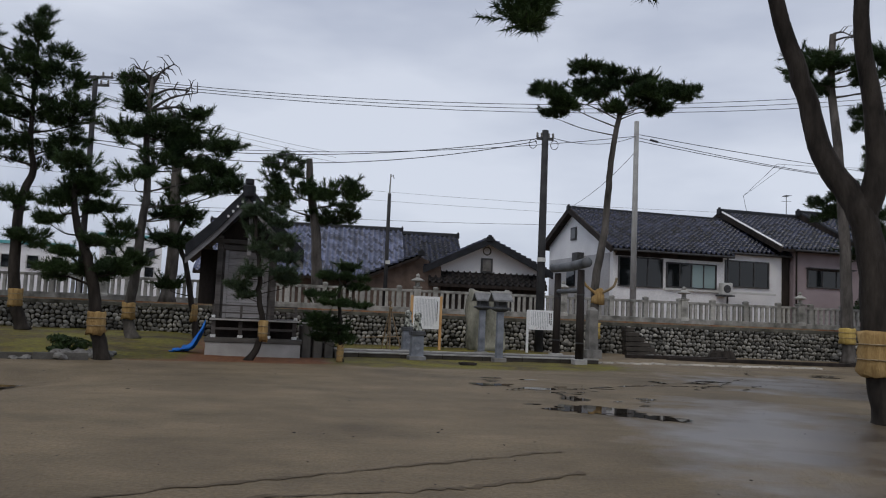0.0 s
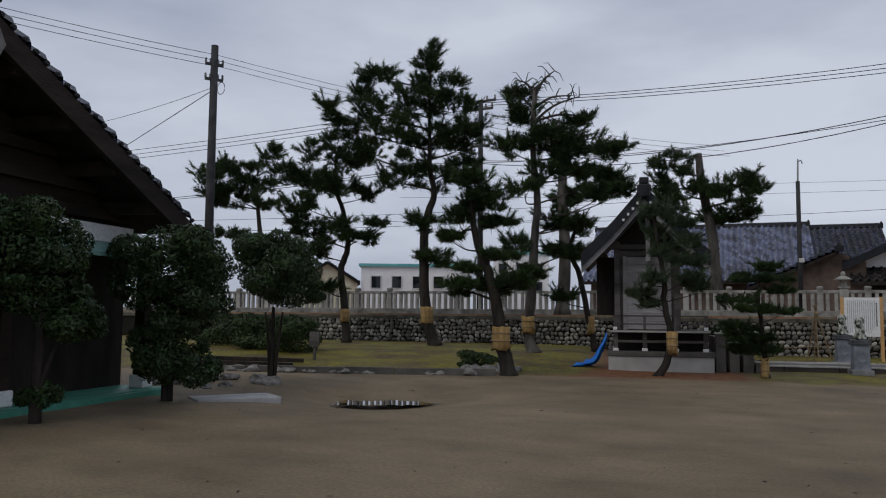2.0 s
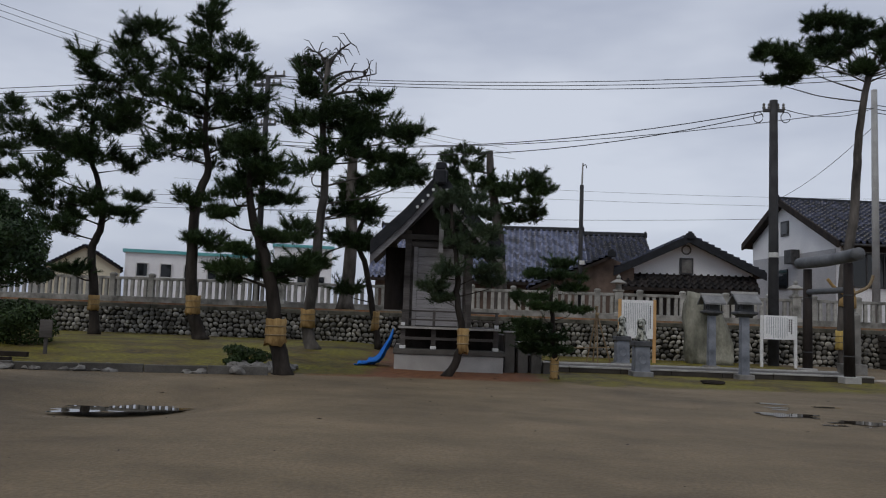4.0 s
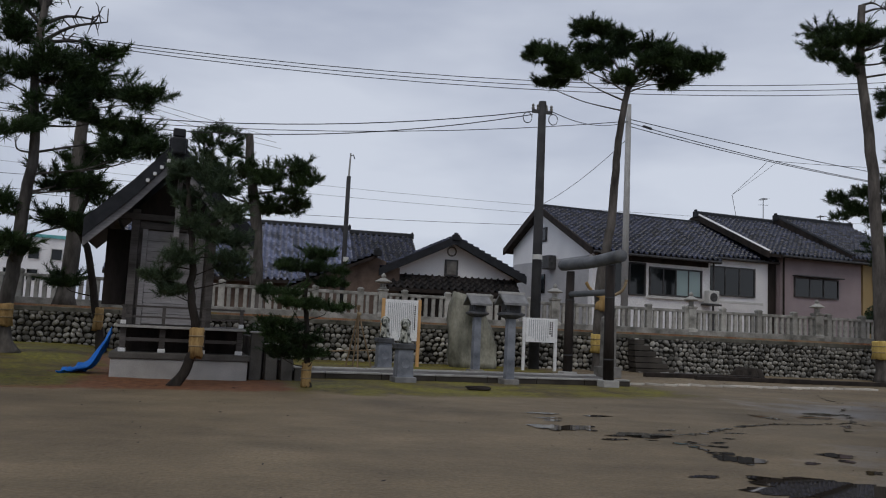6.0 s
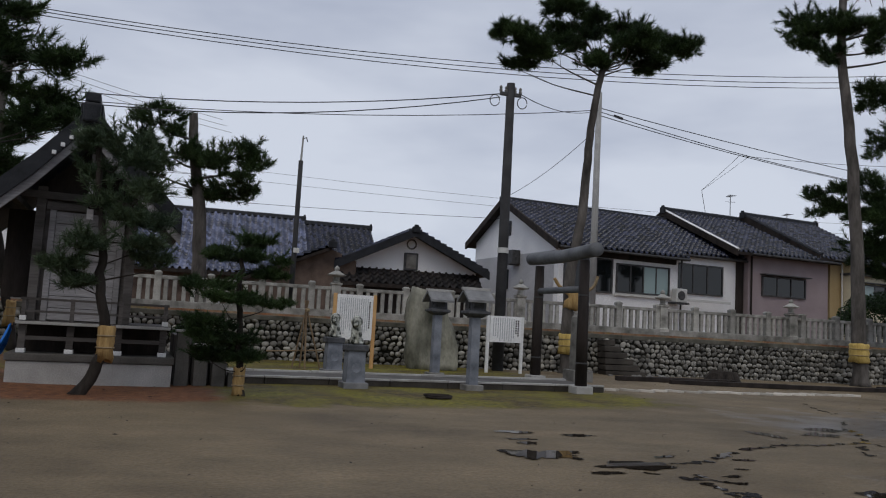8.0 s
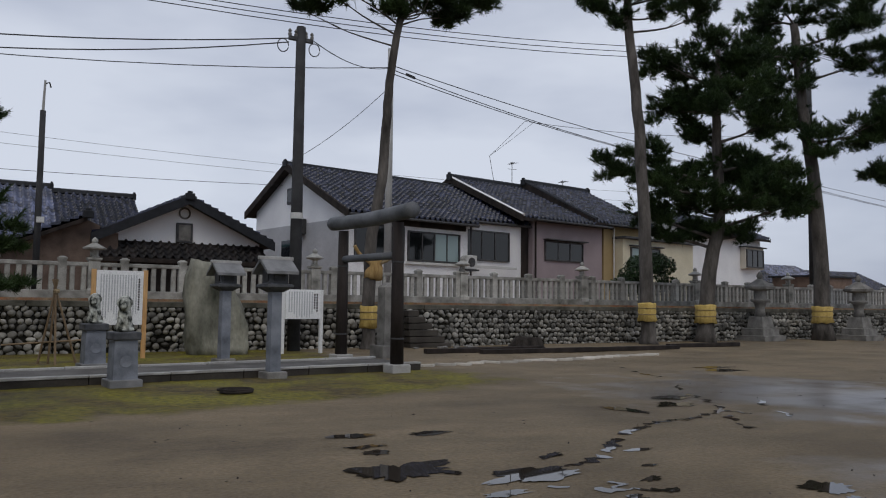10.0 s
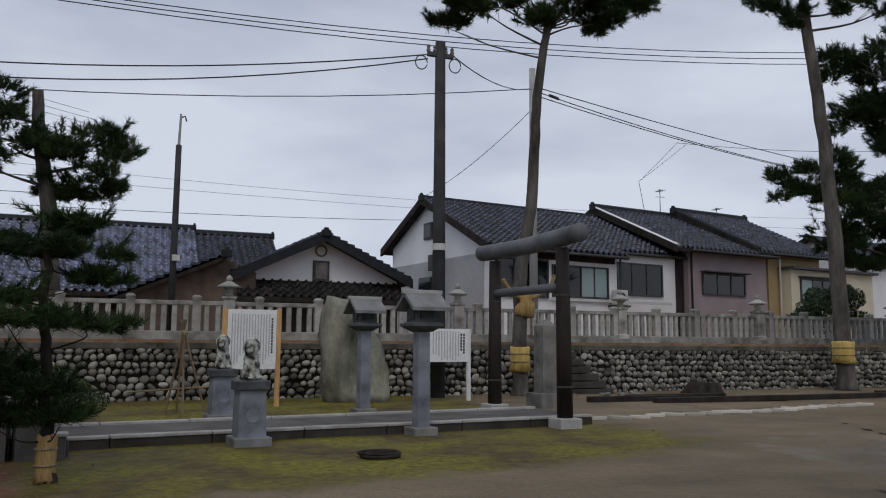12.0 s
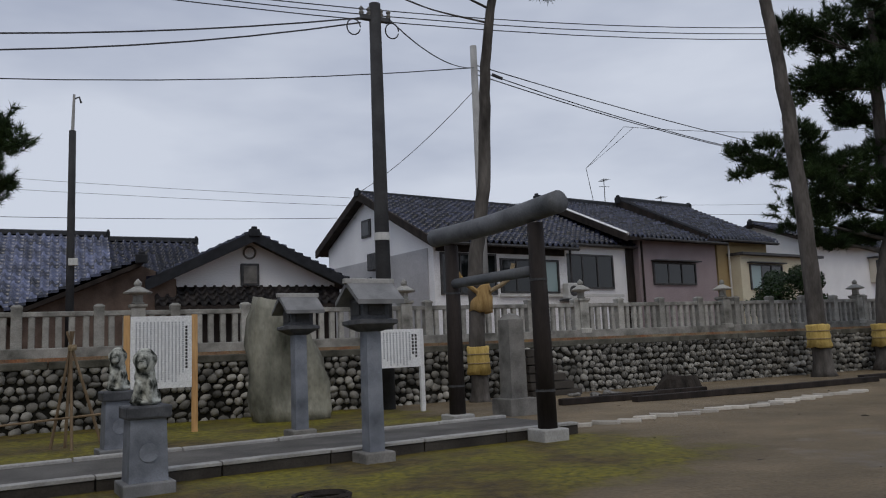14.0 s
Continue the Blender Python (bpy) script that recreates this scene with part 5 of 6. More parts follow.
# ---- leafy shrubs ----
def leaf_mesh(name, rng, lobes, count, size):
    """Many small folded leaves over rounded, uneven lobes."""
    vol = np.array([l[3] ** 2 for l in lobes])
    pick = rng.choice(len(lobes), count, p=vol / vol.sum())
    lob = np.array(lobes)[pick]
    d = unit(rng.normal(size=(count, 3)))
    r = rng.uniform(0.5, 1.06, (count, 1)) ** 0.5
    c = lob[:, :3] + d * r * np.stack([lob[:, 3], lob[:, 3], lob[:, 4]], 1)
    nrm = unit(d + 0.6 * rng.normal(size=(count, 3)))
    a = unit(np.cross(nrm, rng.normal(size=(count, 3))))
    b = np.cross(nrm, a)
    s = size * rng.uniform(0.7, 1.3, (count, 1))
    verts = np.stack([c - a * s, c + b * s * 0.42 + nrm * s * 0.15, c + a * s, c - b * s * 0.42 + nrm * s * 0.15], 1).reshape(-1, 3)
    i = np.arange(count)[:, None] * 4
    faces = np.concatenate([i + np.array([[0, 1, 2]]), i + np.array([[0, 2, 3]])], 0)
    return np_mesh(name, verts, faces)


def shrub(name, at, stems, lobes, count, size, seed, label, category, material="leaf"):
    rng = np.random.default_rng(seed)
    ob = thing(name, at, 0, label, category)
    for x, y, z, r in stems:
        mid = (x * 0.45 + rng.uniform(-0.06, 0.06), y * 0.45 + rng.uniform(-0.06, 0.06), z * 0.5)
        part("stem", tube(bmesh.new(), smooth_line([(x * 0.2, y * 0.2, -0.08), mid, (x, y, z)], 4), [r * (1.1 - 0.6 * k / 8) for k in range(9)], 7), M["bark"], ob, smooth=True)
    full = []
    for x, y, z, r, h in lobes:
        full.append((x, y, z, r * 0.9, h * 0.9))
        for _ in range(9):
            a, e = rng.uniform(0, 6.28), rng.uniform(-0.5, 1)
            full.append((x + 0.92 * r * math.cos(a) * math.sqrt(1 - e * e * 0.8), y + 0.92 * r * math.sin(a) * math.sqrt(1 - e * e * 0.8), z + 0.92 * h * e, r * rng.uniform(0.26, 0.5), h * rng.uniform(0.26, 0.5)))
    crown = link("crown", leaf_mesh("crown", rng, full, count, size), M[material], ob, "glossy dark green leaves")
    crown["kind"] = "stuff"
    return ob


shrub("camellia_bush", (-8.82, 6.66, 0), [(0.1, 0, 1.5, 0.07), (-0.15, 0.1, 1.3, 0.05), (0.2, 0.1, 0.9, 0.04)],
      [(-0.15, -0.3, 2.0, 0.6, 0.55), (0.1, 0.16, 1.95, 0.38, 0.42), (-0.5, -0.6, 1.7, 0.5, 0.5), (0.25, 0.2, 1.15, 0.34, 0.26), (-0.1, 0, 1.5, 0.5, 0.3), (0, 0.05, 0.3, 0.2, 0.16)], 34000, 0.034, 31, "tall clipped camellia bush with a bare stem beside the hall", "bush")
shrub("camellia_bush", (-9.45, 9.1, 0), [(0, 0, 1.5, 0.07), (0.2, 0.1, 1.3, 0.05), (-0.15, 0.1, 1.2, 0.04)],
      [(0.0, 0.05, 2.0, 0.66, 0.64), (0.25, 0.3, 1.6, 0.5, 0.5), (0.0, -0.1, 0.62, 0.46, 0.42), (0.3, 0.2, 0.5, 0.36, 0.36), (-0.3, -0.26, 1.65, 0.42, 0.4), (0.05, 0.1, 1.15, 0.45, 0.35)], 36000, 0.034, 32, "dense rounded camellia bush in front of the hall", "bush")
shrub("camellia_bush", (-10.45, 12.45, 0), [(0, 0, 1.4, 0.06), (0.15, 0.1, 1.3, 0.04), (-0.15, -0.05, 1.3, 0.04), (0.05, -0.15, 1.2, 0.03)],
      [(0, 0, 2.1, 0.78, 0.62), (0.2, 0.2, 1.75, 0.6, 0.4), (-0.1, -0.1, 2.4, 0.5, 0.4)], 26000, 0.036, 33, "round-headed camellia on bare stems at the yard edge", "bush")
for x, y, r, h, sd in ((-16.8, 19.2, 1.0, 0.5, 41), (-15.2, 18.6, 0.9, 0.55, 42), (-18.6, 19.8, 1.2, 0.6, 43)):
    shrub("low_shrub", spot(x, y), [(0, 0, 0.3, 0.03)], [(0, 0, h * 0.7, r, h)], 6000, 0.05, sd, "low clipped shrub in the planting bed", "bush", "shrub")
shrub("low_shrub", spot(-8.6, 17.7), [(0, 0, 0.2, 0.02)], [(-0.2, 0, 0.22, 0.45, 0.22)], 1800, 0.04, 45, "low weedy shrub beside loose rocks", "bush", "shrub")
shrub("low_shrub", spot(-3.9, 23.4), [(0, 0, 0.4, 0.03)], [(0, 0, 0.5, 0.75, 0.5)], 4000, 0.04, 46, "dark low shrub beside the shrine steps", "bush", "shrub")
shrub("round_shrub", Wp(17.3, 4.5, TERRACE), [(0, 0, 0.8, 0.05)], [(0, 0, 1.15, 1.15, 1.0)], 9000, 0.06, 47, "dark round shrub behind the fence", "bush", "leaf")


# ---- small shrine ----
def small_shrine():
    ob = thing("small_shrine", (-4.97, 19.58, 0), 16, "small weathered wooden shrine with a steep gabled roof", "shrine")
    part("plinth", box(-1.19, 1.19, 0, 2.4, -0.2, 0.34, 0.015), M["concrete"], ob, "pale concrete plinth")
    part("plinth_slab", box(-1.22, 1.22, -0.03, 2.43, 0.345, 0.46, 0.015), M["concrete_dark"], ob, "damp dark slab edge")
    for x in (-1.02, -0.35, 0.35, 1.02):
        for y in (0.14, 2.2):
            p = part("veranda_post", box(x - 0.05, x + 0.05, y - 0.05, y + 0.05, 0.53, 0.9), M["old_wood"], ob)
            part("foot", box(x - 0.065, x + 0.065, y - 0.065, y + 0.065, 0.461, 0.53, 0.01), M["white"], p, "white painted foot")
    part("tie_beam", box(-1.0, 1.0, 0.1, 0.16, 0.66, 0.72), M["old_wood"], ob)
    part("underfloor_panel", box(-1.0, 1.0, 0.5, 0.56, 0.46, 0.9), M["dark_wood"], ob, "dark boarding under the veranda")
    part("veranda_floor", box(-1.1, 1.1, 0.05, 2.35, 0.9, 0.95, 0.006), M["old_wood"], ob)
    part("floor_edge", box(-1.12, 1.12, 0.0, 0.05, 0.9, 0.945, 0.004), M["concrete"], ob, "pale worn veranda edge")
    rail = bmesh.new()
    for z in (1.08, 1.27):
        bx(rail, -1.08, 1.08, 0.09, 0.13, z, z + 0.035)
        bx(rail, -1.08, -1.04, 0.09, 2.2, z + 0.001, z + 0.036)
    part("railing", rail, M["old_wood"], ob)
    for x in (-1.03, -0.35, 0.35, 1.03):
        q = part("railing_post", box(x - 0.03, x + 0.03, 0.08, 0.14, 0.95, 1.31), M["old_wood"], ob)
        if abs(x) > 1:
            part("cap", box(x - 0.045, x + 0.045, 0.065, 0.155, 0.96, 1.03), M["white"], q)
    bo = -0.28
    # body: boards between corner posts, with a door frame on the gable side
    part("body", box(bo - 0.66, bo + 0.66, 0.62, 2.0, 0.95, 3.0), M["old_wood"], ob)
    for x in (bo - 0.7, bo + 0.7):
        for y in (0.58, 2.02):
            part("corner_post", box(x - 0.07, x + 0.07, y - 0.07, y + 0.07, 0.95, 3.1, 0.01), M["old_wood"], ob)
    for i in range(9):
        z = 0.97 + i * 0.195
        part("plank", box(bo - 0.47, bo + 0.47, 0.585, 0.615, z, z + 0.187, 0.004), M["grey_board"], ob)
    for x in (bo - 0.52, bo + 0.52):
        part("door_post", box(x - 0.045, x + 0.045, 0.56, 0.62, 0.95, 2.75, 0.005), M["grey_board"], ob)
    part("lintel", box(bo - 0.62, bo + 0.62, 0.54, 0.62, 2.74, 2.86, 0.006), M["old_wood"], ob)
    part("gable_post", box(bo - 0.02, bo + 0.08, 0.3, 0.4, 2.6, 3.85, 0.008), M["grey_board"], ob)
    part("tie", box(bo - 1.0, bo + 1.0, 0.5, 0.6, 2.9, 3.02, 0.01), M["old_wood"], ob)
    gw = bmesh.new()
    tri = [(bo - 0.8, 3.02), (bo + 0.8, 3.02), (bo - 0.05, 3.82)]
    a = [gw.verts.new((x, 0.6, z)) for x, z in tri]
    b = [gw.verts.new((x, 2.0, z)) for x, z in tri]
    gw.faces.new(a)
    gw.faces.new(b[::-1])
    for k in range(3):
        gw.faces.new((a[k], b[k], b[(k + 1) % 3], a[(k + 1) % 3]))
    part("gable", gw, M["dark_wood"], ob)
    wing = bmesh.new()
    bx(wing, -1.5, -1.03, 1.1, 1.16, 1.3, 2.75)
    part("side_panel", wing, M["dark_wood"], ob, "dark boarded side wing")
    # two roof slopes with layered edges, verge boards, pale purlin ends and a heavy ridge
    cx, half, zr, ze = -0.33, 1.47, 4.17, 2.58
    for sgn in (-1, 1):
        bm = bmesh.new()
        prof = [(cx, zr), (cx + sgn * half * 0.5, zr - 0.86), (cx + sgn * half, ze)]
        top = [[bm.verts.new((x, y, z + 0.2)) for x, z in prof] for y in (-0.2, 2.6)]
        bot = [[bm.verts.new((x, y, z - 0.13)) for x, z in prof] for y in (-0.2, 2.6)]
        for k in range(2):
            bm.faces.new((top[0][k], top[0][k + 1], top[1][k + 1], top[1][k]))
            bm.faces.new((bot[0][k], bot[1][k], bot[1][k + 1], bot[0][k + 1]))
            for r in (0, 1):
                bm.faces.new((top[r][k], bot[r][k], bot[r][k + 1], top[r][k + 1]))
        bm.faces.new((top[0][2], bot[0][2], bot[1][2], top[1][2]))
        bm.faces.new((top[0][0], top[1][0], bot[1][0], bot[0][0]))
        part("roof_slope", bm, M["ridge"], ob)
        vb = bmesh.new()
        for (x0, z0), (x1, z1) in zip(prof, prof[1:]):
            vs = [vb.verts.new((x, y, z + dz)) for x, z in ((x0, z0), (x1, z1)) for y in (-0.14, -0.08) for dz in (-0.3, -0.133)]
            for q in ((0, 1, 3, 2), (4, 6, 7, 5), (0, 4, 5, 1), (2, 3, 7, 6), (0, 2, 6, 4), (1, 5, 7, 3)):
                vb.faces.new([vs[k] for k in q])
        part("bargeboard", vb, M["grey_board"], ob, "pale weathered bargeboard")
        for k in range(4):
            t = 0.1 + 0.075 * k
            x, z = cx + sgn * half * t, zr - (zr - ze) * t * 1.1 - 0.06
            part("rafter_end", box(x - 0.028, x + 0.028, -0.26, -0.18, z - 0.03, z + 0.026), M["white"], ob, "white painted rafter end")
        part("purlin", box(cx + sgn * 0.98 - 0.05, cx + sgn * 0.98 + 0.05, -0.06, 2.5, 2.78, 2.88, 0.006), M["old_wood"], ob)
    rg = bmesh.new()
    bx(rg, cx - 0.16, cx + 0.16, -0.3, 2.7, zr + 0.02, zr + 0.2, None, 0.03)
    bx(rg, cx - 0.11, cx + 0.11, -0.36, 2.76, zr + 0.2, zr + 0.36, None, 0.03)
    bx(rg, cx - 0.13, cx + 0.13, -0.38, -0.26, zr - 0.12, zr + 0.2, None, 0.04)
    part("ridge", rg, M["ridge"], ob, "heavy dark ridge")
    # steps down towards the path, between low cheek blocks
    for i, (z, u) in enumerate(((0.88, 1.25), (0.66, 1.55), (0.44, 1.85), (0.24, 2.12))):
        st = part("step", box(u - 0.02, u + 0.26, 0.5, 1.9, -0.1, z - 0.06, 0.01), M["old_wood"], ob)
        ck = part("cheek_block", box(u, u + 0.22, 0.3, 0.49, -0.1, z, 0.01), M["concrete_dark"], ob)
        part("cap", box(u - 0.02, u + 0.24, 0.28, 0.51, z, z + 0.035, 0.006), M["concrete"], ck, "pale cap")
    return ob


small_shrine()


def blue_tarp():
    rng = np.random.default_rng(5)
    bm = bmesh.new()
    n = 14
    grid = [[None] * n for _ in range(n)]
    for i in range(n):
        for j in range(n):
            a, b = i / (n - 1), j / (n - 1)
            lift = 0.8 * max(0, 1 - abs(b - 0.5) * 2.6 * (1.1 - a)) * a ** 2.2
            x = -0.6 * (1 - a) + 0.1 * a + 0.25 * (b - 0.5) * (1 - a)
            y = (b - 0.5) * (0.7 - 0.35 * a)
            z = lift + 0.06 + 0.13 * noise.noise((a * 4, b * 4, 2)) + 0.07 * noise.noise((a * 11, b * 11, 5)) + 0.02 * math.sin(b * 22 + a * 4)
            grid[i][j] = bm.verts.new((x, y, max(z, 0.012)))
    for i in range(n - 1):
        for j in range(n - 1):
            bm.faces.new((grid[i][j], grid[i + 1][j], grid[i + 1][j + 1], grid[i][j + 1]))
    ob = link("tarp", bm, M["tarp"], smooth=True)
    ob.matrix_basis = pose(-6.42, 19.75, ground_z(-6.42, 19.75), 0, 0, 16)
    mod = ob.modifiers.new("thickness", "SOLIDIFY")
    mod.thickness = 0.012
    tagged(ob, "crumpled blue plastic tarp heaped against the shrine plinth", "tarp")


blue_tarp()


# ---- approach path, torii, lanterns, guardians ----
def paving():
    ob = thing("path", P(0, 0), PA, "raised paved approach path with pale kerb stones", "path", kind="structure")
    part("bed", box(-2.7, 5.6, 0.56, 2.02, -0.2, 0.12), M["concrete_dark"], ob, "damp grey paving")
    for i in range(7):
        u = -2.7 + i * 1.185
        # near side: dark brown stones below thin pale caps
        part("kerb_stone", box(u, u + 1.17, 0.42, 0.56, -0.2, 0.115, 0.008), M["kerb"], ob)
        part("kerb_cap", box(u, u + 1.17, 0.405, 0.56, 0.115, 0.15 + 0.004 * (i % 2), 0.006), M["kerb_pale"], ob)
        part("kerb_stone", box(u, u + 1.17, 2.02, 2.14, -0.2, 0.16 - 0.004 * (i % 2), 0.012), M["kerb_pale"], ob)


paving()


def torii():
    ob = thing("torii", P(4.86, 0.16), PA + 86.5, "plain dark torii gate with a grey log lintel on pale footings", "torii gate")
    span = 2.3
    for x, z in ((0, 0), (span, 0.05)):
        p = part("post", tube(bmesh.new(), [(x, 0, 0.1 + z), (x * 0.98 + 0.03, 0, 2.75)], [0.125, 0.105], 18), M["torii"], ob, "dark round post", smooth=True)
        part("footing", box(x - 0.19, x + 0.19, -0.19, 0.19, -0.1, 0.15 + z, 0.02), M["concrete"], p, "pale concrete footing")
        for h in (0.6, 2.0):
            part("iron_band", lathe([(0.13 - 0.008 * h, h), (0.13 - 0.008 * h, h + 0.03)], 18), M["iron"], p).location = (x * (1 - 0.007 * h) + 0.01 * h, 0, 0)
    l = tube(bmesh.new(), smooth_line([(-0.5, 0, 2.94), (span / 2, 0, 2.9), (span + 0.5, 0, 2.94)], 6), 0.145, 20)
    part("lintel", l, M["torii_top"], ob, "grey log lintel", smooth=True)
    part("tie_beam", tube(bmesh.new(), [(0.0, 0, 2.14), (span, 0, 2.16)], 0.075, 14), M["torii_top"], ob, smooth=True)


torii()


def lamp_post(u, v, tall=1.98):
    ob = thing("lantern_post", P(u, v, ground_z(*P(u, v)[:2]) - 0.01), PA, "grey granite lantern post with a roofed lamp box", "stone lantern", "pair of lantern posts")
    part("footing", box(-0.18, 0.18, -0.18, 0.18, -0.1, 0.12, 0.015), M["stone"], ob)
    part("shaft", lathe([(0.092, 0.1), (0.086, 1.42)], square=True), M["blue_granite"], ob, "smooth granite shaft")
    b = lathe([(0.105, 1.42), (0.23, 1.5), (0.23, 1.54), (0.16, 1.56), (0.16, 1.78)], square=True)
    bx_ = part("lamp_box", b, M["slate"], ob, "dark lamp box")
    for k in range(4):
        part("opening", box(-0.1, 0.1, -0.175, -0.161, 1.6, 1.74, 0.0, pose(0, 0, 0, 0, 0, 90 * k)), M["ink"], bx_)
    bm = bmesh.new()
    for sgn in (-1, 1):
        vs = [bm.verts.new(p) for p in ((0, -0.28, 1.98), (0, 0.28, 1.98), (sgn * 0.3, 0.28, 1.76), (sgn * 0.3, -0.28, 1.76), (0, -0.28, 1.92), (0, 0.28, 1.92), (sgn * 0.3, 0.28, 1.71), (sgn * 0.3, -0.28, 1.71))]
        for q in ((0, 1, 2, 3), (7, 6, 5, 4), (0, 3, 7, 4), (1, 5, 6, 2), (3, 2, 6, 7)):
            bm.faces.new([vs[k] for k in q])
    bmesh.ops.rotate(bm, verts=bm.verts, cent=(0, 0, 0), matrix=Matrix.Rotation(radians(90), 3, "Z"))
    part("roof", bm, M["granite"], ob, "little gabled stone roof")
    part("ridge", box(-0.31, 0.31, -0.035, 0.035, 1.95, 2.01, 0.01), M["concrete"], ob, "pale ridge strip")
    return ob


lamp_post(2.44, 0.19)
lamp_post(2.64, 2.85)


def guardian(u, v, seed):
    """A seated guardian animal on a granite pedestal, as one plain carved mesh."""
    x, y, _ = P(u, v)
    z0 = ground_z(x, y) - 0.01
    ped = thing("statue_pedestal", (x, y, z0), PA, "grey granite pedestal on a wider footing", "pedestal", "pair of guardian pedestals")
    part("footing", box(-0.23, 0.23, -0.23, 0.23, -0.1, 0.12, 0.015), M["granite"], ped)
    part("block", lathe([(0.172, 0.12), (0.158, 0.68)], square=True), M["blue_granite"], ped)
    part("top_slab", box(-0.2, 0.2, -0.2, 0.2, 0.68, 0.8, 0.02), M["slate"], ped, "darker top slab")
    part("crest", lathe([(0.085, 0), (0.085, 0.012)], 16), M["blue_granite"], ped, "faint round crest").matrix_basis = pose(0, -0.163, 0.38, 90)
    bm = bmesh.new()
    for (cx, cy, cz, rx, ry, rz) in ((0, 0.04, 0.17, 0.13, 0.17, 0.15), (0, -0.03, 0.27, 0.12, 0.12, 0.13), (0, -0.08, 0.4, 0.11, 0.11, 0.11), (0, -0.18, 0.37, 0.06, 0.07, 0.05),
                                     (-0.07, -0.14, 0.12, 0.04, 0.045, 0.13), (0.07, -0.14, 0.12, 0.04, 0.045, 0.13), (-0.1, 0.06, 0.07, 0.06, 0.13, 0.07), (0.1, 0.06, 0.07, 0.06, 0.13, 0.07),
                                     (0, 0.2, 0.25, 0.06, 0.06, 0.15), (-0.1, -0.03, 0.42, 0.035, 0.05, 0.06), (0.1, -0.03, 0.42, 0.035, 0.05, 0.06), (0, -0.02, 0.47, 0.1, 0.1, 0.06), (0, 0.02, 0.035, 0.18, 0.22, 0.04)):
        r = bmesh.ops.create_icosphere(bm, subdivisions=2, radius=1)
        bmesh.ops.transform(bm, matrix=Matrix.LocRotScale((cx, cy, cz), None, (rx, ry, rz)), verts=r["verts"])
    st = link("guardian_statue", bm, M["lichen"], smooth=True)
    st.matrix_basis = pose(x, y, z0 + 0.795, 0, 0, PA - 20) @ Matrix.Diagonal((0.82, 0.82, 1.0, 1))
    rm = st.modifiers.new("carve", "REMESH")
    rm.mode, rm.voxel_size = "VOXEL", 0.018
    tagged(st, "lichen-spotted grey stone guardian lion seated on a pedestal", "statue", "pair of guardian statues")


guardian(0.03, 0.06, 1)
guardian(0.22, 2.62, 2)


def sign_board(a, turn, w, z0, z1, leg_mat, board_mat, label, columns, head, leg=0.07, leg_top=0.0):
    """A notice board on two posts, with rows of writing too small to read."""
    ob = thing("notice_board", a, turn, label, "notice board")
    for x in (0, w):
        part("leg", box(x - leg / 2, x + leg / 2, -0.03, 0.05, -0.15, z1 + leg_top, 0.008), M[leg_mat], ob)
    b = part("board", box(leg / 2 + 0.004, w - leg / 2 - 0.004, -0.05, -0.02, z0, z1, 0.004), M[board_mat], ob, "white painted board")
    rng = random.Random(7)
    inner = w - leg - 0.12
    for c in range(columns):
        x = w - leg / 2 - 0.06 - inner * (c + 0.5) / columns
        thick = inner / columns * (0.62 if c in head else 0.4)
        top = z1 - (z1 - z0) * (0.08 if c not in head else 0.14)
        z = top
        end = z0 + (z1 - z0) * (0.1 if c not in head else 0.22) + rng.uniform(0, 0.18) * (z1 - z0) * (rng.random() < 0.4)
        bm = bmesh.new()
        while z > end:
            h = thick * 1.2
            bx(bm, x - thick / 2, x + thick / 2, -0.0535, -0.051, z - h, z)
            z -= h * 1.32
        part("writing", bm, M["ink" if c in head else "pale_ink"], b)["kind"] = "stuff"
    return ob


sign_board(spot(-1.52, 26.42), 10, 1.0, 0.75, 1.86, "fresh_wood", "paper", "white notice board on two fresh wooden posts", 15, (0,), 0.09, 0.02)
sign_board(spot(2.5, 27.42), 10, 0.96, 0.86, 1.55, "white", "paper", "white notice board on white posts before the wall", 12, (0, 1), 0.08, 0.0)


def standing_stone():
    bm = bmesh.new()
    bmesh.ops.create_cube(bm, size=1)
    bmesh.ops.subdivide_edges(bm, edges=bm.edges, cuts=9, use_grid_fill=True)
    for v in bm.verts:
        x, y, z = v.co
        t = z + 0.5
        w = 1.42 - 0.34 * t + 0.1 * math.sin(t * 5) - 0.35 * max(0, t - 0.9)
        nx = x * w + 0.1 * (t - 0.5) * -0.9
        ny = y * (0.42 - 0.18 * t)
        nz = t * 2.15 * (1 - 0.05 * x)
        k = noise.noise((nx * 2.0 + 3, ny * 3, nz * 1.5)) * 0.2 + noise.noise((nx * 6, ny * 6, nz * 4)) * 0.06 + noise.noise((nx * 15, ny * 15, nz * 9)) * 0.02
        r = 1 - 0.1 * max(0, abs(x) * 2 - 0.75) * 4 * abs(y)
        v.co = (nx * (1 + k) * r + 0.1 * (1 - t) ** 2, ny * (1 + k * 2.4), nz + k * 0.45)
    ob = link("standing_stone", bm, M["rock"], smooth=True)
    ob.matrix_basis = pose(0.95, 27.55, gz(0.95, 27.5), 0, 0, 10)
    tagged(ob, "tall rough grey-green standing stone on the grass", "standing stone")


standing_stone()


def pillar():
    ob = thing("stone_pillar", (4.5, 25.75, gz(4.5, 25.7)), PA, "square grey stone pillar on a block base", "stone pillar")
    part("base", box(-0.27, 0.27, -0.27, 0.27, -0.1, 0.32, 0.02), M["stone"], ob)
    part("shaft", lathe([(0.16, 0.3), (0.15, 1.6), (0.08, 1.68), (0.01, 1.71)], square=True), M["stone"], ob)


pillar()


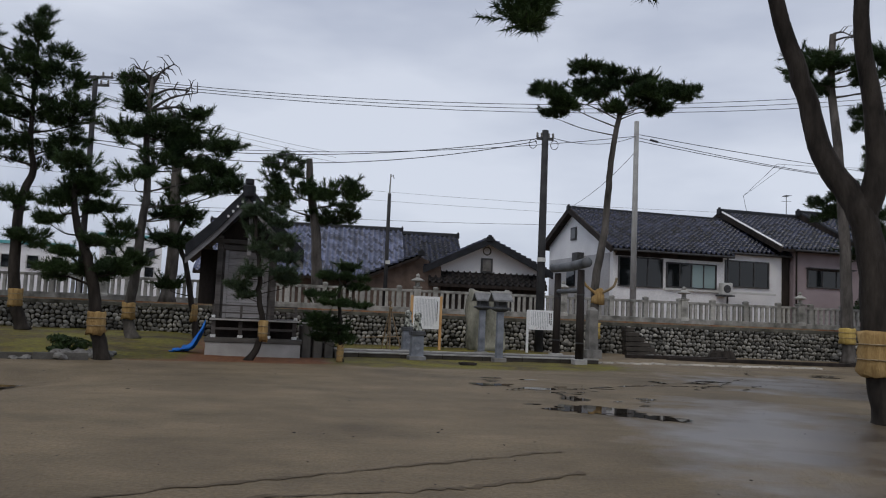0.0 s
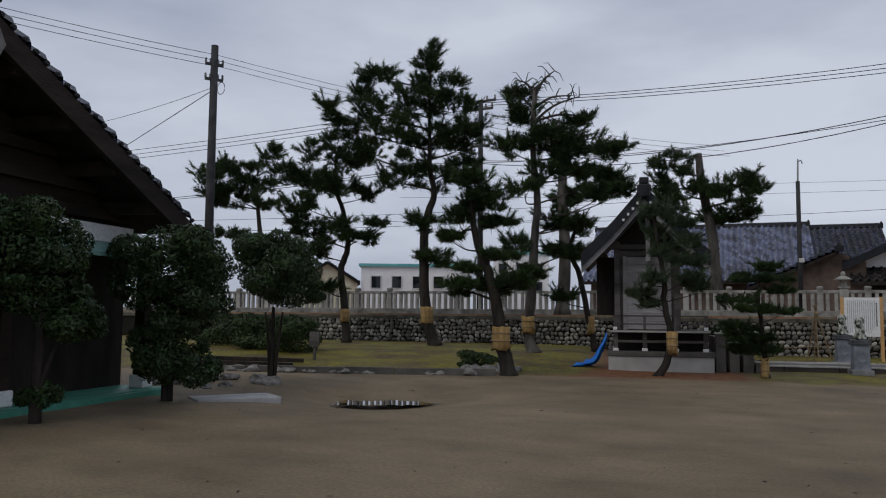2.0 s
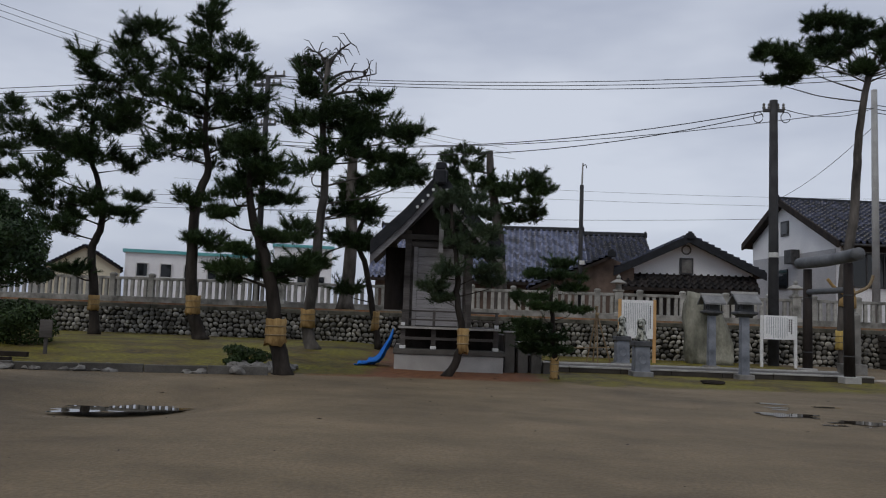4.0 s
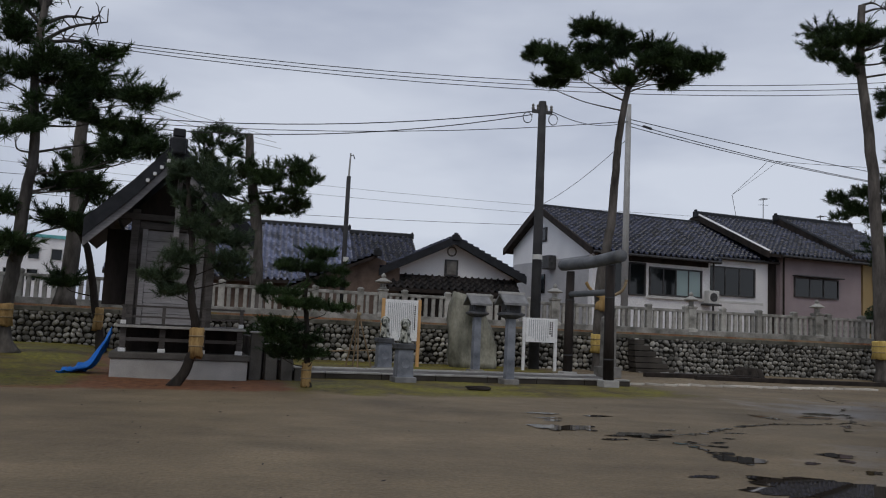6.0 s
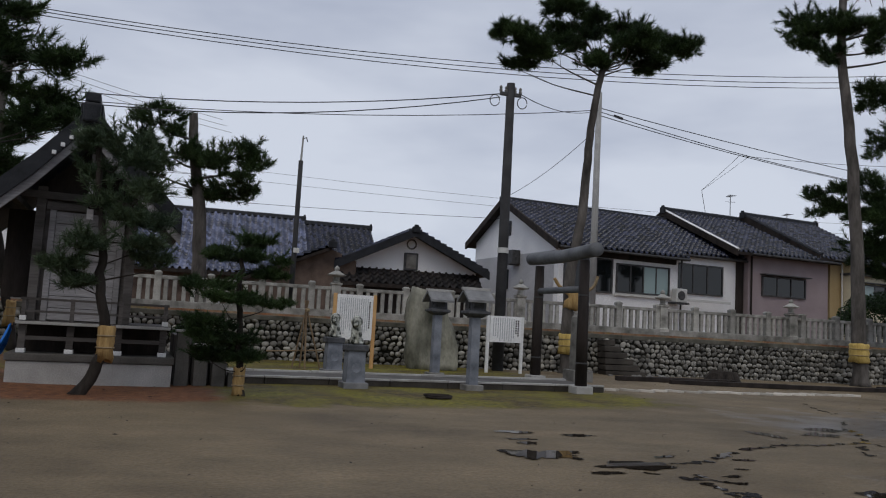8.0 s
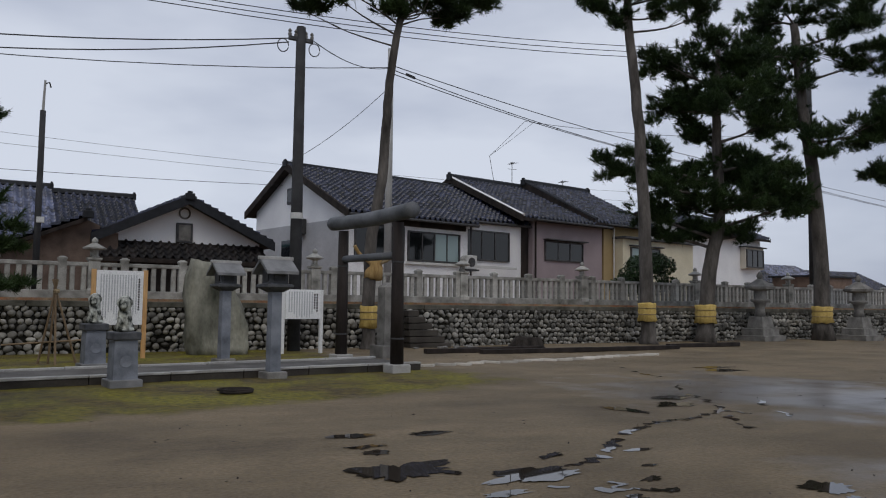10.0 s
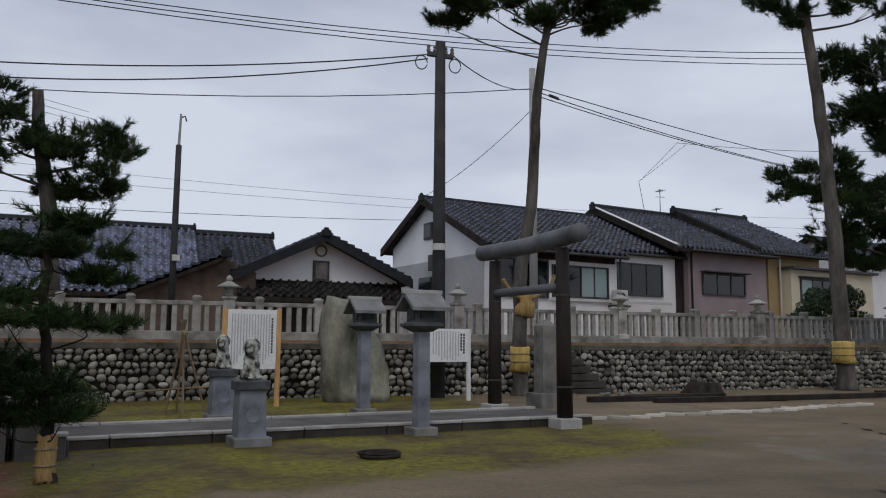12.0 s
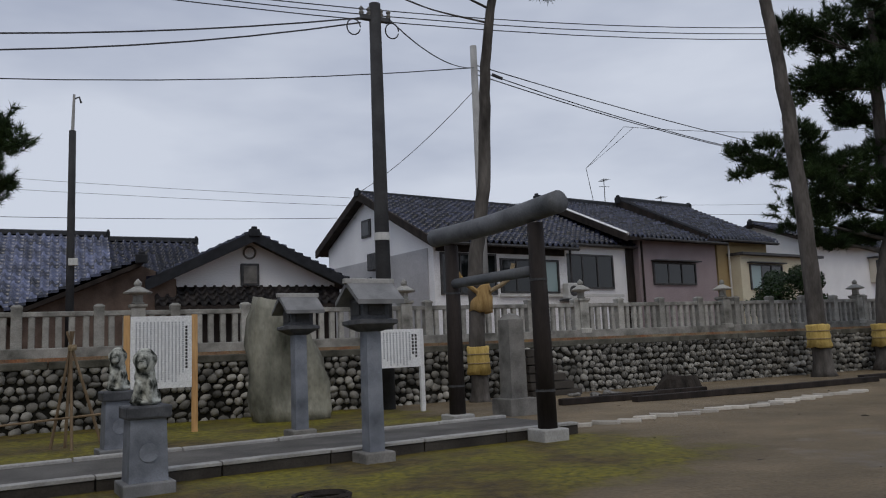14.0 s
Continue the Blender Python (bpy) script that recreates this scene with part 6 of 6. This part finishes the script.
def wall_steps():
    ob = thing("steps", Wp(3.75, 0), WA, "dark stone steps climbing the retaining wall", "steps", kind="structure")
    for i in range(6):
        part("step", box(-0.5 - 0.01 * i, 0.8 - 0.2 * i, -0.62 + 0.012 * i, -0.1, -0.1 if i == 0 else 0.18 * i + 0.02, 0.18 * (i + 1), 0.015), M["kerb"], ob)


wall_steps()


def bamboo_tripod():
    ob = thing("stake_tripod", spot(-2.1, 25.2), 0, "tripod of pale bamboo stakes tied together", "garden stakes")
    for x, y in ((-0.3, 0.2), (0.05, -0.25), (0.4, 0.15), (-0.12, 0.3)):
        part("stake", rod((x, y, -0.05), (-0.02 - x * 0.12, -y * 0.12, 1.62), 0.022, 0.018, 7), M["stake"], ob)
    part("crossbar", rod((-0.85, -0.1, 0.42), (0.5, 0.0, 0.5), 0.016, None, 6), M["stake"], ob)
    part("tie", lathe([(0.05, 1.36), (0.06, 1.4), (0.05, 1.44)], 8), M["rope"], ob)


bamboo_tripod()


def stump():
    bm = bmesh.new()
    lathe([(0.5, 0), (0.44, 0.1), (0.36, 0.28), (0.3, 0.36), (0.12, 0.3)], 14, bm)
    for v in bm.verts:
        k = 1 + 0.22 * noise.noise((v.co.x * 3, v.co.y * 3, v.co.z * 3))
        v.co = (v.co.x * k * 1.25, v.co.y * k, v.co.z * (1 + 0.3 * noise.noise((v.co.x * 4, v.co.y * 4, 1))))
    ob = link("tree_stump", bm, M["bark"])
    ob.matrix_basis = pose(9.72, 28.9, gz(9.72, 28.9))
    tagged(ob, "dark weathered tree stump before the cobble wall", "stump")


stump()

boards = random.Random(4)
for i in range(20):
    x, y, _ = P(5.72 + 0.42 * i, 0.95 + 0.07 * math.sin(i * 1.7) + 0.02 * i * (i > 12))
    w = boards.uniform(0.16, 0.21)
    ob = link("stepping_board", box(-w, w, -0.085, 0.085, 0, 0.05, 0.006), M["board"])
    ob.matrix_basis = pose(x, y, ground_z(x, y) - 0.004, 0, boards.uniform(-3, 3), PA - 48 + boards.uniform(-9, 9))
    tagged(ob, "pale worn stepping board laid on damp ground", "board", "row of stepping boards")
for (x, y, w, turn) in ((6.9, 26.9, 2.2, 6), (8.9, 26.75, 3.6, 10), (12.4, 27.5, 3.4, 11), (8.2, 27.5, 2.6, 8), (15.6, 28.5, 3.2, 10)):
    ob = link("timber", box(-w / 2, w / 2, -0.08, 0.08, 0, 0.12, 0.012), M["dark_wood"])
    ob.matrix_basis = pose(x, y, ground_z(x, y) - 0.004, 0, 0, turn)
    tagged(ob, "dark weathered timber lying along the wall", "timber", "timbers lying before the wall")


def coil():
    bm = bmesh.new()
    rng = random.Random(3)
    for k in range(5):
        r, cx, cy = 0.14 + 0.05 * rng.random(), rng.uniform(-0.05, 0.05), rng.uniform(-0.05, 0.05)
        tube(bm, [(cx + r * 1.25 * math.cos(a * 0.35), cy + r * math.sin(a * 0.35), 0.018 + 0.008 * k) for a in range(19)], 0.017, 6)
    ob = link("rope_coil", bm, M["dark_wood"])
    ob.matrix_basis = pose(0.52, 20.1, ground_z(0.52, 20.1))
    tagged(ob, "dark coil of old rope on the moss", "rope coil")


coil()


def sacred_rope():
    """Straw wrapped high on the pine by the torii, with a slack rope round it."""
    ob = thing("sacred_rope", (5.16, 28.98, 0.12), 0, "orange straw bundle and rope tied round a pine trunk", "rope")
    bm = lathe([(0.18, 2.32), (0.22, 2.26), (0.195, 2.16), (0.22, 2.08), (0.25, 1.8), (0.19, 1.76)], 14)
    for v in bm.verts:
        v.co += Vector((random.uniform(-0.03, 0.03), random.uniform(-0.03, 0.03), random.uniform(-0.05, 0.05)))
    part("bundle", bm, M["straw"], ob, smooth=True)
    part("rope_arm", tube(bmesh.new(), smooth_line([(-0.15, -0.15, 2.2), (-0.45, -0.25, 2.4), (-0.62, -0.3, 2.62)], 4), [0.05] * 9, 8), M["straw"], ob)
    part("rope_arm", tube(bmesh.new(), smooth_line([(0.15, -0.15, 2.2), (0.5, -0.3, 2.42), (0.62, -0.35, 2.75)], 4), [0.045] * 9, 8), M["rope"], ob)


sacred_rope()


# ---- planting bed edge, loose rocks, small sign ----
def rock_mesh(seed, k=1.0):
    bm = bmesh.new()
    bmesh.ops.create_icosphere(bm, subdivisions=2, radius=0.5)
    for v in bm.verts:
        n_ = noise.noise(v.co * 1.9 + Vector((seed * 7.1, seed, 0)))
        v.co *= 1 + 0.8 * n_ + 0.25 * noise.noise(v.co * 6)
        v.co.z *= 0.6
    me = bpy.data.meshes.new("rock")
    bm.to_mesh(me)
    bm.free()
    me.materials.append(M["stone"])
    return me


rocks = [rock_mesh(i) for i in range(6)]
rng_ = random.Random(9)


def lay_rock(x, y, s, label="loose grey rock at the edge of the planting bed"):
    ob = new("rock", rocks[rng_.randrange(6)])
    ob.matrix_basis = pose(x, y, ground_z(x, y) + 0.1 * s, 0, 0, rng_.uniform(0, 360)) @ Matrix.Scale(s, 4)
    tagged(ob, label, "rock", "rocks along the bed")


for i in range(22):
    lay_rock(-8.1 + rng_.uniform(-0.7, 0.45), 17.1 + rng_.uniform(-0.4, 0.7), rng_.uniform(0.2, 0.45))
for i in range(26):
    t = i / 25
    lay_rock(-13.4 + 5.4 * t + rng_.uniform(-0.1, 0.1), 13.7 + 2.5 * t + rng_.uniform(-0.12, 0.12), rng_.uniform(0.2, 0.38))
for i in range(16):
    lay_rock(-11.2 + rng_.uniform(-1.1, 0.9), 11.6 + rng_.uniform(-0.8, 0.8), rng_.uniform(0.2, 0.45), "loose pale rubble stone beside the hall")
for i in range(8):
    lay_rock(7.2 + rng_.uniform(-0.9, 1.2), 28.6 + rng_.uniform(-0.4, 0.3), rng_.uniform(0.12, 0.3), "small pale stone fallen below the cobble wall")
(bx0, by0), (bx1, by1) = BED_EDGE
ang = math.degrees(math.atan2(by1 - by0, bx1 - bx0))
bl = math.hypot(bx1 - bx0, by1 - by0)
edge = thing("bed_edging", (bx0, by0, 0), ang, "dark timber edging of the planting bed", "edging", kind="structure")
for i in range(6):
    part("edging_board", box(bl * i / 6, bl * (i + 1) / 6 - 0.02, -0.06, 0.05, -0.1, 0.13 + 0.01 * (i % 2), 0.01), M["concrete_dark"], edge)
for w in (0.0, 1.6):
    ob = link("garden_rail", box(-1.9, 1.9, -0.05, 0.05, 0.0, 0.1, 0.01), M["dark_wood"])
    ob.matrix_basis = pose(-14.2 - 0.3 * w, 14.9 + 0.6 * w, ground_z(-14.2, 14.9 + 0.6 * w) + 0.02, 0, 0, 10)
    tagged(ob, "low dark timber rail across the planting bed", "rail", "low garden rails")
sp = thing("plant_sign", spot(-13.2, 17.1), 20, "small grey wooden sign on a post in the bed", "sign")
part("post", box(-0.03, 0.03, 0, 0.06, -0.1, 0.7), M["old_wood"], sp)
part("plate", box(-0.13, 0.13, -0.03, 0.0, 0.4, 0.78, 0.006), M["old_wood"], sp)


# ---- the hall on the west side, its gable end to the yard ----
def hall():
    ob = thing("hall", (-9.24, 5.98, 0), PA + 90, "large dark wooden hall with a tiled gable roof", "hall")
    # local x runs along the gable end towards the north, local y runs back into the hall
    zr, ze, half, slope = 4.93, 2.78, 4.5, 0.478
    roof_slope(ob, (half, 0, ze), 90, 12.0, half, zr - ze, M["tile"])
    roof_slope(ob, (-half, 12.0, ze), -90, 12.0, half, zr - ze, M["tile"])
    ridge_cap(ob, (0, -0.1, zr + 0.03), (0, 12.1, zr + 0.03), 0.12, 0.26)
    for sgn in (-1, 1):
        bm = bmesh.new()
        vs = [bm.verts.new((x, y, z + dz)) for x, z in ((sgn * half, ze), (0, zr)) for y in (-0.06, 0.04) for dz in (-0.38, -0.05)]
        for q in ((0, 1, 3, 2), (4, 6, 7, 5), (0, 4, 5, 1), (2, 3, 7, 6), (0, 2, 6, 4), (1, 5, 7, 3)):
            bm.faces.new([vs[k] for k in q])
        part("bargeboard", bm, M["brown_wood"], ob)
        for k in range(24):
            t = (k + 0.5) / 24
            cap = lathe([(0.036, 0), (0.04, 0.03), (0.03, 0.05)], 8)
            e = part("verge_tile", cap, M["ridge"], ob)
            e.matrix_basis = pose(sgn * half * (1 - t), -0.05, ze + (zr - ze) * t - 0.015, 90)
        for k in range(4):
            x = sgn * (0.7 + 0.95 * k)
            part("purlin", box(x - 0.07, x + 0.07, 0.05, 1.6, zr - slope * abs(x) - 0.42, zr - slope * abs(x) - 0.22, 0.01), M["brown_wood"], ob)
    part("gable_carving", lathe([(0.34, 0), (0.36, 0.03), (0.2, 0.05)], 6), M["stone"], ob, "pale carved gable pendant").matrix_basis = pose(0, -0.06, zr - 0.5, 90)
    gw = bmesh.new()
    prof = [(-4.1, 2.2), (4.1, 2.2), (4.1, 2.7), (0, 4.65), (-4.1, 2.7)]
    a = [gw.verts.new((x, 0.95, z)) for x, z in prof]
    b = [gw.verts.new((x, 11.5, z)) for x, z in prof]
    gw.faces.new(a)
    gw.faces.new(b[::-1])
    for k in range(5):
        gw.faces.new((a[k], b[k], b[(k + 1) % 5], a[(k + 1) % 5]))
    part("gable_wall", gw, M["brown_wood"], ob)
    for z in (2.72, 3.1, 3.5):
        w_ = (4.62 - z) / 0.478
        part("gable_beam", box(-w_, w_, 0.82, 0.95, z, z + 0.16, 0.01), M["brown_wood"], ob)
    part("plaster_band", box(-4.0, 4.05, 0.78, 0.94, 2.38, 2.64), M["plaster"], ob, "white plaster band")
    pr = bmesh.new()
    vs = [pr.verts.new(p) for p in ((-4.1, 0.12, 2.14), (4.15, 0.12, 2.14), (4.15, 0.8, 2.38), (-4.1, 0.8, 2.38), (-4.1, 0.12, 2.08), (4.15, 0.12, 2.08), (4.15, 0.8, 2.32), (-4.1, 0.8, 2.32))]
    for q in ((0, 1, 2, 3), (7, 6, 5, 4), (0, 4, 5, 1), (1, 5, 6, 2), (2, 6, 7, 3), (3, 7, 4, 0)):
        pr.faces.new([vs[k] for k in q])
    part("pent_roof", pr, M["copper"], ob, "green copper pent roof")
    for x in (-3.8, -1.4, 1.0, 3.85):
        p = part("post", box(x - 0.09, x + 0.09, 0.3, 0.48, 0.1, 2.15, 0.012), M["brown_wood"], ob)
        part("base_stone", box(x - 0.13, x + 0.13, 0.26, 0.52, 0.1, 0.3, 0.02), M["plaster"], p, "white base block")
    part("back_wall", box(-4.1, 4.1, 0.95, 1.1, 0.0, 2.2), M["dark_wood"], ob, "dark doors in the porch shade")
    part("side_wall", box(3.98, 4.1, 1.1, 11.0, 0.0, 2.25), M["brown_wood"], ob)
    lat = bmesh.new()
    for k in range(9):
        bx(lat, 1.5 + 0.09 * k, 1.525 + 0.09 * k, 0.9, 0.93, 1.25, 1.75)
        bx(lat, 1.5, 2.25, 0.925, 0.945, 1.25 + 0.06 * k, 1.268 + 0.06 * k)
    part("lattice", lat, M["plaster"], ob, "pale lattice window")
    part("porch_floor", box(-4.2, 4.1, 0.1, 0.95, -0.1, 0.1, 0.01), M["green_floor"], ob, "green matting on the porch floor")
    part("floor_edge", box(-4.2, 4.1, 0.02, 0.098, -0.1, 0.085, 0.01), M["green_floor"], ob)
    return ob


hall()
slab = link("slab", box(-0.5, 0.75, -0.35, 0.35, -0.1, 0.05, 0.012), M["concrete"])
slab.matrix_basis = pose(-9.05, 9.9, -0.035, 0, 0, 60)
tagged(slab, "pale flat stone slab at the edge of the yard", "stone slab")


# ---- puddles ----
def puddle(x, y, rx, ry, turn, seed, label="shallow puddle on the sandy yard"):
    bm = bmesh.new()
    n_ = 72
    mid = bm.verts.new((0, 0, 0))
    ring = []
    for k in range(n_):
        a = 2 * math.pi * k / n_
        r = 1 + 0.65 * noise.noise((math.cos(a) * 1.5, math.sin(a) * 1.5, seed * 3.7)) + 0.42 * noise.noise((math.cos(a) * 5, math.sin(a) * 5, seed * 1.7)) + 0.22 * noise.noise((math.cos(a) * 14, math.sin(a) * 14, seed))
        ring.append(bm.verts.new((rx * r * math.cos(a), ry * r * math.sin(a), 0)))
    for k in range(n_):
        bm.faces.new((mid, ring[k], ring[(k + 1) % n_]))
    ob = link("puddle", bm, M["water"])
    ob.matrix_basis = pose(x, y, 0, 0, 0, turn)
    me = ob.data
    top = max(ground_z(*(ob.matrix_basis @ v.co)[:2]) for v in me.vertices)
    ob.location.z = top + 0.004
    tagged(ob, label, "puddle", "puddles on the yard")


for (x, y, rx, ry, turn, sd) in ((-7.75, 12.05, 0.85, 0.42, 25, 1), (1.0, 14.55, 0.36, 0.28, 10, 3), (1.85, 14.1, 0.36, 0.16, 15, 4), (2.35, 12.55, 0.24, 0.2, 30, 5), (3.6, 13.1, 0.2, 0.14, 20, 6),
                                 (2.5, 11.1, 0.62, 0.5, 20, 7), (3.15, 10.6, 0.5, 0.3, -10, 8), (1.05, 16.1, 0.2, 0.1, 0, 9), (1.03, 15.55, 0.17, 0.07, 10, 10), (1.8, 16.05, 0.2, 0.1, 5, 11), (5.6, 17.25, 0.3, 0.2, 20, 12),
                                 (10.2, 21.5, 0.45, 0.3, 15, 13), (6.07, 17.9, 0.3, 0.2, 10, 14), (4.7, 17.0, 0.12, 0.4, 20, 15), (10.5, 22.2, 0.4, 0.2, 10, 16)):
    puddle(x, y, rx, ry, turn, sd)


def rut(points, width, seed, label="narrow water-filled rut in the wet yard", material="water", name="puddle", group="puddles on the yard", dry=0.012):
    """Ribbons of uneven width along a wandering line, broken where it runs dry."""
    line = smooth_line([(x, y, 0) for x, y in points], 16)
    run = []
    for i, p in enumerate(line):
        d = (line[min(i + 1, len(line) - 1)] - line[max(i - 1, 0)]).normalized()
        side = Vector((-d.y, d.x, 0))
        w = max(dry * 0.99, width * (0.55 + 1.3 * noise.noise((i * 0.31, seed * 3.1, 0)) + 0.7 * noise.noise((i * 0.9, seed, 4))))
        off = 0.09 * noise.noise((i * 0.45, seed * 2.3, 7))
        if w >= dry or material == "track":
            z = Vector((0, 0, ground_z(p.x, p.y) + 0.007))
            run.append((p + side * (off - w) + z, p + side * (off + w * 0.8) + z))
        if run and (w < dry and material != "track" or i == len(line) - 1):
            if len(run) > 2:
                bm = bmesh.new()
                rows = [[bm.verts.new(q) for q in pr] for pr in run]
                for a, b in zip(rows, rows[1:]):
                    bm.faces.new((a[0], a[1], b[1], b[0]))
                ob = link(name, bm, M[material])
                tagged(ob, label, name.replace("_", " "), group)
            run = []


rut([(2.1, 14.2), (2.8, 14.62), (3.35, 15.25), (3.95, 15.77), (4.5, 16.03), (5.1, 16.22), (5.85, 16.65)], 0.07, 1)
rut([(2.3, 13.85), (2.2, 13.37), (2.25, 13.0), (2.2, 12.6), (2.35, 12.2)], 0.055, 2)
rut([(7.35, 19.5), (6.6, 18.15), (6.1, 17.05), (5.35, 15.9), (4.95, 15.2)], 0.045, 3)
rut([(8.5, 22.6), (8.05, 21.4), (8.0, 20.6)], 0.05, 4)
rut([(5.85, 16.6), (6.1, 15.9), (6.95, 17.3)], 0.05, 5)
rut([(1.3, 14.4), (2.0, 13.6), (2.6, 13.4)], 0.06, 6)
for pts, k in (([(1.6, 7.4), (0.65, 6.7), (-0.3, 5.9), (-1.05, 5.3), (-2.2, 4.3)], 7), ([(1.7, 6.4), (0.85, 5.7), (0.4, 5.4), (-0.65, 4.95), (-1.8, 4.2)], 8)):
    rut(pts, 0.05, k, "damp tyre track pressed into the sandy yard", "track", "tyre_track", "tyre tracks on the yard")
wet_spots = random.Random(17)
for k in range(14):
    puddle(wet_spots.uniform(0.8, 3.8), wet_spots.uniform(11.5, 15.5), wet_spots.uniform(0.06, 0.16), wet_spots.uniform(0.04, 0.1), wet_spots.uniform(-20, 50), 60 + k, "small puddle on the wet yard")


# ---- fallen leaves, twigs and grit on the yard; weeds on the moss ----
def yard_litter():
    rng = np.random.default_rng(77)
    n = 700
    xs, ys = rng.uniform(-11, 12, n), rng.uniform(2, 27, n)
    c = np.array([(x, y, ground_z(x, y) + 0.006) for x, y in zip(xs, ys)])
    a = rng.uniform(0, 6.28, n)
    ln, wd = 0.01 + 0.034 * rng.random(n) ** 2.5, rng.uniform(0.004, 0.012, n)
    u_ = np.stack([np.cos(a) * ln, np.sin(a) * ln, rng.uniform(-0.002, 0.004, n)], 1)
    v_ = np.stack([-np.sin(a) * wd, np.cos(a) * wd, rng.uniform(0.0, 0.006, n)], 1)
    verts = np.stack([c - u_, c + v_, c + u_, c - v_], 1).reshape(-1, 3)
    ob = link("leaf_litter", np_mesh("leaf_litter", verts, np.arange(n * 4).reshape(-1, 4)), M["dark_wood"])
    tagged(ob, "scattered dark leaves and twigs on the damp yard", "leaf litter", kind="stuff")


yard_litter()


# ---- cobbles of the retaining wall ----
def cobble_shapes():
    shapes = []
    for q in range(8):
        verts, faces = [(0, -1.0, 0)], []
        seg = 8
        for ring, (r, d) in enumerate(((0.55, -0.86), (0.92, -0.45), (1.0, 0.25))):
            for k in range(seg):
                a = 2 * math.pi * k / seg
                j = 1 + 0.2 * noise.noise((math.cos(a) * 1.3 + q * 5, math.sin(a) * 1.3, 0.3 * ring))
                verts.append((r * j * math.cos(a), d, r * j * math.sin(a)))
        for k in range(seg):
            faces.append((0, 1 + (k + 1) % seg, 1 + k))
            for ring in range(2):
                a, b = 1 + ring * seg + k, 1 + ring * seg + (k + 1) % seg
                faces.append((a, b, b + seg))
                faces.append((a, b + seg, a + seg))
        shapes.append((np.array(verts), np.array(faces)))
    return shapes


def build_cobbles():
    rng = random.Random(21)
    shapes = cobble_shapes()
    meshes = []
    for v, f_ in shapes:
        me = np_mesh("cobble", v, f_)
        me.polygons.foreach_set("use_smooth", [True] * len(me.polygons))
        me.materials.append(M["cobble"])
        meshes.append(me)
    singles, vs, fs, n = 0, [], [], 0
    rows = 8
    for r in range(rows):
        z = 0.0 + 0.145 * r
        s_ = -30 + rng.uniform(0, 0.1)
        while s_ < 32:
            w = rng.uniform(0.11, 0.25)
            h = rng.uniform(0.11, 0.185)
            zc = z + 0.06 + rng.uniform(-0.035, 0.035)
            q = rng.randrange(8)
            size = (w * 0.48, 0.055 + rng.uniform(0, 0.035), h * 0.51)
            tilt = rng.uniform(-45, 45)
            m = pose(s_ + w / 2, 0.0, zc, 0, tilt, 0) @ Matrix.Diagonal((*size, 1))
            if 5.2 < s_ < 11.6 and singles < 300:
                ob = new("cobble", meshes[q])
                ob.parent = wall
                ob.matrix_basis = m
                singles += 1
            else:
                v, f_ = shapes[q]
                mm = np.array(m)
                vs.append(v @ mm[:3, :3].T + mm[:3, 3])
                fs.append(f_ + n)
                n += len(v)
            s_ += w * 0.98
    me = np_mesh("cobbles", np.concatenate(vs), np.concatenate(fs))
    ob = link("cobbles", me, M["cobble_all"], wall, "rounded grey river cobbles", smooth=True)
    ob["kind"] = "stuff"


build_cobbles()
